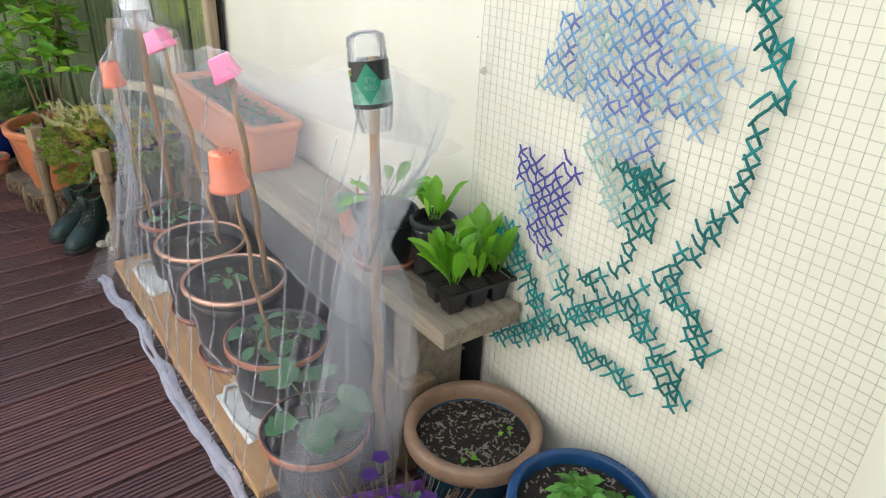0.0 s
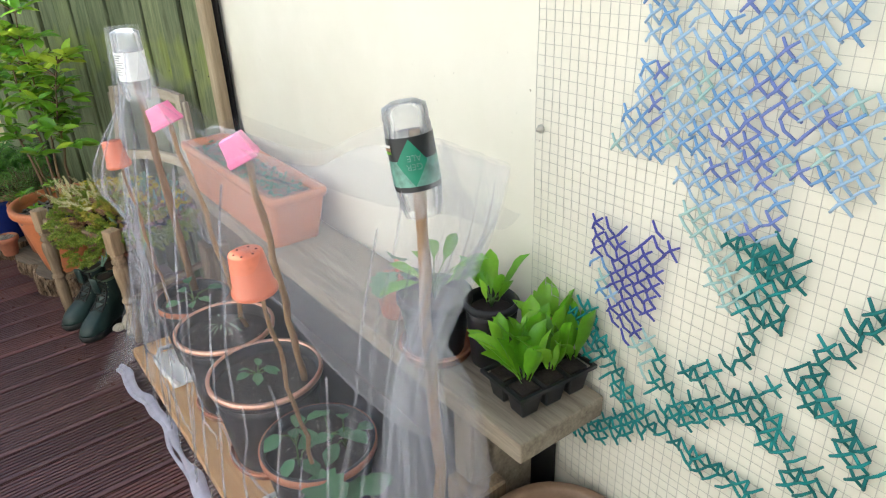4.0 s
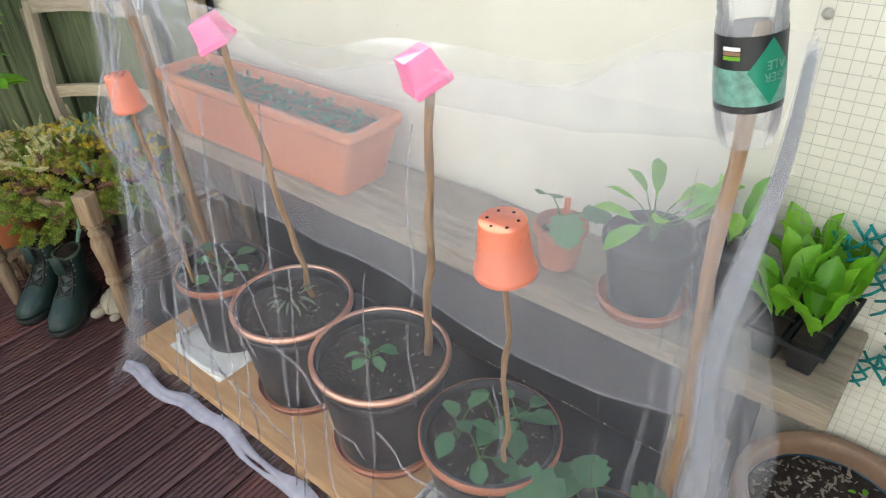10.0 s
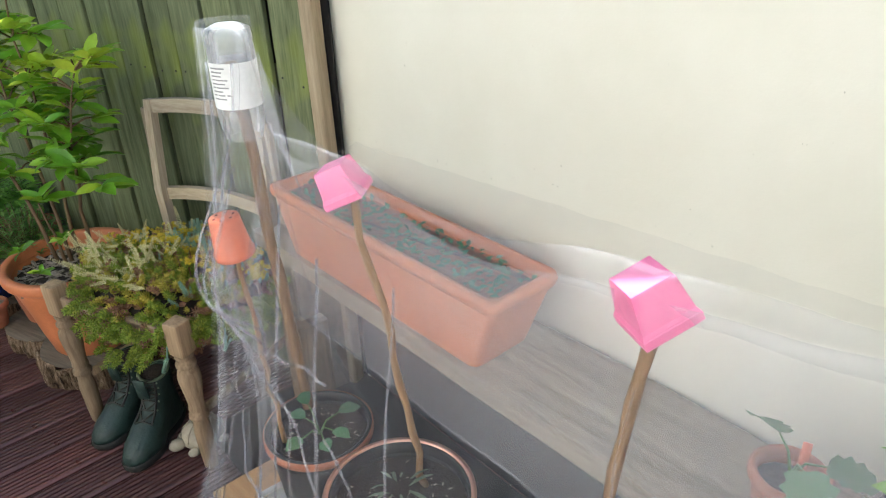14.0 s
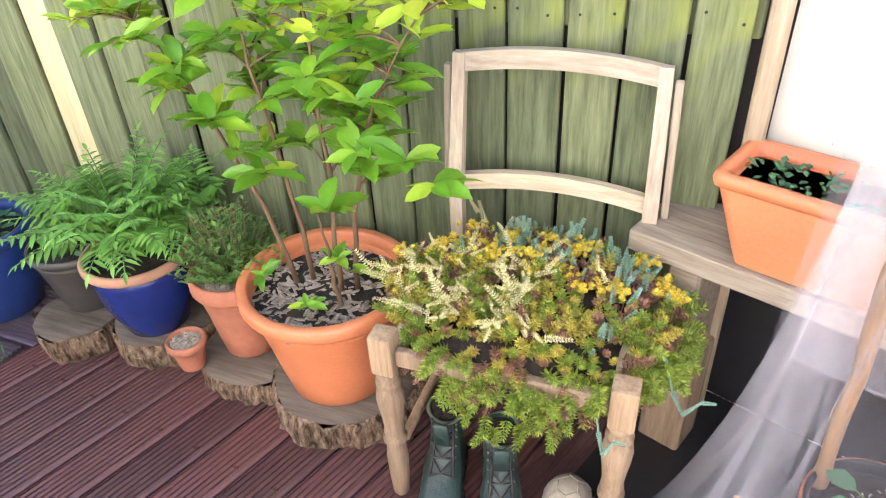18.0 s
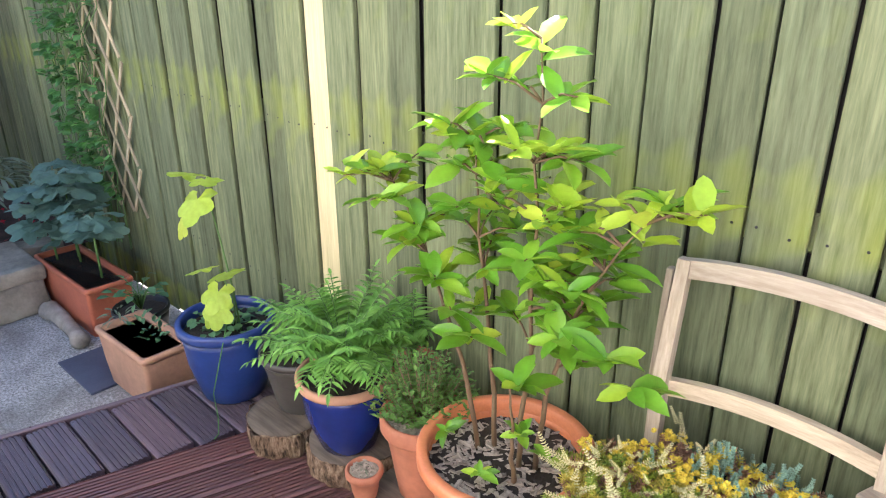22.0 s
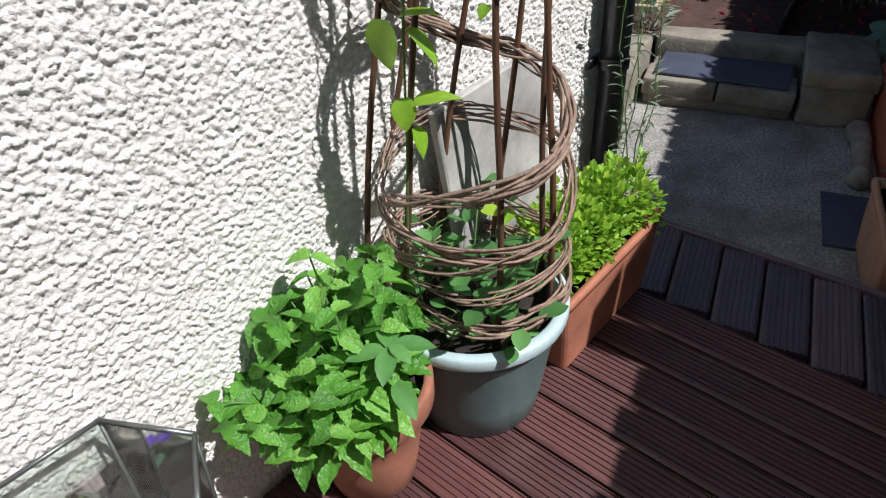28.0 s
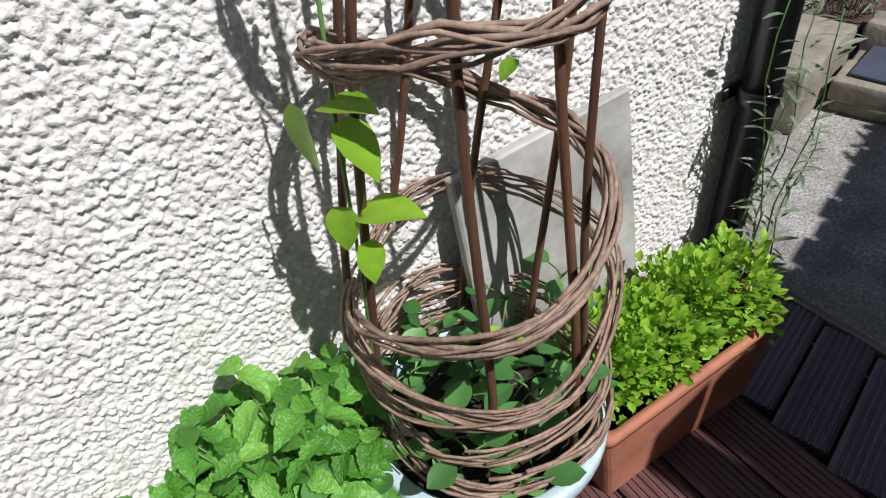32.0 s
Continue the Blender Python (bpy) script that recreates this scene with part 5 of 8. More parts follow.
def net():
    """The draped net: a thin roof and front, a doubled fall before the bench, pleats, gathered ends and a rolled hem."""
    t = thing("insect_net", "translucent white insect net draped over canes, pots and bench", "garden net")
    tops = [(0.10, -0.44, 1.165), (0.235, -0.46, 1.175), (0.30, -0.54, 1.09), (0.42, -0.61, 1.055), (0.563, -0.655, 1.06),
            (0.80, -0.72, 1.02), (1.058, -0.835, 1.08), (1.27, -0.81, 1.06), (1.44, -0.80, 1.12), (1.56, -0.79, 1.11)]
    feet = [(-0.05, -0.60), (0.02, -0.645), (0.37, -0.735), (0.87, -0.935), (1.27, -1.065), (1.45, -1.125), (1.60, -1.13)]

    def read(pts, s):
        """Read a polyline at its x."""
        for a, b in zip(pts, pts[1:]):
            if s <= b[0]:
                k = max(0, min(1, (s - a[0]) / (b[0] - a[0])))
                k2 = k * k * (3 - 2 * k)
                return [a[i] + (b[i] - a[i]) * (k2 if i == 2 else k) for i in range(len(a))]
        return list(pts[-1])

    def front(u, k, out=0.0):
        """A point of the hanging front: u along the row, k from the top edge down to the hem."""
        xt, xf = 0.10 + u * 1.45, -0.04 + u * 1.59
        tx, ty, tz = read(tops, xt)
        fy = read(feet, xf * 0.985)[1]
        flare = k ** (2.2 if u < 0.2 else 1.15)
        x = xt + (xf - xt) * flare
        sag = math.sin(math.pi * k)
        y = ty + (fy - ty) * flare
        z = tz * (1 - k) + 0.012
        pleat = 0.014 * noise.noise(Vector((x * 15 + k * 1.2, k * 1.3, 2))) + 0.005 * noise.noise(Vector((x * 48, k * 2.5, 5)))
        y -= 0.030 * sag + pleat * (0.35 + k) * (1 + 1.6 * max(0, (x - 1.38) / 0.14)) + out
        x += 0.016 * noise.noise(Vector((x * 9, k * 4, 9))) * sag
        y -= 0.16 * math.exp(-((x - 1.221) / 0.10) ** 2) * math.exp(-((z - 0.82) / 0.16) ** 2)
        y -= 0.13 * math.exp(-((x - 0.285) / 0.085) ** 2) * math.exp(-((z - 0.83) / 0.15) ** 2)
        if x > 1.3:
            x -= 0.02 * (x - 1.3) / 0.2 * math.exp(-((k - 0.45) / 0.28) ** 2)
        return Vector((x, y, z))

    def grid(rows):
        bm = bmesh.new()
        cols = [[bm.verts.new(p) for p in r] for r in rows]
        for a, b in zip(cols, cols[1:]):
            for j in range(len(a) - 1):
                bm.faces.new((a[j], a[j + 1], b[j + 1], b[j]))
        return bm

    nu, nf, nr = 190, 44, 12
    part("front_sheet", grid([[front(i / nu, j / nf) for j in range(nf + 1)] for i in range(nu + 1)]), M_NET, t)
    roof = []
    for i in range(nu + 1):
        u = i / nu
        top = front(u, 0)
        yw, wz = wall_line(*CREAM, top.x) - 0.008, 0.80 + 0.08 * u
        col = []
        for j in range(nr + 1):
            k = j / nr
            p = Vector((top.x, yw + (top.y - yw) * k, wz + (top.z - wz) * k ** 1.6))
            p.z -= 0.05 * math.sin(math.pi * k) + 0.006 * noise.noise(Vector((p.x * 14, k * 5, 0))) * min(1, 4 * (1 - k))
            col.append(p)
        roof.append(col)
    part("roof_sheet", grid(roof), M_NET, t)
    # the spare length turned back on itself, falling between the canes and the bench to a looped lower edge
    fall = []
    for i in range(121):
        u = i / 120
        x = 0.14 + u * 1.36
        yw = wall_line(*CREAM, x)
        low = 0.475 - 0.05 * math.sin(math.pi * min(1, max(0, (u - 0.55) / 0.45))) + 0.010 * noise.noise(Vector((x * 7, 3, 1)))
        ty, tz = read(tops, 0.10 + u * 1.45)[1:]
        col = []
        for j in range(21):
            k = j / 20
            y = (yw - 0.345) * min(1, k * 1.6) + (ty + 0.012) * max(0, 1 - k * 1.6)
            y += 0.010 * noise.noise(Vector((x * 12, k * 2, 7))) * math.sin(math.pi * min(1, k + 0.1))
            col.append(Vector((x, y, tz - 0.03 + (low - tz + 0.03) * k)))
        fall.append(col)
    part("inner_fall", grid(fall), M_NET_DOUBLE, t, "doubled net before the bench")
    part("fall_edge", tube([c[-1] for c in fall[::3]], 0.0035, 5), M_NET_CREASE, t, "stitched lower edge")
    # pleats: narrow zigzag creases that run down the front, and slack ones across it
    rr = random.Random(14)

    def crease(path, width):
        rows = []
        n = len(path)
        for i, (u, k) in enumerate(path):
            w = width * math.sin(math.pi * (0.06 + 0.88 * i / (n - 1)))
            rows.append([front(u + (q - 2) * w / 3.2, min(1, max(0, k)), 0.004 + 0.007 * (q % 2)) for q in range(5)])
        part("crease", grid(rows), M_NET_CREASE, t)

    for u0, k0, k1, lean, w in ((0.02, 0.05, 0.98, 0.01, 0.014), (0.05, 0.03, 0.9, 0.03, 0.010), (0.085, 0.05, 0.97, -0.02, 0.012), (0.12, 0.12, 0.8, 0.05, 0.008),
                                (0.15, 0.10, 0.95, 0.02, 0.010), (0.19, 0.30, 0.98, 0.03, 0.007), (0.235, 0.10, 0.7, 0.02, 0.006), (0.27, 0.45, 0.98, 0.02, 0.008),
                                (0.315, 0.15, 0.95, 0.035, 0.009), (0.36, 0.55, 0.98, 0.03, 0.006), (0.42, 0.12, 0.98, 0.05, 0.008), (0.47, 0.4, 0.97, 0.02, 0.005),
                                (0.53, 0.62, 0.99, 0.02, 0.007), (0.60, 0.35, 0.97, 0.03, 0.006), (0.66, 0.10, 0.55, 0.02, 0.004), (0.70, 0.55, 0.98, 0.01, 0.006),
                                (0.77, 0.45, 0.97, 0.02, 0.005), (0.83, 0.58, 0.98, -0.01, 0.006), (0.88, 0.40, 0.98, 0.01, 0.007), (0.925, 0.15, 0.98, 0.0, 0.010), (0.955, 0.08, 0.98, 0.01, 0.012), (0.98, 0.2, 0.98, 0.0, 0.012)):
        path, wig = [], rr.uniform(0, 50)
        for i in range(26):
            s_ = i / 25
            k = k0 + (k1 - k0) * s_
            path.append((u0 + lean * s_ + 0.014 * noise.noise(Vector((s_ * 3.2, wig, 0))), k))
        crease(path, w * 0.55)
    for u0, u1, k0, k1, dip, w in ((0.10, 0.34, 0.30, 0.34, 0.03, 0.008), (0.16, 0.40, 0.34, 0.66, -0.02, 0.006), (0.05, 0.22, 0.62, 0.80, 0.02, 0.006), (0.34, 0.60, 0.44, 0.74, 0.03, 0.006), (0.62, 0.92, 0.66, 0.70, 0.06, 0.006), (0.20, 0.46, 0.72, 0.84, 0.02, 0.005)):
        wig = rr.uniform(0, 50)
        rows = []
        for i in range(30):
            s_ = i / 29
            u, k = u0 + (u1 - u0) * s_, k0 + (k1 - k0) * s_ + dip * math.sin(math.pi * s_) + 0.02 * noise.noise(Vector((s_ * 4, wig, 0)))
            ww = w * math.sin(math.pi * (0.05 + 0.9 * s_))
            rows.append([front(u, k + (q - 2) * ww / 3, 0.004 + 0.006 * (q % 2)) for q in range(5)])
        part("crease", grid(rows), M_NET_CREASE, t)
    # the left end, wound round its pole and open towards the chair
    rows = []
    for i in range(49):
        a = radians(70 + 165 * i / 48)
        col = []
        for j in range(27):
            k = j / 26
            z = 1.185 * (1 - k) + 0.01
            r = 0.052 + 0.05 * k + 0.14 * k ** 3.0
            r *= 1 + (0.05 + 0.22 * k) * (math.sin(a * 9 + 1.5 * k) * 0.5 + noise.noise(Vector((a * 4, k * 1.6, 3))))
            col.append(Vector((0.187 + 0.02 * k + r * math.cos(a), -0.44 - 0.05 * k + r * math.sin(a) * (1 + 0.3 * k), z)))
        rows.append(col)
    part("gathered_end", grid(rows), M_NET_CREASE, t, "bunched folds round the pole")
    # the other end, gathered in deep folds down to the deck in front of the bench
    edge = [front(1.0, j / nf) for j in range(nf + 1)]
    for ply in range(3):
        rows = []
        for i in range(61):
            u = i / 60
            col = []
            for j, e in enumerate(edge):
                k = j / nf
                p = e.copy()
                grip = min(1, u * 4)
                fold = 0.026 * math.sin(u * 17 + 2 * k + 2.1 * ply) + 0.014 * noise.noise(Vector((u * 10, k * 2, 4 + 5 * ply)))
                p.x += (0.03 + 0.07 * k) * u + fold * grip * (0.25 + 0.8 * k) - 0.030 * grip * math.exp(-((k - 0.36) / 0.2) ** 2) - 0.05 * ply * k * math.exp(-((k - 0.75) / 0.25) ** 2)
                p.y += (0.20 + 0.12 * k) * u * (1 - 0.55 * math.exp(-((k - 0.42) / 0.22) ** 2)) - 0.012 * ply
                p.z += -0.10 * u * (1 - k) + (0.45 * (u - 0.75) / 0.25 * k if u > 0.75 else 0)
                col.append(p)
            rows.append(col)
        part("gathered_end", grid(rows), M_NET_CREASE, t, "bunched folds of net")
    # hem on the deck: the net's slack rolled over itself, with flat flaps
    pts, rad = [], []
    for i in range(110):
        s_ = i / 109
        x = 0.02 + s_ * 1.49
        fy = read(feet, x)[1]
        pts.append(Vector((x, fy - 0.010 + 0.020 * noise.noise(Vector((x * 8, 0, 0))), 0.024 + 0.014 * noise.noise(Vector((x * 7, 4, 0))))))
        rad.append(0.017 + 0.011 * noise.noise(Vector((x * 6, 8, 0))))
    for q, (dy, dz, kr) in enumerate(((0.004, 0, 0.85), (-0.012, -0.004, 0.55))):
        bm = tube([p + Vector((0, dy, dz)) for p in pts], [r * kr for r in rad], 12)
        for v in bm.verts:
            v.co.z = max(0.003, v.co.z + 0.007 * noise.noise(v.co * 15 + Vector((q * 9, 0, 0))))
            v.co.y += 0.008 * noise.noise(v.co * 13 + Vector((0, q * 9, 0)))
        part("hem_roll", bm, M_NET_ROLL, t, "rolled hem lying on the deck")


net()


# ---- along the fence ----
def slice_log(name, label, x, y, r, h, seed):
    t = thing(name, label, "log slice", pose(x, y, 0), group="log slices on the deck")
    bm = lathe([(0, 0), (r * 0.97, 0), (r, h * 0.2), (r * 1.02, h * 0.6), (r * 0.98, h - 0.004), (r * 0.95, h - 0.001)], 60, 0.03, seed)
    for v in bm.verts:
        if v.co.xy.length > r * 0.6:
            k = 1 + 0.16 * noise.noise(Vector((v.co.x * 22, v.co.y * 26, v.co.z * 5 + seed))) + 0.09 * noise.noise(Vector((v.co.x * 70, v.co.y * 80, seed)))
            v.co.x, v.co.y = v.co.x * k, v.co.y * k
    part("bark", bm, M_BARK, t, "rough cracked bark", smooth=False)
    part("end_grain", lathe([(r * 0.955, h - 0.006), (r * 0.95, h), (r * 0.6, h + 0.002), (r * 0.25, h), (0, h + 0.001)], 44, 0.03, seed), M_LOGTOP, t, "dark grey sawn face")
    return t


slice_log("log_slice", "dark log slice with bark edge on the deck", -1.69, -0.32, 0.125, 0.085, 1)
slice_log("log_slice", "wide log slice with pale bark under a blue pot", -1.43, -0.235, 0.150, 0.088, 2)
slice_log("log_slice", "thin log slice carrying two terracotta pots", -1.105, -0.265, 0.150, 0.075, 3)
slice_log("log_slice", "thick log slice under the large orange pot", -0.815, -0.275, 0.190, 0.092, 4)

# bay tree
bay = pot("bay_tree_pot", "large orange plastic pot mulched with bark chips on a log slice", -0.825, -0.275, 0.094, 0.192, 0.130, 0.305, M_TERRA, 0.030, 0.016, soil_drop=0.055)
crumbs(bay, 0.175, 0.252, 420, M_CHIP, 0.017, 3)


def bay_tree():
    t = thing("bay_tree", "young bay tree with bright green leaves on several thin stems", "tree", pose(-0.825, -0.275, 0.345))
    rr = random.Random(21)
    stems = [((-0.08, 0.00), (-0.14, -0.02, 0.42), (-0.34, -0.02, 0.62)), ((-0.05, 0.03), (-0.10, 0.04, 0.40), (-0.13, 0.02, 0.74)),
             ((0.03, 0.0), (0.05, 0.02, 0.36), (0.03, 0.02, 0.95)), ((0.06, 0.03), (0.08, 0.03, 0.40), (0.27, 0.0, 0.66)), ((0.05, -0.04), (0.06, -0.06, 0.15), (0.07, -0.08, 0.28))]
    paths = []
    for (x, y), mid, top in stems:
        a, m, b = Vector((x, y, -0.02)), Vector(mid), Vector(top)
        pts = [a * (1 - s) ** 2 + m * 2 * s * (1 - s) + b * s * s for s in [k / 10 for k in range(11)]]
        pts = [p + Vector((rr.uniform(-0.006, 0.006), rr.uniform(-0.006, 0.006), 0)) for p in pts]
        part("stem", tube(pts, [0.0070 * (1 - 0.075 * k) for k in range(11)], 7), M_TWIG, t)
        paths.append(pts)
    tips = []
    for pts in paths[:4]:
        for k in range(4, 11):
            for _ in range(5 if k > 5 else 2):
                a = rr.uniform(0, 6.28)
                ln = rr.uniform(0.05, 0.135)
                d = Vector((math.cos(a), math.sin(a) * 0.75, rr.uniform(0.05, 0.55)))
                q = pts[k] + d * ln
                if q.y > 0.27:
                    continue
                if rr.random() < 0.75:
                    part("twig", tube([pts[k], pts[k].lerp(q, 0.5) + Vector((0, 0, 0.012)), q], [0.0032, 0.0025, 0.0015], 5), M_TWIG, t)
                    tips.append((q, d))
        tips.append((pts[-1], Vector((0, 0, 1))))
    for x, y, z in ((-0.10, -0.10, 0.10), (0.02, -0.12, 0.06), (0.08, -0.06, 0.16), (0.13, -0.02, 0.10), (0.09, -0.09, 0.30), (0.26, -0.06, 0.42), (0.30, -0.03, 0.36), (0.16, -0.06, 0.42)):
        tips.append((Vector((x, y, z)), Vector((0.1, -0.3, 0.4))))
    for q, d in tips:
        young = q.z > 0.62 and rr.random() < 0.55
        for i in range(rr.choice((5, 6, 7, 8, 9))):
            a = i * 2.399 + rr.random()
            way = Vector((math.cos(a), math.sin(a), rr.uniform(-0.2, 0.9))) + d * 0.35
            back = q - d * rr.uniform(0, 0.045)
            part("leaf", (L_BAY_Y if young or rr.random() < 0.12 else L_BAY)[0 if young else i % 1], None, t, m=aim(back, way, rr.uniform(-0.6, 0.6), rr.uniform(0.6, 1.15) * (0.55 if q.z < 0.2 else 1)))


bay_tree()

# blue pot with ferny plant
bp = pot("glazed_pot", "shiny cobalt blue glazed pot on a log slice", -1.43, -0.265, 0.089, 0.134, 0.085, 0.245, M_BLUE, 0.022, 0.010, soil_drop=0.03, belly=0.014,
         rim_mat=M_TAN, rim_label="unglazed tan rim")


def ferny(t, at, count, seed, reach):
    """Arching feathery fronds, each a mesh of its own."""
    rr = random.Random(seed)
    vs, fs = template(leaf_mesh("leaf", M_FERN, 0.045, 0.013, "oval", 0.3, 0.3, 3, 0.1))
    for i in range(count):
        a = i * 2.399
        d = Vector((math.cos(a), math.sin(a), 0))
        k = rr.uniform(0.4, 1.0)
        tip = Vector(at) + d * reach * k + Vector((0, 0, rr.uniform(0.11, 0.34) * (1.25 - 0.6 * k)))
        if (t.matrix_basis @ tip).y > -0.02:
            continue
        mid = Vector(at) + d * reach * k * 0.4 + Vector((0, 0, 0.23 * (1.2 - 0.5 * k)))
        sc = Scatter()
        pts = [Vector(at) * (1 - s) ** 2 + mid * 2 * s * (1 - s) + tip * s * s for s in [q / 14 for q in range(15)]]
        for q in range(4, 15):
            along = (pts[min(q + 1, 14)] - pts[q - 1]).normalized()
            side = along.cross(Vector((0, 0, 1))).normalized()
            size = 1.15 * math.sin(math.pi * (0.12 + 0.82 * (q - 4) / 10)) + 0.15
            for s in (1, -1):
                sc.add(vs, fs, aim(pts[q], side * s + along * 0.55 + Vector((0, 0, -0.1)), rr.uniform(-0.3, 0.3), size))
        sc.add(vs, fs, aim(pts[-1], along, 0, 0.8))
        part("frond", sc.mesh("frond", M_FERN), None, t)
        part("stem", tube(pts[::3] + [pts[-1]], 0.0016, 4), M_STEM, t)


ferny(bp, (0, 0, 0.22), 84, 4, 0.27)
tp = pot("flower_pot", "terracotta pot half hidden behind the ferny plant", -1.33, -0.085, 0.088, 0.075, 0.055, 0.245, M_TERRA_OLD, 0.03, 0.008)
ferny(tp, (0, 0, 0.2), 12, 9, 0.10)

# terracotta pot with bushy herb
th = pot("flower_pot", "tall terracotta pot with grit and a bushy dark green herb", -1.125, -0.245, 0.077, 0.108, 0.072, 0.255, M_TERRA_OLD, 0.042, 0.009, soil=M_GRIT, soil_drop=0.025)
crumbs(th, 0.09, 0.23, 220, M_GRIT, 0.006, 9, "grit", 0.7)


def bushy_herb(t, at, count, seed, spread, high):
    rr = random.Random(seed)
    vs, fs = template(L_TINY)
    sc, wood_ = Scatter(), Scatter()
    tv, tf = template(mesh_of("t", tube([(0, 0, 0), (0, 1, 0)], 0.006, 4), M_TWIG))
    for i in range(count):
        a = i * 2.399
        d = Vector((math.cos(a), math.sin(a), 0)) * spread * math.sqrt(rr.random())
        tip = Vector(at) + d + Vector((0, 0, high * (1.0 - 0.55 * (d.length / spread) ** 2) * rr.uniform(0.6, 1.08)))
        base = Vector(at) + d * 0.25
        wood_.add(tv, tf, aim(base, tip - base, 0, (tip - base).length))
        for q in range(14):
            p = base.lerp(tip, 0.30 + 0.70 * q / 13)
            b = q * 2.4 + i
            sc.add(vs, fs, aim(p, (math.cos(b), math.sin(b), 0.5), 0, rr.uniform(0.7, 1.5)))
    part("sprigs", sc.mesh("sprigs", M_THYME), None, t)["kind"] = "stuff"
    part("twigs", wood_.mesh("twigs", M_TWIG), None, t)["kind"] = "stuff"


bushy_herb(th, (0, 0, 0.23), 190, 6, 0.15, 0.20)
ti = pot("flower_pot", "tiny terracotta pot of grit on the log slice", -1.222, -0.378, 0.076, 0.047, 0.032, 0.095, M_TERRA_OLD, 0.02, 0.005, soil=M_GRIT, soil_drop=0.012)
crumbs(ti, 0.036, 0.088, 90, M_GRIT, 0.006, 12, "grit", 0.7)
rosette(ti, [L_GREY], (0, 0, 0.085), 6, 0.01, 0.012, (0.3, 0.5), 3)

gp = pot("glazed_pot", "dull grey-brown pot between two blue pots on a log", -1.70, -0.235, 0.086, 0.125, 0.085, 0.205, M_GREYPOT, 0.02, 0.006)
cloud(gp, L_GREEN, (0, 0, 0.21), (0.09, 0.09, 0.04), 120, 8, size=(0.5, 1.0))

bl = pot("glazed_pot", "large matt blue glazed pot with salad seedlings and a squash", -2.06, -0.29, 0.0, 0.158, 0.11, 0.295, M_BLUE_MATT, 0.03, 0.012, soil_drop=0.045, belly=0.012)
for k in range(14):
    a, d = k * 2.4, 0.03 * math.sqrt(k)
    rosette(bl, L_SEEDLING, (d * math.cos(a), d * math.sin(a), 0.255), 5, 0.022, 0.03, (0.5, 0.9), 90 + k)


def squash(t):
    """Tall lime stem with large lobed leaves and a hanging tendril."""
    pts = [(0.06, 0.02, 0.25), (0.02, 0.03, 0.40), (-0.04, 0.04, 0.56), (-0.10, 0.04, 0.74)]
    part("stem", tube(pts, [0.004, 0.0035, 0.003, 0.002], 6), M_STEM, t)
    for p, way, s in (((-0.12, 0.03, 0.77), (-0.7, -0.3, 0.15), 1.1), ((-0.09, 0.02, 0.72), (0.35, -0.7, -0.5), 1.25), ((-0.08, 0.03, 0.77), (0.8, -0.2, 0.1), 0.9),
                      ((-0.20, 0.0, 0.60), (-0.2, -0.5, -0.9), 0.7), ((0.10, -0.02, 0.50), (0.5, -0.4, 0.2), 1.0), ((0.06, -0.03, 0.44), (0.2, -0.6, -0.5), 1.0),
                      ((0.03, -0.04, 0.50), (-0.6, -0.5, -0.1), 0.9), ((0.09, -0.06, 0.40), (0.2, -0.5, -0.9), 0.9), ((0.02, -0.05, 0.36), (-0.1, -0.5, -0.9), 0.8)):
        part("squash_leaf", L_LIME[0], None, t, m=aim(p, way, R.uniform(-0.3, 0.3), s * 0.95))
    part("stem", tube([(0.07, 0.0, 0.26), (0.09, -0.01, 0.40), (0.06, -0.03, 0.50)], [0.003, 0.003, 0.002], 5), M_STEM, t)
    part("tendril", tube([(0.12, -0.06, 0.33), (0.16, -0.12, 0.24), (0.15, -0.155, 0.12), (0.19, -0.17, 0.05), (0.24, -0.20, 0.03), (0.28, -0.235, 0.05)], 0.0022, 5), M_PEA, t, "limp pale green tendril")


squash(bl)

tan = trough("trough_planter", "tan terracotta trough of bare soil on the concrete", pose(-2.59, -0.385, -0.188, 0, 0, 2), 0.42, 0.215, 0.25, M_TAN)
cloud(tan, L_GREEN, (0.0, 0.03, 0.24), (0.16, 0.07, 0.10), 60, 31, size=(0.6, 1.2))
rosette(tan, [L_GREY], (-0.13, -0.03, 0.22), 18, 0.04, 0.10, (0.7, 1.1), 41)
red = trough("trough_planter", "red-brown plastic trough with grey-leaved kale by the fence", pose(-3.49, -0.29, -0.2, 0, 0, 1), 0.66, 0.225, 0.265, M_TROUGH_RED)
for k, (x, y, z) in enumerate(((-0.24, -0.03, 0.58), (-0.12, 0.04, 0.68), (-0.20, 0.06, 0.50), (0.16, 0.03, 0.52))):
    part("stem", tube([(x, y, 0.20), (x + 0.03, y - 0.01, 0.38), (x, y, z)], [0.007, 0.006, 0.004], 6), M_STEM, red)
    for q in range(3 if k < 3 else 2):
        rosette(red, L_KALE_G, (x, y, z - 0.08 * q), 6, 0.07, 0.05, (0.8, 1.25) if k < 3 else (0.6, 0.9), 100 + k * 3 + q, droop=0.1)
dk = pot("nursery_pot", "black nursery pot half hidden beside the tan trough", -2.93, -0.25, -0.2, 0.12, 0.09, 0.22, M_BLACK_PL, 0.02, 0.004)
rosette(dk, L_SEEDLING, (0, 0, 0.2), 22, 0.12, 0.14, (0.7, 1.1), 77, stem=M_STEM)

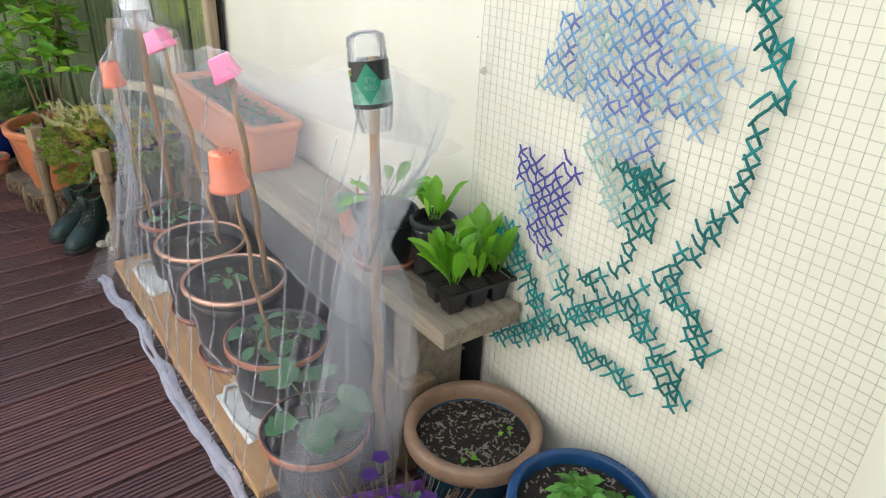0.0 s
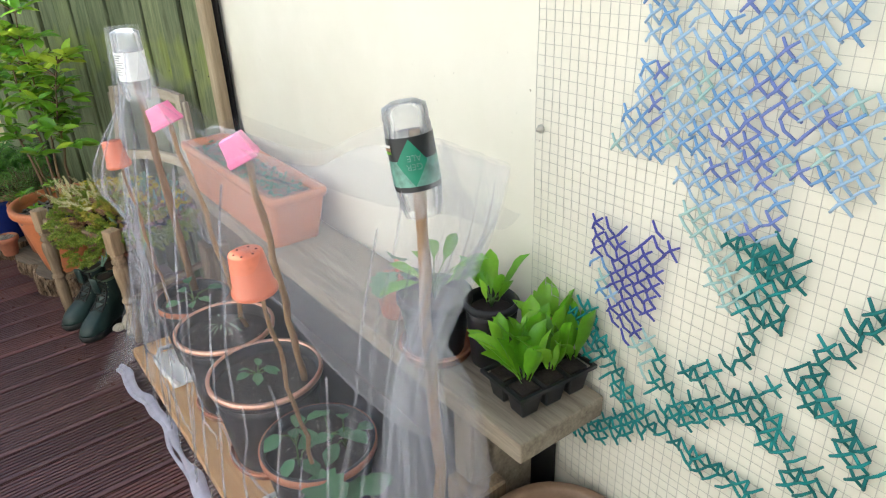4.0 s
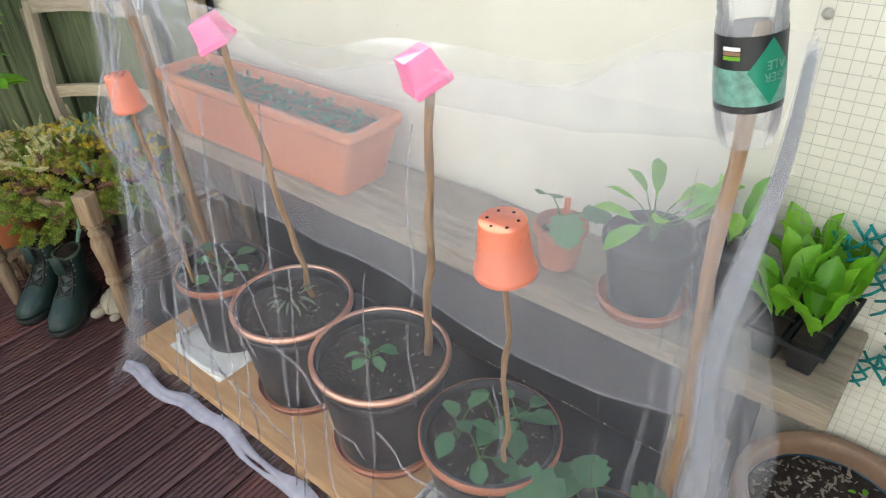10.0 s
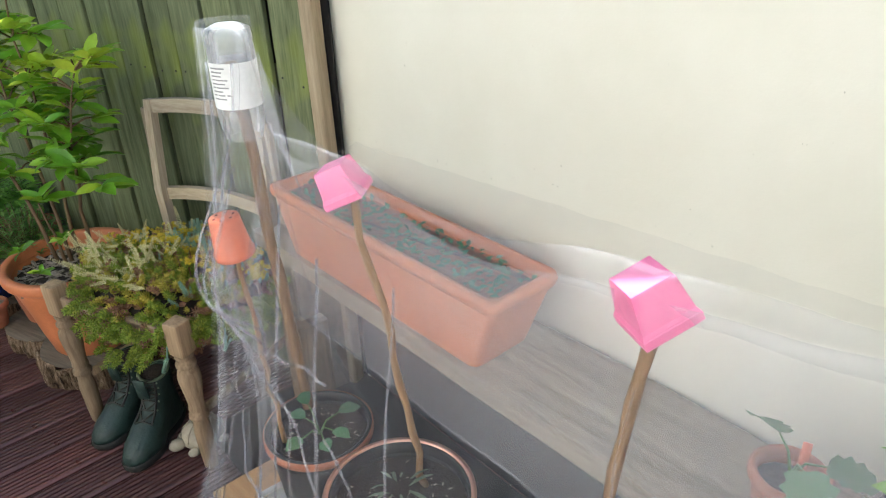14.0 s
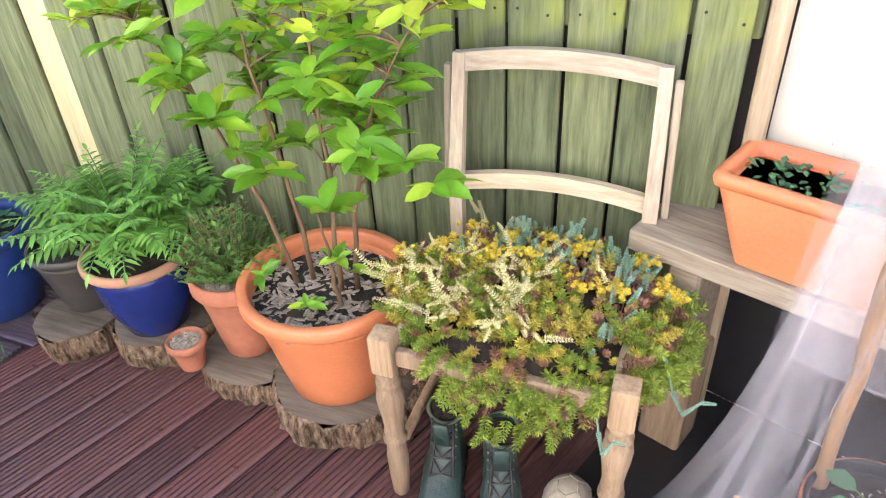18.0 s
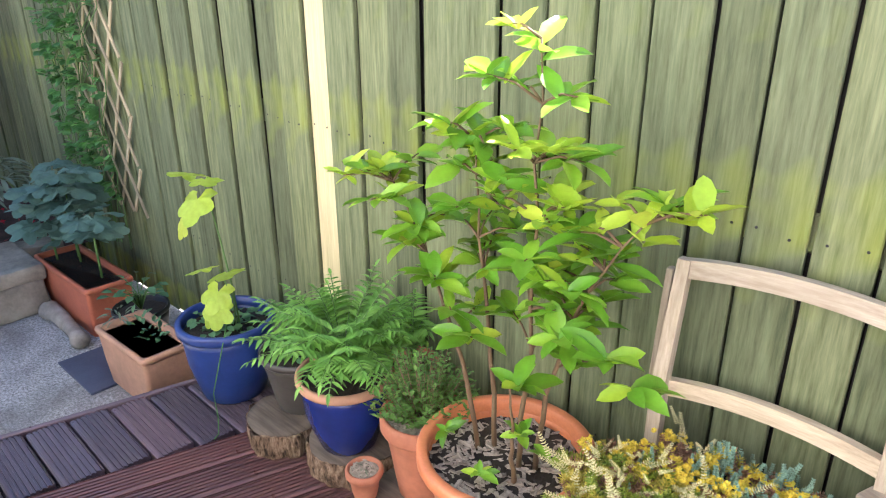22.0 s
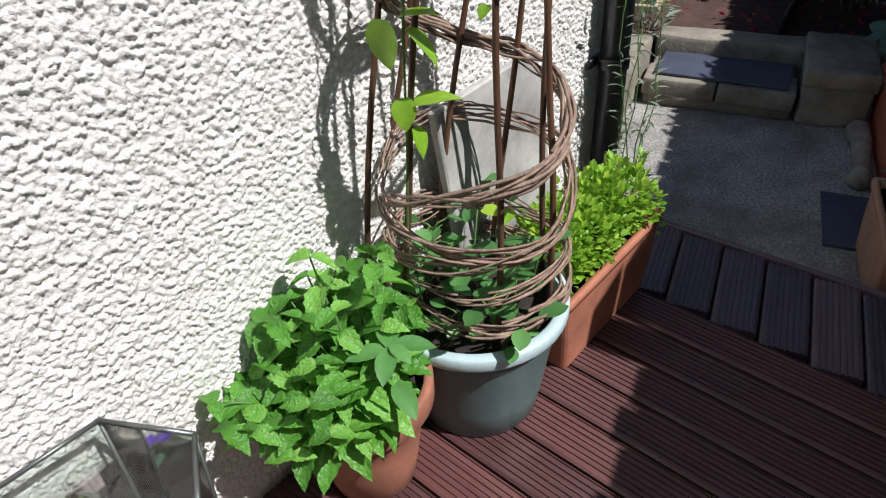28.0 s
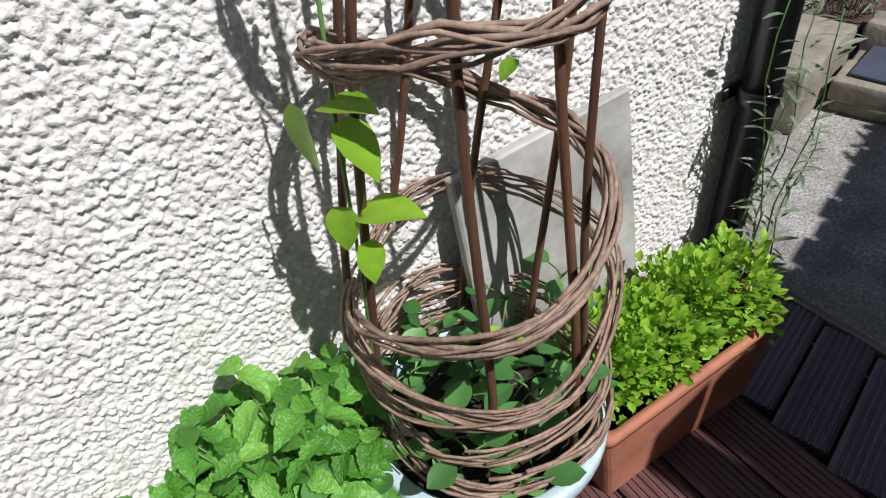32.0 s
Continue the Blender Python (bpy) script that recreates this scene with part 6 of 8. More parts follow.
sl = part("loose_slate", box(0.36, 0.245, 0.012, 0.002, (0, 0, 0.006), 1), M_SLATE, None, m=pose(-2.905, -0.465, -0.2, 0, 0, 1), smooth=False)
tagged(sl, "flat dark slate lying on the concrete by the deck", "slate")


def driftwood():
    pts = [(0, 0, 0.035), (0.06, 0.0, 0.045), (0.16, 0.012, 0.035), (0.28, 0.012, 0.030), (0.40, 0.0, 0.030), (0.48, -0.006, 0.035), (0.51, -0.006, 0.033)]
    bm = tube(pts, [0.030, 0.045, 0.036, 0.030, 0.034, 0.044, 0.024], 14)
    for v in bm.verts:
        v.co += Vector((1, 1, 0.5)) * 0.012 * noise.noise(v.co * 22)
    ob = part("driftwood", bm, M_FLINT, None, m=pose(-3.645, -0.452, -0.2))
    tagged(ob, "pale weathered driftwood lump on the concrete", "driftwood")


driftwood()


def trellis():
    t = thing("trellis", "pale wooden diamond trellis fixed to the fence, with climbing peas", "trellis", pose(-3.25, -0.012, 0.30))
    w, h, k = 0.62, 1.35, 0.25
    bm_up = mesh_of("lath", box(0.020, 0.007, 1.0, 0.001), M_TRELLIS, False)
    for s, y in ((1, 0), (-1, -0.008)):
        n = int((h + w) / k)
        for i in range(-n, n + 1):
            # a lath x = s*z*0.62 + c clipped to the frame
            c = i * k * 0.62
            zs = [z for z in [q * 0.02 for q in range(int(h / 0.02) + 1)] if -w <= s * z * 0.62 + c <= 0]
            if len(zs) < 5:
                continue
            a, b = zs[0], zs[-1]
            p, q = Vector((s * a * 0.62 + c, y, a)), Vector((s * b * 0.62 + c, y, b))
            d = q - p
            part("lath", bm_up, None, t, m=Matrix.Translation((p + q) / 2) @ Matrix.Rotation(math.atan2(d.x, d.z), 4, "Y") @ Matrix.Diagonal((1, 1, d.length, 1)))
    rr = random.Random(5)
    for _ in range(16):
        x = -0.42 + rr.uniform(-0.36, 0.28)
        pts = [(x + 0.05 * math.sin(q * 1.3 + x * 30) + 0.02 * q * rr.uniform(-1, 1), -0.03 - rr.uniform(0, 0.03), -0.2 + q * 0.13) for q in range(11)]
        part("pea_stem", tube(pts, [0.0025] * 11, 5), M_STEM, t)
        for p in pts[2:]:
            for q in range(5):
                a = rr.uniform(0, 6.28)
                part("pea_leaf", L_PEA[0], None, t, m=aim((p[0], p[1] - 0.01, p[2] + rr.uniform(0, 0.1)), (math.cos(a), -0.5 - rr.random(), math.sin(a) * 0.5), rr.uniform(-0.6, 0.6), rr.uniform(0.9, 1.7)))


trellis()


# ---- chair planted with stonecrop ----
def chair():
    t = thing("dining_chair", "old grey weathered wooden chair without a seat, planted with stonecrop", "chair", pose(-0.345, -0.30, 0, 0, 0, 2))
    xr = 0.213
    turned = [(0, 0), (0.015, 0), (0.019, 0.008), (0.022, 0.06), (0.0235, 0.13), (0.020, 0.165), (0.0185, 0.172), (0.026, 0.180), (0.026, 0.190), (0.018, 0.198), (0.023, 0.208), (0.0205, 0.222),
              (0.0235, 0.255), (0.028, 0.290), (0.0295, 0.312), (0.027, 0.330), (0.019, 0.340), (0.026, 0.348), (0.026, 0.356), (0.018, 0.364), (0.024, 0.374), (0.024, 0.385), (0, 0.386)]
    for s in (-1, 1):
        x = xr * s
        bm = tube([(x, 0.235, 0.0), (x, 0.225, 0.45), (x * 0.99, 0.22, 0.60), (x * 0.95, 0.245, 0.875)], [0.019, 0.021, 0.021, 0.018], 4)
        part("back_post", bm, M_CHAIR_V, t, smooth=False)
        part("back_slip", box(0.016, 0.022, 0.32, 0.005, (0, 0, 0), 2), M_CHAIR_V, t, "split strip of the post", pose(x * 1.10, 0.243, 0.69, 0, -2 * s, 0), smooth=False)
        part("front_leg", lathe(turned, 22), M_LEG, t, "turned leg", pose(0.226 * s, -0.187, 0, 0, 0, 20 * s))
        part("leg_block", box(0.048, 0.048, 0.095, 0.006, (0.226 * s, -0.187, 0.432), 2), M_LEG, t, smooth=False)
        part("side_rail", box(0.022, 0.39, 0.05, 0.004, (0.212 * s, 0.022, 0.42)), M_CHAIR, t, smooth=False)
        part("stretcher", box(0.018, 0.39, 0.024, 0.004, (0.212 * s, 0.022, 0.17)), M_LEG, t, smooth=False)

    def bent(z, h, d, wid):
        vs, fs = [], []
        for i in range(13):
            u = -1 + i / 6
            y = 0.235 + 0.022 * (1 - u * u) + (z - 0.58) * 0.03
            for dy, dz in ((-d, -h), (-d, h), (d, h), (d, -h)):
                vs.append((u * wid, y + dy, z + dz + (0.012 * (1 - u * u))))
        for i in range(12):
            for k in range(4):
                fs.append((4 * i + k, 4 * i + (k + 1) % 4, 4 * i + 4 + (k + 1) % 4, 4 * i + 4 + k))
        fs += [(0, 1, 2, 3), (51, 50, 49, 48)]
        bm = raw(vs, fs)
        bmesh.ops.recalc_face_normals(bm, faces=bm.faces[:])
        return bm
    part("top_rail", bent(0.855, 0.020, 0.010, 0.208), M_CHAIR, t, smooth=False)
    part("lower_rail", bent(0.582, 0.019, 0.010, 0.208), M_CHAIR, t, smooth=False)
    part("front_rail", box(0.404, 0.022, 0.04, 0.004, (0, -0.187, 0.425)), M_LEG, t, smooth=False)
    part("back_rail", box(0.39, 0.022, 0.05, 0.004, (0, 0.218, 0.42)), M_LEG, t, smooth=False)
    part("seat_base", box(0.39, 0.40, 0.03, 0.006, (0, 0.014, 0.405)), M_SOIL, t, "sagging dark planted seat", smooth=False)


def needle_sprig(name, mat, ln, needle, rows=7, per=5):
    """A stonecrop shoot: whorls of small fleshy needles round a stem."""
    sc = Scatter()
    vs = [(0, 0, 0), (-0.18, 0.5, 0.05), (0, 0.45, 0.16), (0.18, 0.5, 0.05), (0, 1, 0.1)]
    fs = [(0, 1, 2), (0, 2, 3), (1, 4, 2), (2, 4, 3)]
    for i in range(rows):
        y = ln * i / rows
        for k in range(per):
            a = k * 6.283 / per + i * 0.6
            way = Vector((math.cos(a), 0.35 + 0.9 * (i / rows) ** 2, math.sin(a)))
            sc.add(vs, fs, aim((0, y, 0), way, 0, needle * (1 - 0.35 * i / rows)))
    return sc.mesh(name, mat, False)


def star(name, mat, r, petals=9, cup=0.35):
    sc = Scatter()
    vs = [(0, 0, 0), (-0.30, 0.65, 0.10), (0, 1, 0.18), (0.30, 0.65, 0.10)]
    for ring, k in ((1.0, 0), (0.62, 1)):
        for i in range(petals):
            a = i * 6.283 / petals + 0.3 * k
            sc.add(vs, [(0, 1, 2, 3)], aim((0, 0, 0.004 * k), (math.cos(a), math.sin(a), cup + 0.5 * k), 0, r * ring))
    return sc.mesh(name, mat, False)


def stonecrop():
    t = thing("stonecrop", "low mat of yellow, green, bronze and blue stonecrop on the chair", "succulent", pose(-0.335, -0.272, 0.42))
    rr = random.Random(33)
    RX, RY = 0.305, 0.215
    green, yellow = needle_sprig("shoot", M_SEDUM_G, 0.050, 0.021, 7, 7), needle_sprig("shoot", M_SEDUM_Y, 0.036, 0.019, 6, 7)
    blue = needle_sprig("shoot", M_SEDUM_B, 0.060, 0.011, 12, 8)
    fat, bud = star("rosette", M_SEDUM_R, 0.021, 8, 0.55), star("flower", M_SEDUM_O, 0.0085, 6)
    pale = needle_sprig("shoot", M_SEDUM_C, 0.050, 0.0085, 10, 6)

    def top(x, y):
        d = (x / RX) ** 2 + (y / RY) ** 2
        return 0.045 * max(0.0, 1 - d) ** 0.6 + 0.028 + 0.016 * noise.noise(Vector((x * 11, y * 11, 3))) - 0.07 * max(0, d - 0.75)

    def spot(ok):
        while True:
            x, y = rr.uniform(-RX, RX), rr.uniform(-RY, RY)
            if (x / RX) ** 2 + (y / RY) ** 2 < 1 and rr.random() < ok(x / RX, y / RY):
                return x, y

    def lay(name, me, count, ok, lift, upright, size):
        vs, fs = template(me)
        sc = Scatter()
        for _ in range(count):
            x, y = spot(ok)
            edge = ((x / RX) ** 2 + (y / RY) ** 2) ** 1.5
            way = Vector((x / RX * edge + rr.uniform(-0.5, 0.5), (y / RY - 0.15) * edge + rr.uniform(-0.5, 0.5), upright + rr.uniform(-0.2, 0.3)))
            p = (x, y, top(x, y) + rr.uniform(-0.012, lift))
            if me in (fat, bud):
                m = Matrix.Translation(p) @ way.to_track_quat("Z", "Y").to_matrix().to_4x4() @ Matrix.Scale(rr.uniform(*size), 4)
            else:
                m = aim(p, way, rr.uniform(0, 6), rr.uniform(*size))
            sc.add(vs, fs, m)
        return sc

    part("soil_mound", lathe([(0.235, -0.02), (0.225, 0.015), (0.16, 0.05), (0.08, 0.062), (0, 0.064)], 30, 0.02, 4), M_SOIL, t)
    rear = lambda x, y: y + 0.35 * x
    sc = lay("green", green, 160, lambda x, y: 0.9 if rear(x, y) < 0.05 else 0.12, 0.008, 0.55, (0.6, 1.1))
    vs, fs = template(green)
    for _ in range(120):
        x = rr.uniform(-0.20, 0.30)
        low = 0.13 * math.exp(-((x - 0.0) / 0.15) ** 2) + 0.03
        y = -RY * math.sqrt(max(0.05, 1 - (x / RX) ** 2)) + rr.uniform(-0.03, 0.02)
        sc.add(vs, fs, aim((x, y, 0.035 - low * rr.random() ** 1.3), (x * 1.5 + rr.uniform(-0.4, 0.4), -0.8, rr.uniform(-0.7, 0.4)), rr.uniform(0, 6), rr.uniform(0.6, 1.05)))
    for _ in range(70):
        a = rr.uniform(-0.9, 0.5)
        sc.add(vs, fs, aim((RX * math.cos(a) - 0.01, RY * math.sin(a), 0.03 - 0.07 * rr.random()), (1, math.sin(a) + rr.uniform(-0.3, 0.3), rr.uniform(-0.5, 0.4)), 0, rr.uniform(0.6, 1.05)))
    part("green_foliage", sc.mesh("foliage", M_SEDUM_G, False), None, t)["kind"] = "stuff"
    sc = lay("yellow", yellow, 230, lambda x, y: 0.9 if rear(x, y) < 0.25 else 0.15, 0.014, 0.6, (0.55, 1.05))
    part("yellow_foliage", sc.mesh("foliage", M_SEDUM_Y, False), None, t)["kind"] = "stuff"
    brown = needle_sprig("shoot", M_SEDUM_R, 0.042, 0.018, 6, 6)
    sc = lay("brown", brown, 120, lambda x, y: 0.8 if rear(x, y) < 0.15 else 0.2, 0.016, 0.6, (0.5, 1.0))
    vs, fs = template(brown)
    for _ in range(46):
        x = rr.uniform(-0.22, 0.28)
        sc.add(vs, fs, aim((x, -RY * math.sqrt(max(0.05, 1 - (x / RX) ** 2)) + rr.uniform(-0.03, 0.01), 0.03 - 0.10 * rr.random()), (x * 1.5 + rr.uniform(-0.4, 0.4), -0.8, rr.uniform(-0.6, 0.4)), 0, rr.uniform(0.6, 1.0)))
    part("brown_foliage", sc.mesh("foliage", M_SEDUM_R, False), None, t)["kind"] = "stuff"
    sc = lay("blue", blue, 120, lambda x, y: (0.9 if y > 0.15 and x > -0.35 else 0.0) + (0.35 if x > 0.45 else 0.02), 0.012, 1.3, (0.55, 1.05))
    part("blue_foliage", sc.mesh("foliage", M_SEDUM_B, False), None, t)["kind"] = "stuff"
    sc = lay("bronze", fat, 380, lambda x, y: 0.95 if y > 0.10 - 0.5 * (x < -0.2) else 0.16, 0.012, 1.4, (0.5, 1.1))
    part("bronze_foliage", sc.mesh("foliage", M_SEDUM_R, False), None, t)["kind"] = "stuff"
    vs, fs = template(bud)
    sc, stalk = Scatter(), Scatter()
    tv, tf = template(mesh_of("t", tube([(0, 0, 0), (0, 1, 0)], 0.03, 4), M_TWIG))
    for _ in range(36):
        x, y = spot(lambda x, y: 0.9 if -0.15 < y + 0.2 * x < 0.75 else 0.03)
        c = Vector((x, y, top(x, y) + rr.uniform(0.02, 0.045)))
        stalk.add(tv, tf, aim((x, y, top(x, y) - 0.02), (0.1, -0.1, 1), 0, 0.055))
        for _ in range(13):
            d = Vector((rr.gauss(0, 0.011), rr.gauss(0, 0.011), rr.uniform(-0.003, 0.005)))
            sc.add(vs, fs, Matrix.Translation(c + d) @ Euler((rr.uniform(-0.5, 0.5), rr.uniform(-0.5, 0.5), rr.uniform(0, 6))).to_matrix().to_4x4() @ Matrix.Scale(rr.uniform(0.7, 1.2), 4))
    part("gold_flowers", sc.mesh("foliage", M_SEDUM_O, False), None, t)["kind"] = "stuff"
    part("flower_stalks", stalk.mesh("stalks", M_SEDUM_R, False), None, t)["kind"] = "stuff"
    vs, fs = template(pale)
    sc = Scatter()
    for _ in range(40):
        x, y = spot(lambda x, y: 0.95 if -0.95 < x < 0.15 and -0.75 < y < 0.15 else 0.03)
        p = Vector((x, y, top(x, y) + 0.02))
        way = Vector((rr.uniform(-1, 1), rr.uniform(-1, 0.6), rr.uniform(0.1, 0.6)))
        for q in range(3):
            sc.add(vs, fs, aim(p, way + Vector((rr.uniform(-0.6, 0.6), rr.uniform(-0.6, 0.6), rr.uniform(0, 0.5))), 0, rr.uniform(0.6, 1.2)))
            p = p + way.normalized() * 0.03
    part("cream_foliage", sc.mesh("foliage", M_SEDUM_C, False), None, t)["kind"] = "stuff"
    for x, y, z in ((0.17, -0.20, -0.05), (0.27, -0.10, -0.01)):
        pts = [(x, y, z + 0.06), (x * 1.1, y - 0.03, z), (x * 1.18, y - 0.06, z - 0.02), (x * 1.28, y - 0.06, z + 0.02)]
        part("trailing_stem", tube(pts, 0.0025, 5), M_SEDUM_B, t)
        vs, fs = template(blue)
        sc = Scatter()
        for q in range(3):
            sc.add(vs, fs, aim(pts[q], Vector(pts[q + 1]) - Vector(pts[q]), 0, 0.6))
        sc.add(vs, fs, aim(pts[3], (0.5, -0.3, 0.4), 0, 0.5))
        part("trailing_leaves", sc.mesh("trailing_leaves", M_SEDUM_B, False), None, t)


chair()
stonecrop()


def boot(name, label, m):
    """An old lace-up boot: sole, upper lofted from ovals, tongue, laces, planted top."""
    t = thing(name, label, "boot", m)
    rings = []
    # (centre y, z, half length, half width, tilt of the ring)
    specs = [(0.0, 0.016, 0.132, 0.045, 0), (-0.002, 0.036, 0.133, 0.047, 0), (0.004, 0.056, 0.122, 0.043, 0.10), (0.022, 0.074, 0.096, 0.039, 0.28),
             (0.046, 0.098, 0.068, 0.036, 0.38), (0.062, 0.130, 0.051, 0.036, 0.22), (0.066, 0.165, 0.046, 0.037, 0.08), (0.064, 0.195, 0.048, 0.040, 0.05), (0.064, 0.20, 0.043, 0.034, 0.05), (0.064, 0.18, 0.040, 0.031, 0)]
    bm = bmesh.new()
    n = 24
    for cy, z, a, b, tilt in specs:
        ring = []
        for i in range(n):
            th_ = 2 * math.pi * i / n
            y = math.sin(th_) * a
            waist = 1 - 0.18 * math.exp(-((y - 0.01) / 0.04) ** 2) if z < 0.06 else 1
            broad = b * (1 + (0.16 if z < 0.08 and y < 0 else 0))
            c = math.cos(th_)
            ring.append(bm.verts.new((math.copysign(abs(c) ** 0.8, c) * broad * waist, cy + y, z + tilt * (y + a) * 0.45)))
        rings.append(ring)
    for p, q in zip(rings, rings[1:]):
        for i in range(n):
            bm.faces.new((p[i], p[(i + 1) % n], q[(i + 1) % n], q[i]))
    bm.faces.new(rings[0][::-1])
    bm.faces.new(rings[-1])
    for v in bm.verts:
        v.co += Vector((1, 1, 0.6)) * 0.0025 * noise.noise(v.co * 38)
    part("upper", bm, M_BOOT, t, "scuffed green leather")
    bm = bmesh.new()
    rings = []
    for z, k in ((0, 0.98), (0.004, 1.0), (0.022, 1.03), (0.025, 1.0)):
        ring = []
        for i in range(n):
            th_ = 2 * math.pi * i / n
            y = math.sin(th_) * 0.136 * k
            waist = 1 - 0.2 * math.exp(-((y - 0.01) / 0.04) ** 2)
            c = math.cos(th_)
            ring.append(bm.verts.new((math.copysign(abs(c) ** 0.8, c) * (0.057 if y < 0 else 0.049) * k * waist, y, z)))
        rings.append(ring)
    for p, q in zip(rings, rings[1:]):
        for i in range(n):
            bm.faces.new((p[i], p[(i + 1) % n], q[(i + 1) % n], q[i]))
    bm.faces.new(rings[0][::-1])
    part("sole", bm, M_SOLE, t, "dark rubber sole")
    part("compost", lathe([(0.036, 0), (0.02, 0.004), (0, 0.006)], 16), M_SOIL, t, m=pose(0, 0.064, 0.196))
    part("collar", tube([(0.039 * math.cos(a), 0.064 + 0.047 * math.sin(a), 0.199 + 0.004 * math.sin(2 * a)) for a in [k * 0.2618 for k in range(25)]], 0.0045, 6), M_GREYLEAF, t, "frayed pale collar")
    lapel = [(0.080, 0.026), (0.10, 0.023), (0.13, 0.020), (0.16, 0.020), (0.185, 0.021)]

    def skin(x, z):
        """The front of the upper at a height and a distance from its middle line."""
        z = max(0.074, min(0.194, z))
        for p, q in zip(specs[3:], specs[4:8]):
            if z <= q[1]:
                k = (z - p[1]) / (q[1] - p[1])
                cy, a, b = (p[i] + (q[i] - p[i]) * k for i in (0, 2, 3))
                return cy - a * math.sqrt(max(0, 1 - (x / b) ** 2))
        return 0.016

    for s_ in (-1, 1):
        part("lapel", tube([(s_ * x, skin(x, z) - 0.001, z + 0.008) for z, x in lapel], 0.0035, 6), M_SOLE, t, "stitched edge of the lacing")
    for k in range(6):
        z = 0.084 + k * 0.019
        for s_ in (-1, 1):
            part("lace", tube([(s_ * 0.024, skin(0.024, z) - 0.003, z + 0.006), (0, skin(0, z + 0.009) - 0.006, z + 0.016), (-s_ * 0.024, skin(0.024, z + 0.019) - 0.003, z + 0.025)], 0.0026, 5), M_LACE, t)
            part("eyelet", lathe([(0, 0), (0.0036, 0), (0.0030, 0.002), (0, 0.002)], 8), M_GREYLEAF, t, m=pose(s_ * 0.026, skin(0.026, z) - 0.002, z + 0.006, 75, 0, 0))
    part("tongue", box(0.035, 0.010, 0.07, 0.004, (0, 0.014, 0.185)), M_BOOT, t, m=pose(0, 0, 0, 6))
    return t


b1_ = boot("boot", "scuffed green lace-up boot used as a planter under the chair", pose(-0.474, -0.455, 0, 0, 0, 12))
copy_thing(b1_, pose(-0.335, -0.475, 0, 0, 0, 19))


def tortoise():
    bm = bmesh.new()
    bmesh.ops.create_uvsphere(bm, u_segments=28, v_segments=14, radius=1)
    for v in bm.verts:
        v.co = Vector((v.co.x * 0.052, v.co.y * 0.062, max(v.co.z, -0.15) * 0.058 + 0.025))
        v.co *= 1 + 0.04 * noise.cell(v.co * 45) * 0.5
    bits = [bm]
    for x, y, z, r in ((0.0, -0.075, 0.028, 0.020), (-0.042, -0.045, 0.012, 0.015), (0.042, -0.045, 0.012, 0.015), (-0.042, 0.04, 0.012, 0.014), (0.042, 0.04, 0.012, 0.014)):
        b = bmesh.new()
        bmesh.ops.create_uvsphere(b, u_segments=12, v_segments=8, radius=r)
        bmesh.ops.scale(b, verts=b.verts[:], vec=(0.9, 1.25, 0.85))
        bmesh.ops.translate(b, verts=b.verts[:], vec=(x, y, z))
        bits.append(b)
    for k in range(6):
        a = k * 1.047
        bits.append(tube([(0.024 * math.cos(a), 0.028 * math.sin(a), 0.080), (0.040 * math.cos(a), 0.050 * math.sin(a), 0.062), (0.053 * math.cos(a), 0.063 * math.sin(a), 0.034)], 0.0022, 4))
        b2 = a + 1.047
        bits.append(tube([(0.024 * math.cos(a), 0.028 * math.sin(a), 0.080), (0.024 * math.cos(b2), 0.028 * math.sin(b2), 0.080)], 0.0022, 4))
    ob = part("tortoise_statue", joined(*bits), M_TORT, None, m=pose(-0.205, -0.415, 0, 0, 0, -22))
    tagged(ob, "small pale cast stone tortoise statue under the chair", "statue")


tortoise()


# ---- along the house wall ----
mint = pot("flower_pot", "old terracotta pot with lime bloom, full of fresh green mint", -1.225, -1.568, 0.0, 0.140, 0.095, 0.30, M_TERRA_SALT, 0.055, 0.012, soil_drop=0.04)


def mint_plant(t, at, count, seed, spread):
    rr = random.Random(seed)
    for i in range(count):
        a = i * 2.399
        d = Vector((math.cos(a), math.sin(a), 0)) * spread * math.sqrt((i + 0.5) / count)
        base = Vector((at[0] * 0.3, 0, at[2])) + d * 0.35
        d = d + Vector((at[0] * 0.9, at[1], 0))
        top = base + d * 0.8 + Vector((0, 0, rr.uniform(0.17, 0.36) * (1.15 - 0.55 * d.length / spread)))
        world_top = t.matrix_basis @ top
        low = wall_line(*DASH, world_top.x) + 0.03
        if world_top.y < low:
            top.y += low - world_top.y
        top.y = min(top.y, 0.10)
        part("stem", tube([base, base.lerp(top, 0.5) + Vector((0, 0, 0.02)), top], [0.0028, 0.0024, 0.0018], 5), M_STEM, t)
        for k in range(4):
            p = base.lerp(top, 0.4 + 0.2 * k)
            for s in (0, 1):
                b = k * 1.57 + s * 3.1416 + a
                way = (math.cos(b), math.sin(b), rr.uniform(-0.3, 0.35))
                part("leaf", L_MINT[(i + k) % 2], None, t, m=aim(p, way, rr.uniform(-0.5, 0.5), rr.uniform(1.05, 1.65) * (1.05 - 0.14 * k)))


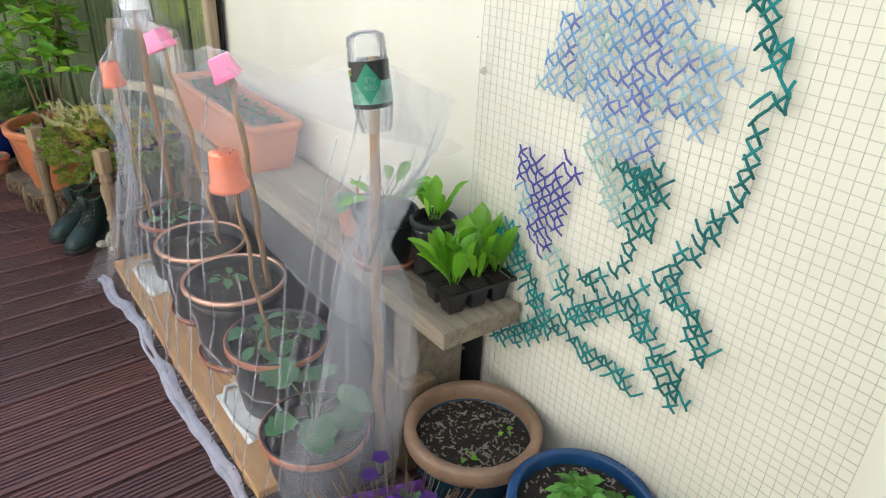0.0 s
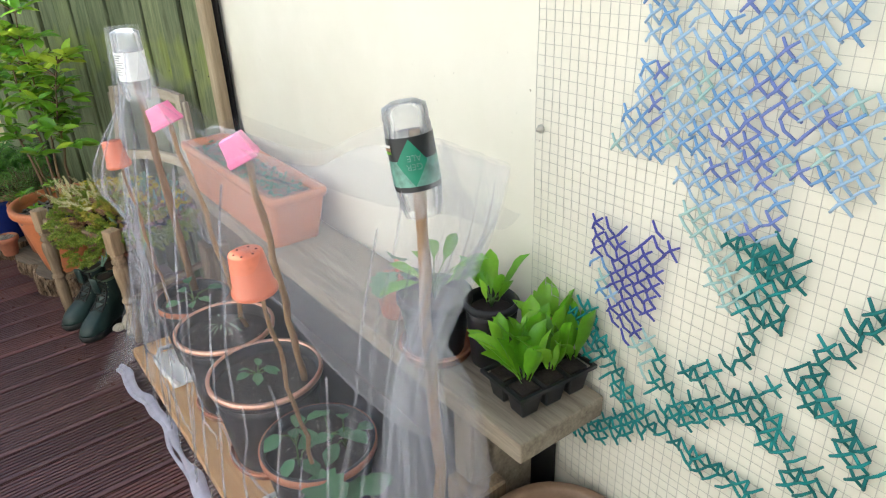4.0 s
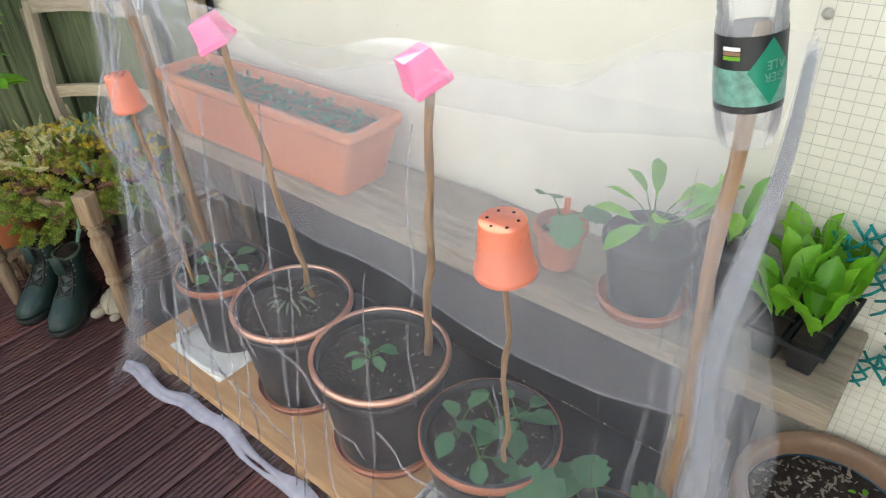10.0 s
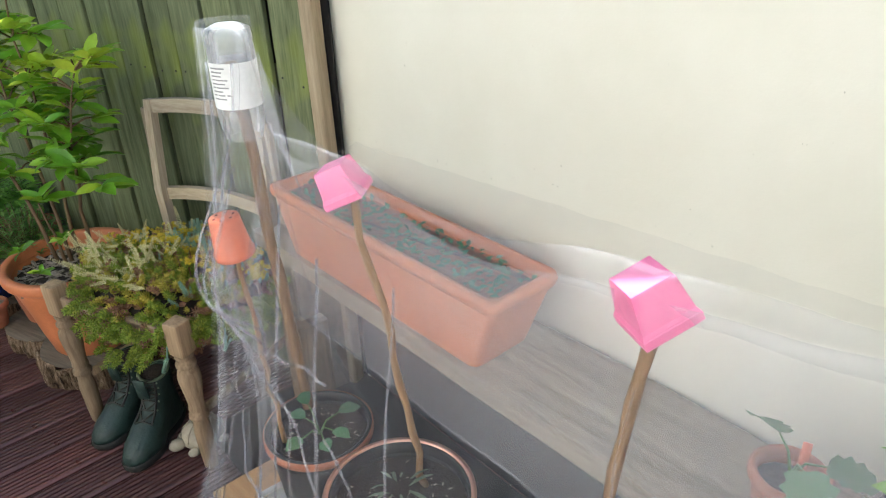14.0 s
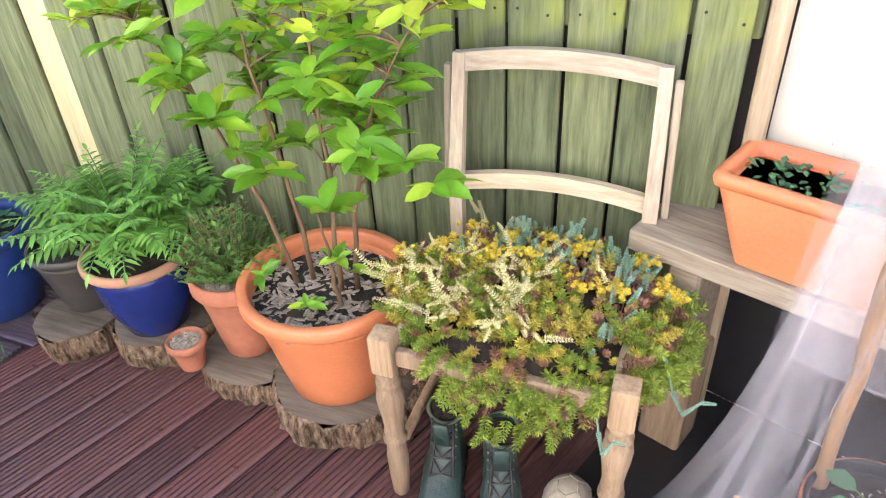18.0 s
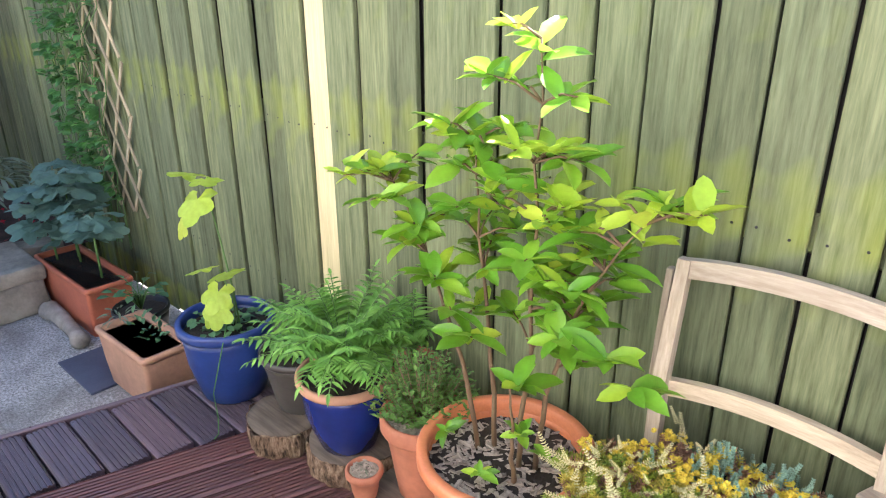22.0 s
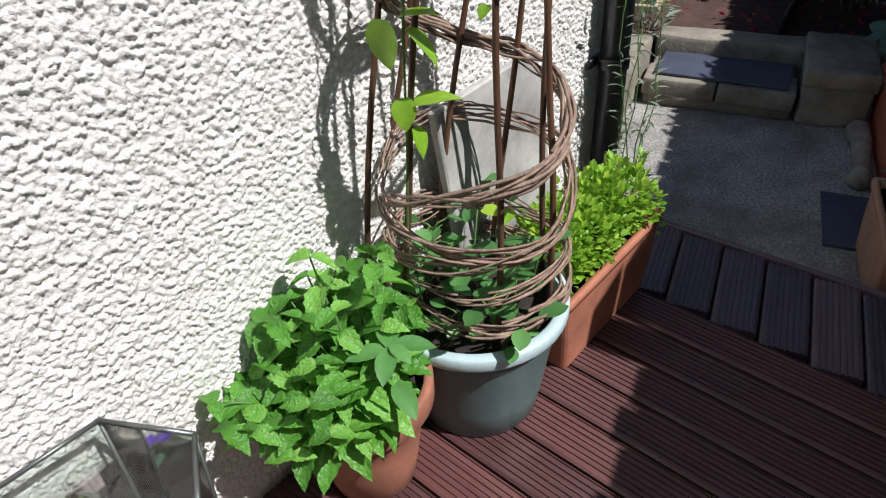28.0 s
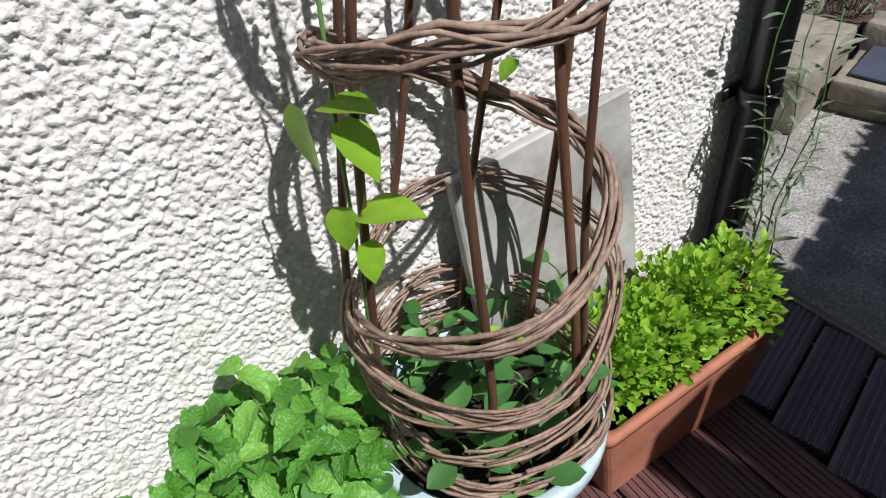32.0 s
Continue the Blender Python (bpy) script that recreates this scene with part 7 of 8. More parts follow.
mint_plant(mint, (0.05, -0.06, 0.25), 72, 5, 0.19)
sunf = thing("sunflower_seedling", "pale green sunflower seedling in the mint pot", "seedling", pose(-1.175, -1.465, 0.20))
part("stem", tube([(0, 0, 0), (0.01, 0.01, 0.15), (0.01, 0.02, 0.29)], [0.003, 0.003, 0.002], 6), M_STEM, sunf)
for k, (a, s, z) in enumerate(((0.3, 1.0, 0.29), (2.1, 1.05, 0.29), (3.7, 1.15, 0.285), (5.2, 1.05, 0.28), (1.2, 0.7, 0.295), (0.9, 1.1, 0.20), (4.0, 1.1, 0.20))):
    part("leaf", L_SUN[0], None, sunf, m=aim((0.01, 0.02, z), (math.cos(a), math.sin(a), 0.1), 0, s))

TUB = Vector((-1.52, -1.43, 0.0))
tub = pot("garden_tub", "grey-green tub with a pale blue rim, planted with peas and beans", TUB.x, TUB.y, 0.0, 0.195, 0.15, 0.325, plain("dark_teal_tub", (0.11, 0.175, 0.165), 0.4, vary=0.3),
          0.03, 0.016, soil_drop=0.05, rim_mat=M_PALEBLUE, rim_label="pale blue rolled rim")
for k in range(19):
    a, d = k * 2.399, 0.175 * math.sqrt((k + 1) / 20)
    p = Vector((d * math.cos(a), d * math.sin(a), 0.28))
    top = p + Vector((0.05 * math.cos(a * 3), 0.05 * math.sin(a * 3), 0.05 + 0.16 * ((k * 7) % 10) / 10))
    part("stem", tube([p, p.lerp(top, 0.5) + Vector((0.01, -0.01, 0)), top], [0.0025, 0.002, 0.0015], 5), M_STEM, tub)
    rosette(tub, L_PEA, top, 3, 0.035, 0.02, (1.0, 1.9), 200 + k, stem=M_STEM)
    rosette(tub, L_PEA, p.lerp(top, 0.55), 2, 0.035, 0.01, (0.9, 1.7), 250 + k)


def wigwam():
    """A woven willow plant support: uprights leaning in, rings at the foot, a rising spiral."""
    t = thing("willow_wigwam", "brown woven willow plant support with a rising spiral band", "plant support", pose(TUB.x - 0.006, TUB.y + 0.008, 0))
    rr = random.Random(8)
    ahead, aside = Vector((0.828, 0.561, 0)), Vector((-0.561, 0.828, 0))

    def at(u, d, z):
        """A place in the support: u across it, d towards the deck."""
        return aside * u + ahead * d + Vector((0, 0, z))

    # each rod leans its own way: (u, d, z) low and high
    for k, (lo, hi) in enumerate((((-0.143, 0.08, 0.675), (-0.064, 0.08, 1.26)), ((-0.20, -0.04, 0.65), (-0.152, -0.04, 0.976)), ((-0.161, -0.15, 0.60), (-0.033, -0.13, 1.196)),
                                  ((0.011, 0.13, 0.70), (0.013, 0.13, 1.25)), ((-0.033, -0.165, 0.56), (0.067, -0.145, 1.19)), ((0.086, -0.13, 0.53), (0.139, -0.11, 1.197)),
                                  ((0.125, 0.08, 0.62), (0.096, 0.08, 1.25)), ((0.155, -0.05, 0.56), (0.151, -0.05, 1.218)))):
        a, b = at(*lo), at(*hi)
        pts = []
        for q in range(12):
            z = 0.27 + 1.43 * q / 11
            p = a.lerp(b, (z - a.z) / (b.z - a.z))
            bow = 0.006 * math.sin(q * 0.9 + k * 2)
            pts.append(p + aside * bow + ahead * rr.uniform(-0.003, 0.003))
        part("upright", tube(pts, [0.0072 - 0.00025 * q for q in range(12)], 8), M_WITHY, t)

    def band(fn, turns, strands, thick, spread, seed, name="woven_band"):
        r2 = random.Random(seed)
        bms = []
        for s in range(strands):
            ph, tw, wild = r2.uniform(0, 6.28), r2.uniform(0.9, 2.4) * r2.choice((1, -1)), r2.uniform(0, 50)
            n_ = int(turns * 40)
            pts = []
            for i in range(n_ + 1):
                th_ = i / n_ * turns * 2 * math.pi
                c, z, r = fn(th_)
                o = ph + tw * th_
                n1 = noise.noise(Vector((th_ * 1.6, wild, 0)))
                rad = r + spread * 0.75 * math.cos(o) + 0.005 * math.sin(th_ * 4) + 0.008 * n1
                pts.append((rad * math.cos(c), rad * math.sin(c), z + spread * math.sin(o) + 0.02 * n1))
            i0, i1 = (r2.randrange(0, n_ // 6), n_ + 1 - r2.randrange(0, n_ // 6)) if s else (0, n_ + 1)
            kk = r2.uniform(0.6, 1.15)
            bms.append(tube(pts[i0:i1], [thick * kk * (1.1 - 0.45 * q / (i1 - i0)) for q in range(i1 - i0)], 6))
        for b in bms:
            part(name, b, M_WICKER, t)

    knots = [(-56, 0.625), (34, 0.70), (124, 0.77), (214, 0.85), (304, 1.01), (394, 1.07), (484, 1.065), (574, 1.15), (664, 1.31), (844, 1.38), (1000, 1.55)]

    def spiral(th_):
        deg = -56 + math.degrees(th_)
        for (a, za), (b, zb) in zip(knots, knots[1:]):
            if deg <= b:
                k = (deg - a) / (b - a)
                return radians(deg), za + (zb - za) * k, 0.192 * (1 - 0.32 * max(0, (za + (zb - za) * k - 0.5)) / 1.0)
        return radians(deg), 1.55, 0.12
    band(spiral, 2.7, 11, 0.0034, 0.013, 3)
    band(lambda th_: (th_, 0.375 + 0.02 * math.sin(th_ + 2), 0.186), 1.05, 12, 0.0033, 0.017, 4)
    band(lambda th_: (th_, 0.455 + 0.012 * math.sin(th_ + 1), 0.184), 1.05, 7, 0.0032, 0.012, 5)
    band(lambda th_: (th_ - 1.0, 0.62 - 0.055 * math.cos(th_ - 1.6), 0.190), 1.05, 8, 0.0033, 0.013, 6)
    band(lambda th_: (th_ - 2.4, 0.47 + 0.12 * th_ / 4.4, 0.188), 0.6, 7, 0.0032, 0.013, 7)
    # a bean climbing the upright nearest the wall
    for (u, d, z), (wu, wd, wz), size in (((-0.160, 0.10, 0.985), (-0.10, 0.2, -1.0), 1.25), ((-0.135, 0.10, 0.985), (0.75, 0.3, 0.25), 1.05), ((-0.125, 0.10, 0.965), (0.8, 0.5, -0.65), 1.15),
                                          ((-0.125, 0.09, 0.835), (0.95, 0.2, 0.35), 1.30), ((-0.140, 0.10, 0.855), (-0.05, 0.5, -0.8), 0.85), ((-0.125, 0.10, 0.80), (0.35, 0.5, -0.9), 0.85),
                                          ((0.055, -0.12, 0.915), (-0.5, 0.6, -0.3), 0.55), ((-0.14, 0.03, 1.20), (-0.4, 0.3, -0.7), 0.6), ((0.0, 0.05, 0.58), (0.6, 0.5, 0.1), 0.75), ((0.06, 0.02, 0.55), (-0.3, 0.7, 0.0), 0.7)):
        part("bean_leaf", L_BEAN[0], None, t, m=aim(at(u, d, z), aside * wu + ahead * wd + Vector((0, 0, wz)), R.uniform(-0.3, 0.3), size * 0.85))
    part("bean_stem", tube([at(-0.17, 0.07, 0.30), at(-0.16, 0.09, 0.5), at(-0.14, 0.09, 0.75), at(-0.13, 0.09, 0.95), at(-0.11, 0.09, 1.2)], 0.0025, 5), M_STEM, t)


wigwam()

oreg = trough("trough_planter", "red-brown plastic trough overflowing with golden oregano", pose(-1.885, -1.262, 0, 0, 0, -17), 0.50, 0.20, 0.25, M_TERRA_OLD)
for k, x in enumerate((-0.165, -0.06, 0.05, 0.15)):
    cloud(oreg, L_OREG, (x, 0.0 - 0.02 * (k % 2), 0.29), (0.125, 0.13, 0.14 + 0.02 * (k % 2)), 900, 40 + k, size=(0.7, 1.3), up=0.7)

tile = part("leaning_tile", box(0.40, 0.025, 0.70, 0.004, (0, 0, 0.35), 1), M_PALE_SLATE, None, m=on_dash(-1.85, 0.150, 0.0) @ pose(0, 0, 0, 8.5, 1, 0), smooth=False)
tagged(tile, "large stained grey slate tile leaning on the house wall", "stone tile")


def drainpipe():
    t = thing("drainpipe", "glossy black plastic drainpipe down the house corner", "drainpipe", on_dash(-2.43, 0.066, 0))
    part("pipe", tube([(0, 0, -0.19), (0, 0, 3.0)], 0.042, 24), M_PIPE, t)
    for z in (0.5, 1.7):
        ear = part("bracket", lathe([(0.042, 0), (0.047, 0.003), (0.047, 0.035), (0.042, 0.038)], 24), M_PIPE, t, m=pose(0, 0, z))
        part("bracket_ear", box(0.13, 0.012, 0.03, 0.003, (0, -0.048, 0.019)), M_PIPE, ear)


drainpipe()


def tall_weed(x, y, seed, n, high):
    t = thing("toadflax", "tall thin grey-green stems with narrow leaves by the drainpipe", "plant", pose(x, y, -0.2))
    rr = random.Random(seed)
    for k in range(n):
        a = k * 2.4
        top = Vector((0.10 * math.cos(a) + rr.uniform(-0.03, 0.03), 0.08 * math.sin(a), high * rr.uniform(0.6, 1.0)))
        base = Vector((0.02 * math.cos(a), 0.02 * math.sin(a), 0))
        pts = [base.lerp(top, q / 10) + Vector((0.012 * math.sin(q * 1.1 + k), 0.01 * math.cos(q * 1.3 + k), 0)) for q in range(11)]
        part("stem", tube(pts, [0.003 - 0.00016 * q for q in range(11)], 5), M_STEM, t)
        for q in range(24):
            p = base.lerp(top, 0.3 + 0.7 * q / 24)
            b = rr.uniform(0, 6.28)
            part("leaf", L_GREY, None, t, m=aim(p, (math.cos(b), math.sin(b), 0.5), rr.uniform(-0.5, 0.5), rr.uniform(0.6, 1.25)))


tall_weed(-2.42, -1.26, 3, 6, 1.05)


def terrarium():
    t = thing("terrarium", "six-sided leaded glass terrarium holding a small potted cactus", "terrarium", pose(-0.725, -1.662, 0, 0, 0, -18))
    r0, r1, h = 0.125, 0.157, 0.53
    c = [(math.cos(k * math.pi / 3), math.sin(k * math.pi / 3)) for k in range(6)]
    for k in range(6):
        (ax, ay), (bx, by) = c[k], c[(k + 1) % 6]
        pane = raw([(ax * r0, ay * r0, 0.02), (bx * r0, by * r0, 0.02), (bx * r1, by * r1, h), (ax * r1, ay * r1, h)], [(0, 1, 2, 3)])
        ob = part("pane", pane, M_GLASS, t, smooth=False)
        ob.visible_shadow = False
        part("came", tube([(ax * r0, ay * r0, 0.02), (ax * r1, ay * r1, h)], 0.0035, 6), M_LEAD, t)
        part("came", tube([(ax * r1, ay * r1, h), (bx * r1, by * r1, h)], 0.0045, 6), M_LEAD, t)
        part("came", tube([(ax * r0, ay * r0, 0.02), (bx * r0, by * r0, 0.02)], 0.0045, 6), M_LEAD, t)
    top = raw([(x * r1, y * r1, h) for x, y in c], [(0, 1, 2, 3, 4, 5)])
    lid = part("pane", top, M_GLASS, t, smooth=False)
    lid.visible_shadow = False
    part("base", lathe([(0, 0), (r0 + 0.004, 0), (r0 + 0.004, 0.02), (0, 0.02)], 6), M_LEAD, t, smooth=False)
    part("soil", lathe([(0, 0.021), (r0 - 0.004, 0.021), (r0 + 0.004, 0.20), (r0 * 0.5, 0.21), (0, 0.205)], 6), M_SOIL, t)


terrarium()
cp = pot("bowl", "pale ceramic bowl with a small cactus inside the terrarium", -0.70, -1.65, 0.208, 0.06, 0.04, 0.06, M_WHITE_PL, 0.008, 0.002, soil=M_GRIT, soil_drop=0.01)
for k, (x, y, r) in enumerate(((0, 0, 0.024), (0.026, 0.015, 0.018), (-0.022, 0.02, 0.016), (0.005, -0.03, 0.017))):
    bm = lathe([(r * 0.6, 0), (r, r * 0.8), (r * 0.85, r * 1.6), (r * 0.4, r * 2.1), (0, r * 2.15)], 18)
    for v in bm.verts:
        kk = 1 + 0.10 * math.cos(9 * math.atan2(v.co.y, v.co.x))
        v.co.x, v.co.y = v.co.x * kk, v.co.y * kk
    part("cactus", bm, plain("cactus_skin", (0.12, 0.14, 0.06), 0.7, vary=0.4, scale=40), cp, m=pose(x, y, 0.045))
rosette(cp, [leaf_mesh("leaf", M_GREYLEAF, 0.06, 0.014, "oval", 0.3, -0.1, 4)], (-0.03, -0.02, 0.06), 7, 0.02, 0.10, (0.7, 1.2), 6, stem=M_TWIG)


def slat_chair():
    t = thing("garden_chair", "slate grey painted slatted wooden garden chair beside the house wall", "chair", on_dash(-0.30, 0.055, 0))
    for x, top in ((-0.100, 0.765), (0.010, 0.752), (0.120, 0.75), (0.230, 0.74)):
        bm = box(0.068, 0.02, 0.56, 0.005, (0, 0, 0), 2)
        part("back_slat", bm, M_GREY_SLAT, t, m=pose(x, 0.012, top - 0.28, 3, 0, 0), smooth=False)
    part("back_rail", box(0.44, 0.02, 0.06, 0.003, (0.05, 0.055, 0.20)), M_GREY_SLAT, t, smooth=False)
    for k in range(4):
        part("seat_slat", box(0.46, 0.075, 0.02, 0.003, (0.05, 0.12 + k * 0.085, 0.22)), M_GREY_SLAT, t, smooth=False)
    for x in (-0.16, 0.26):
        for y in (0.10, 0.40):
            part("leg", box(0.05, 0.04, 0.21, 0.003, (x, y, 0.105)), M_GREY_SLAT, t, smooth=False)


slat_chair()
vp = pot("flower_pot", "small pot of dark violet violas against the house wall", -0.62, -1.815, 0.0, 0.055, 0.04, 0.22, M_TERRA_OLD, 0.02, 0.005)
v_petal = leaf_mesh("petal", M_VIOLET, 0.016, 0.016, "round", 0.1, 0.1, 3)
for k in range(6):
    x, y, z = 0.035 * math.cos(k * 2.4), 0.03 * math.sin(k * 2.4), 0.27 + 0.012 * (k % 3)
    part("stem", tube([(0, 0, 0.2), (x, y, z)], 0.0016, 4), M_STEM, vp)
    for q in range(5):
        part("petal", v_petal, None, vp, m=aim((x, y, z), (math.cos(q * 1.257), math.sin(q * 1.257), 0.4)))
rosette(vp, L_SEEDLING, (0, 0, 0.2), 9, 0.03, 0.03, (0.4, 0.7), 3)

# the oval thing that hangs above and only throws its shade on the wall
hang = thing("hanging_basket", "oval hanging basket high on the house wall", "hanging basket", pose(-0.805, -1.50, 1.755, 0, 0, math.degrees(DASH_TURN)))
bm = bmesh.new()
bmesh.ops.create_uvsphere(bm, u_segments=30, v_segments=18, radius=1)
for v in bm.verts:
    v.co = Vector((v.co.x * 0.138, v.co.y * 0.10, v.co.z * 0.27 if v.co.z < 0 else v.co.z * 0.05))
part("basket", bm, M_WICKER, hang)
part("hook", tube([(0, 0, 0.04), (0, 0, 0.16), (0, -0.10, 0.22), (0, -0.345, 0.22)], 0.006, 6), M_PIPE, hang)


# ---- beyond the deck ----
def step():
    t = thing("garden_step", "stone step with a blue slate tread between weathered blocks", "step", pose(-3.59, -1.035, -0.2))
    for y0, y1 in ((-0.36, -0.026), (-0.018, 0.318)):
        w, c = y1 - y0, (y0 + y1) / 2
        bm = box(0.20, w, 0.085, 0.012, (-0.165, c, 0.0975), 2)
        bmesh.ops.subdivide_edges(bm, edges=bm.edges[:], cuts=3, use_grid_fill=True)
        for v in bm.verts:
            v.co += v.co.normalized() * 0.007 * noise.noise(v.co * 14)
        part("nosing", bm, M_BLOCK, t, "worn stone edge")
    part("tread", box(0.29, 0.60, 0.014, 0.003, (0, 0, 0), 1), M_SLATE, t, "blue slate slab", pose(-0.245, -0.01, 0.151, 0, 0, -3), smooth=False)
    part("riser", box(0.16, 0.66, 0.056, 0.006, (-0.165, -0.02, 0.028)), M_BLOCK, t)
    part("core", box(0.14, 0.66, 0.13, 0.01, (-0.32, -0.02, 0.065)), M_BLOCK, t)


def rough_block(name, label, m, size, seed):
    bm = box(*size, 0.02, (0, 0, size[2] / 2), 2)
    bmesh.ops.subdivide_edges(bm, edges=bm.edges[:], cuts=3, use_grid_fill=True)
    for v in bm.verts:
        v.co += Vector((noise.noise(v.co * 9 + Vector((seed, 0, 0))), noise.noise(v.co * 9 + Vector((0, seed, 0))), noise.noise(v.co * 9 + Vector((0, 0, seed))))) * 0.012
    ob = part(name, bm, M_BLOCK, None, m=m)
    tagged(ob, label, "stone block", group="edging blocks of the bed")


step()
rough_block("stone_block", "weathered stone edging block beside the step and trough", pose(-3.90, -0.56, -0.2, 0, 0, 1), (0.47, 0.285, 0.185), 1)
rough_block("stone_block", "flat stone coping on the edging block by the trough", pose(-3.90, -0.56, -0.021, 0, 0, 0), (0.485, 0.30, 0.085), 7)
rough_block("stone_block", "long mossy stone edging block behind the step", pose(-4.05, -1.02, -0.2, 0, 0, 90), (0.74, 0.16, 0.24), 2)
rough_block("stone_block", "weathered stone edging block beside the drainpipe", pose(-3.68, -1.55, -0.2, 0, 0, -4), (0.50, 0.26, 0.25), 3)
rough_block("stone_block", "low stone edging block at the foot of the fence", pose(-4.10, -0.40, -0.2, 0, 0, 80), (0.42, 0.18, 0.24), 4)
rough_block("stone_block", "pale stone edging block further along the bed", pose(-4.2, -1.95, -0.2, 0, 0, 70), (0.7, 0.2, 0.24), 5)


def bed():
    bm = bmesh.new()
    bmesh.ops.create_grid(bm, x_segments=60, y_segments=70, size=0.5)
    for v in bm.verts:
        v.co = Vector((-5.65 + v.co.x * 3.2, -1.55 + v.co.y * 3.4, 0.0))
        v.co.z = -0.03 + 0.03 * noise.noise(v.co * 2.2) + 0.012 * noise.noise(v.co * 14)
    ob = part("flower_bed", bm, M_SOIL_BED, None)
    tagged(ob, "dark bark-mulched flower bed with fallen red petals", "flower bed", kind="structure")
    rr, sc = random.Random(4), Scatter()
    vs, fs = template(leaf_mesh("petal", M_FUCHSIA_F, 0.03, 0.016, "oval", 0.2, 0.2, 2))
    for _ in range(140):
        sc.add(vs, fs, aim((rr.uniform(-6.4, -4.2), rr.uniform(-1.3, -0.2), -0.005 + rr.uniform(0, 0.015)), (rr.uniform(-1, 1), rr.uniform(-1, 1), 0.1), rr.uniform(0, 3), rr.uniform(0.7, 1.3)))
    part("fallen_petals", sc.mesh("fallen_petals", M_FUCHSIA_F), None, ob)["kind"] = "stuff"
    edge = part("bed_edging", box(1.5, 0.02, 0.12, 0.004), M_BLACK_PL, None, m=pose(-4.95, -0.72, 0.03, 0, 0, -8), smooth=False)
    tagged(edge, "black plastic edging strip across the bed", "bed edging")


bed()


def fuchsia():
    t = thing("fuchsia_bush", "large dark-leaved fuchsia bush hung with red flowers", "shrub", pose(-5.35, -0.55, -0.03))
    rr = random.Random(17)
    for k in range(12):
        a = k * 2.4
        top = Vector((0.5 * math.cos(a) * rr.uniform(0.4, 1), 0.42 * math.sin(a) * rr.uniform(0.4, 1), rr.uniform(0.9, 1.6)))
        part("branch", tube([(0.05 * math.cos(a), 0.05 * math.sin(a), 0), top * 0.5 + Vector((0, 0, 0.1)), top], [0.016, 0.010, 0.004], 6), M_TWIG, t)
    for k, (x, y, z, r) in enumerate(((0, 0, 1.05, 0.55), (0.25, -0.25, 0.75, 0.38), (-0.2, -0.35, 0.9, 0.42), (0.1, 0.22, 1.3, 0.4), (0.2, -0.1, 1.45, 0.45), (-0.1, -0.6, 1.2, 0.45), (0.28, 0.1, 0.7, 0.3), (0.1, -0.75, 0.55, 0.38), (0.2, -0.35, 0.38, 0.34), (0.15, 0.05, 0.32, 0.32), (0.0, -0.95, 1.35, 0.4))):
        cloud(t, L_DARK, (x, y, z), (r, r * 0.8, r * 0.8), 620, 60 + k, size=(0.7, 1.4), up=0.1, shell=0.35)
    bell = Scatter()
    vs = [(0, 0, 0), (-0.35, 0.5, 0), (0, 0.5, 0.35), (0.35, 0.5, 0), (0, 0.5, -0.35), (0, 1, 0)]
    fs = [(0, 1, 2), (0, 2, 3), (0, 3, 4), (0, 4, 1), (1, 5, 2), (2, 5, 3), (3, 5, 4), (4, 5, 1)]
    for _ in range(95):
        a, z = rr.uniform(-1.9, 1.7), rr.uniform(0.35, 1.65)
        q = Vector((0.52 * math.cos(a), 0.52 * math.sin(a) - 0.15, z))
        for _ in range(rr.choice((2, 3, 4, 5))):
            p = q + Vector((rr.uniform(-0.06, 0.06), rr.uniform(-0.06, 0.06), rr.uniform(-0.05, 0.03)))
            bell.add(vs, fs, aim(p, (rr.uniform(-0.2, 0.2), rr.uniform(-0.2, 0.2), -1), 0, rr.uniform(0.035, 0.06)))
    part("fuchsia_flower", bell.mesh("fuchsia_flower", M_FUCHSIA_F, False), None, t, "hanging red flowers")["kind"] = "stuff"


fuchsia()


def wallflower():
    t = thing("wallflower", "grey-leaved wallflower with mauve flower spikes in the bed", "plant", pose(-4.36, -0.50, -0.03) @ Matrix.Scale(1.45, 4))
    for k in range(7):
        a = k * 0.9
        rosette(t, [leaf_mesh("leaf", M_GREYLEAF, 0.10, 0.018, "oval", 0.3, 0.4, 4)], (0.13 * math.cos(a), 0.11 * math.sin(a), 0.18 + 0.03 * (k % 3)), 20, 0.04, 0.09, (0.8, 1.2), 300 + k)
    petal = leaf_mesh("petal", M_LILAC, 0.014, 0.014, "round", 0.1, 0.1, 2)
    vs, fs = template(petal)
    rr = random.Random(2)
    for k, (x, y, z) in enumerate(((-0.02, 0.02, 0.62), (0.05, -0.05, 0.42), (0.10, -0.10, 0.30), (-0.12, 0.0, 0.40), (0.0, -0.12, 0.36))):
        part("stem", tube([(x * 0.5, y * 0.5, 0.1), (x, y, z)], 0.003, 5), M_STEM, t)
        sc = Scatter()
        for q in range(60):
            b = q * 2.4
            sc.add(vs, fs, aim((x + 0.018 * math.cos(b), y + 0.018 * math.sin(b), z - 0.12 + 0.14 * q / 60), (math.cos(b), math.sin(b), 0.3), 0, rr.uniform(0.7, 1.2)))
        part("flower_spike", sc.mesh("flower_spike", M_LILAC), None, t, "mauve flower spike")["kind"] = "stuff"


wallflower()


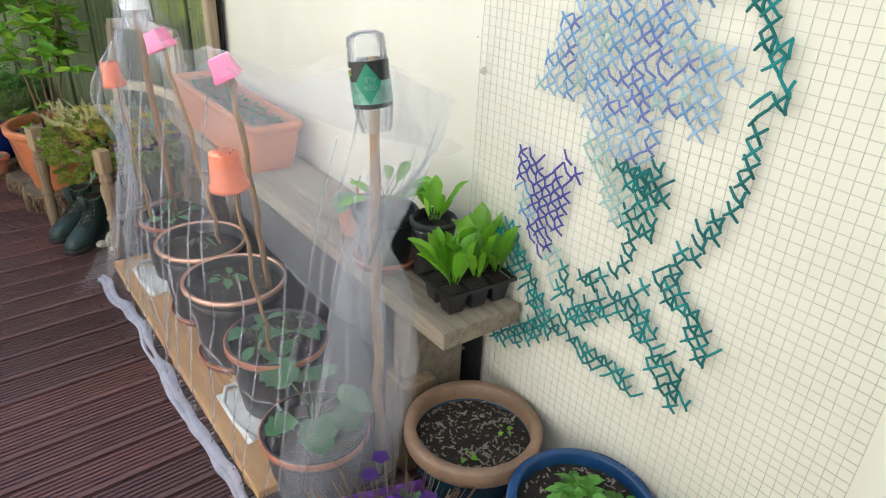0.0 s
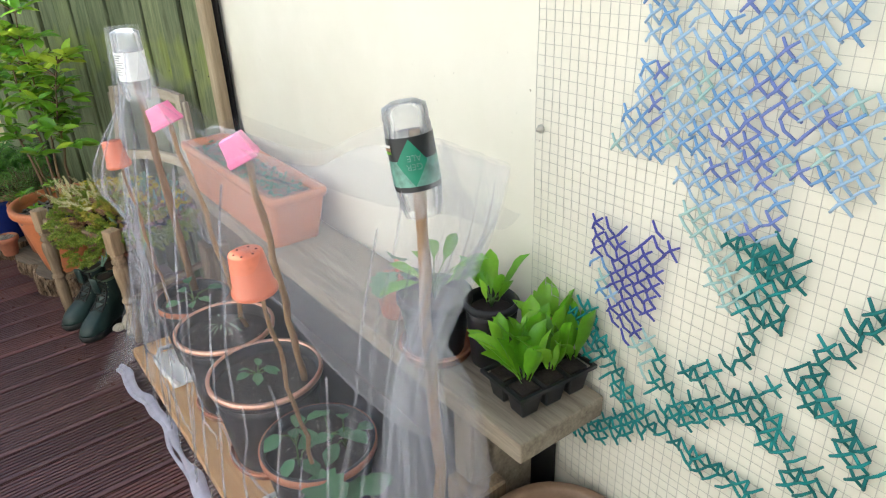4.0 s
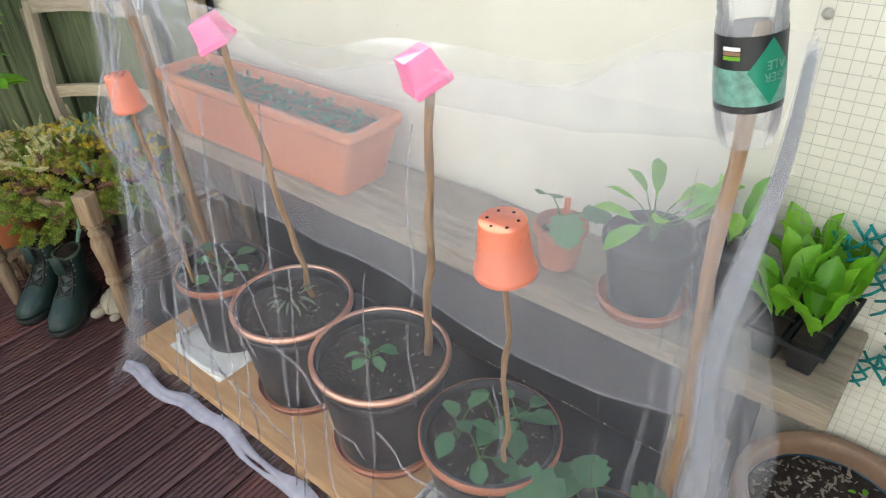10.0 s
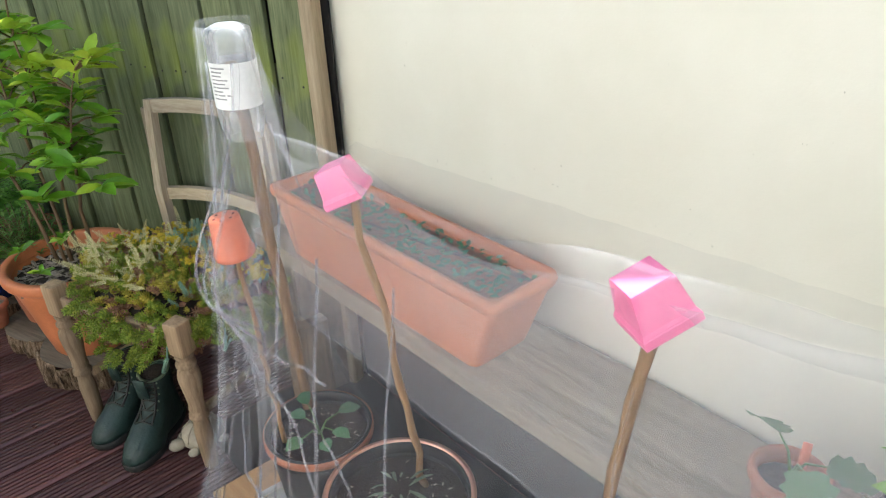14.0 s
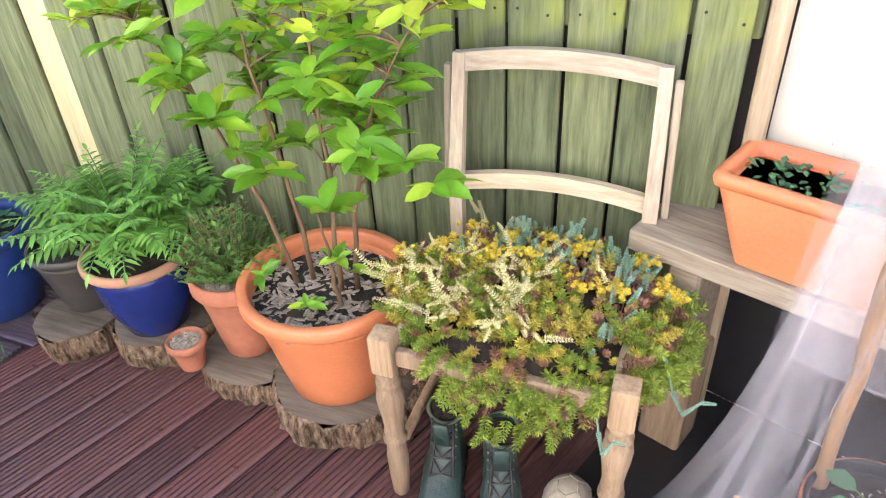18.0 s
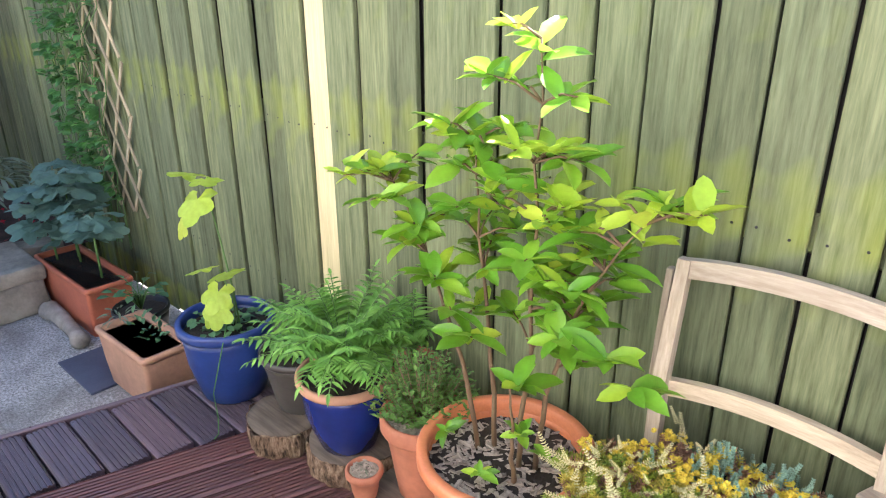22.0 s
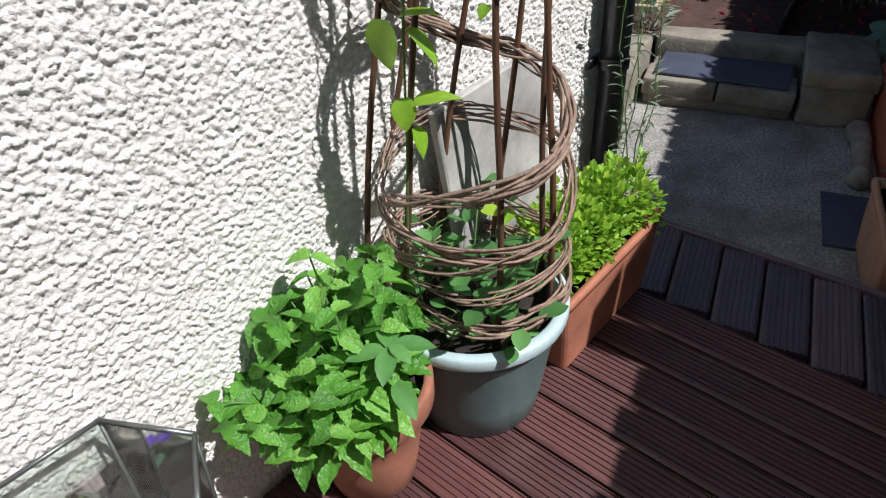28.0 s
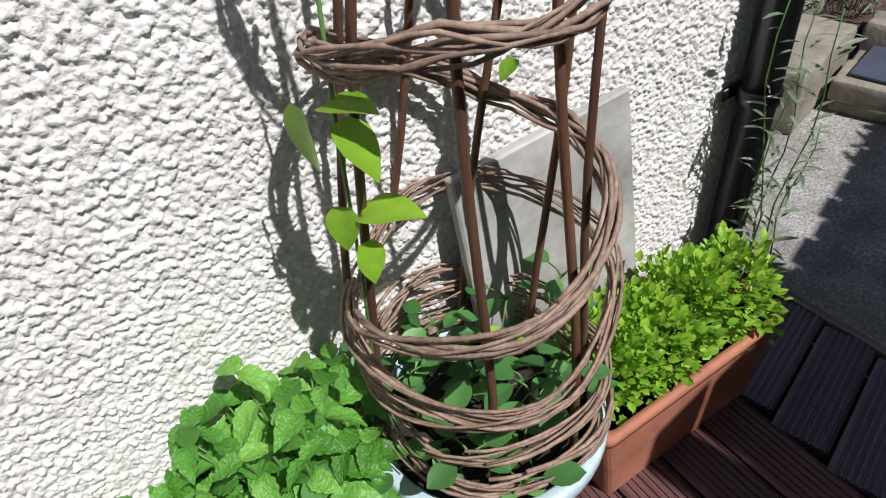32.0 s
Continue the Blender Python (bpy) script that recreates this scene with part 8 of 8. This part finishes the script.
def scabious():
    t = thing("scabious", "clump of mauve scabious and yellow flowers by the step", "plant", pose(-4.15, -1.50, 0.0))
    cloud(t, L_GREY, (0, 0, 0.14), (0.20, 0.18, 0.14), 260, 5, size=(0.6, 1.1))
    rr = random.Random(6)
    for k in range(14):
        x, y, z = rr.uniform(-0.2, 0.25), rr.uniform(-0.18, 0.2), rr.uniform(0.28, 0.46)
        yellow = k % 5 == 0
        if yellow:
            z = 0.2
        part("stem", tube([(x * 0.4, y * 0.4, 0), (x, y, z)], 0.0018, 4), M_STEM, t)
        part("flower", star("flower", M_YELLOW if yellow else M_LILAC, 0.022 if not yellow else 0.014, 11, 0.2), None, t, m=pose(x, y, z, rr.uniform(-25, 25), rr.uniform(-25, 25), 0))


scabious()


def raised_bed(x, y, w, d, h, net_high, seed):
    t = thing("raised_bed", "weathered pale timber bed frame under sagging green crop netting", "raised bed", pose(x, y, -0.06, 0, 0, 1), group="netted beds")
    for s_ in (-1, 1):
        part("side_board", box(w, 0.03, h, 0.004, (0, s_ * d / 2, h / 2)), M_TRELLIS, t, smooth=False)
        part("end_board", box(0.03, d - 0.032, h, 0.004, (s_ * (w / 2 - 0.015), 0, h / 2)), M_TRELLIS, t, smooth=False)
        for e in (-1, 1):
            part("corner_stake", box(0.025, 0.025, net_high + 0.1, 0.003, (s_ * (w / 2 - 0.05), e * (d / 2 - 0.04), (net_high + 0.1) / 2)), M_TRELLIS, t, smooth=False)
    part("soil", box(w - 0.062, d - 0.032, h * 0.7, 0, (0, 0, h * 0.36)), M_SOIL_BED, t)
    bm = bmesh.new()
    bmesh.ops.create_grid(bm, x_segments=24, y_segments=24, size=0.5)
    for v in bm.verts:
        u, q = abs(v.co.x) * 2, abs(v.co.y) * 2
        edge = max(u, q) ** 6
        v.co = Vector((v.co.x * (w + 0.02), v.co.y * (d + 0.02), net_high * (1 - 0.55 * edge) - 0.06 * (1 - u * u) * (1 - q * q) + 0.02 * noise.noise(v.co * 9)))
    part("crop_net", bm, M_GREEN_NET, t, "green crop netting")
    for k in range(7):
        rosette(t, L_LIME if k % 2 else L_SEEDLING, (-w * 0.36 + w * 0.12 * k, 0.2 * d * (-1) ** k, h * 0.7), 5, 0.08, 0.09, (0.7, 1.3), seed + k, stem=M_STEM)


raised_bed(-5.0, -2.03, 1.2, 1.1, 0.09, 0.16, 400)
raised_bed(-6.75, -2.1, 1.3, 1.1, 0.24, 0.42, 420)


def hedge(name, label, at, size, count, seed):
    t = thing(name, label, "hedge", pose(*at))
    part("branch", box(size[0] * 1.5, size[1] * 1.5, size[2] * 1.6, 0.05, (0, 0, size[2])), M_FUCHSIA_L, t, "dark inner branches")
    big = leaf_mesh("leaf", M_FUCHSIA_L, 0.11, 0.06, "oval", 0.25, 0.3, 3)
    cloud(t, big, (0, 0, size[2]), size, count, seed, size=(0.8, 1.6), up=0.2, shell=0.8)


hedge("hedge", "dark leafy hedge closing the far end of the garden", (-8.6, -0.9, -0.1), (0.6, 2.6, 1.25), 2600, 4)
hedge("hedge", "dark leafy hedge beside the far bed", (-7.6, -3.9, -0.1), (1.6, 0.6, 1.1), 1500, 5)
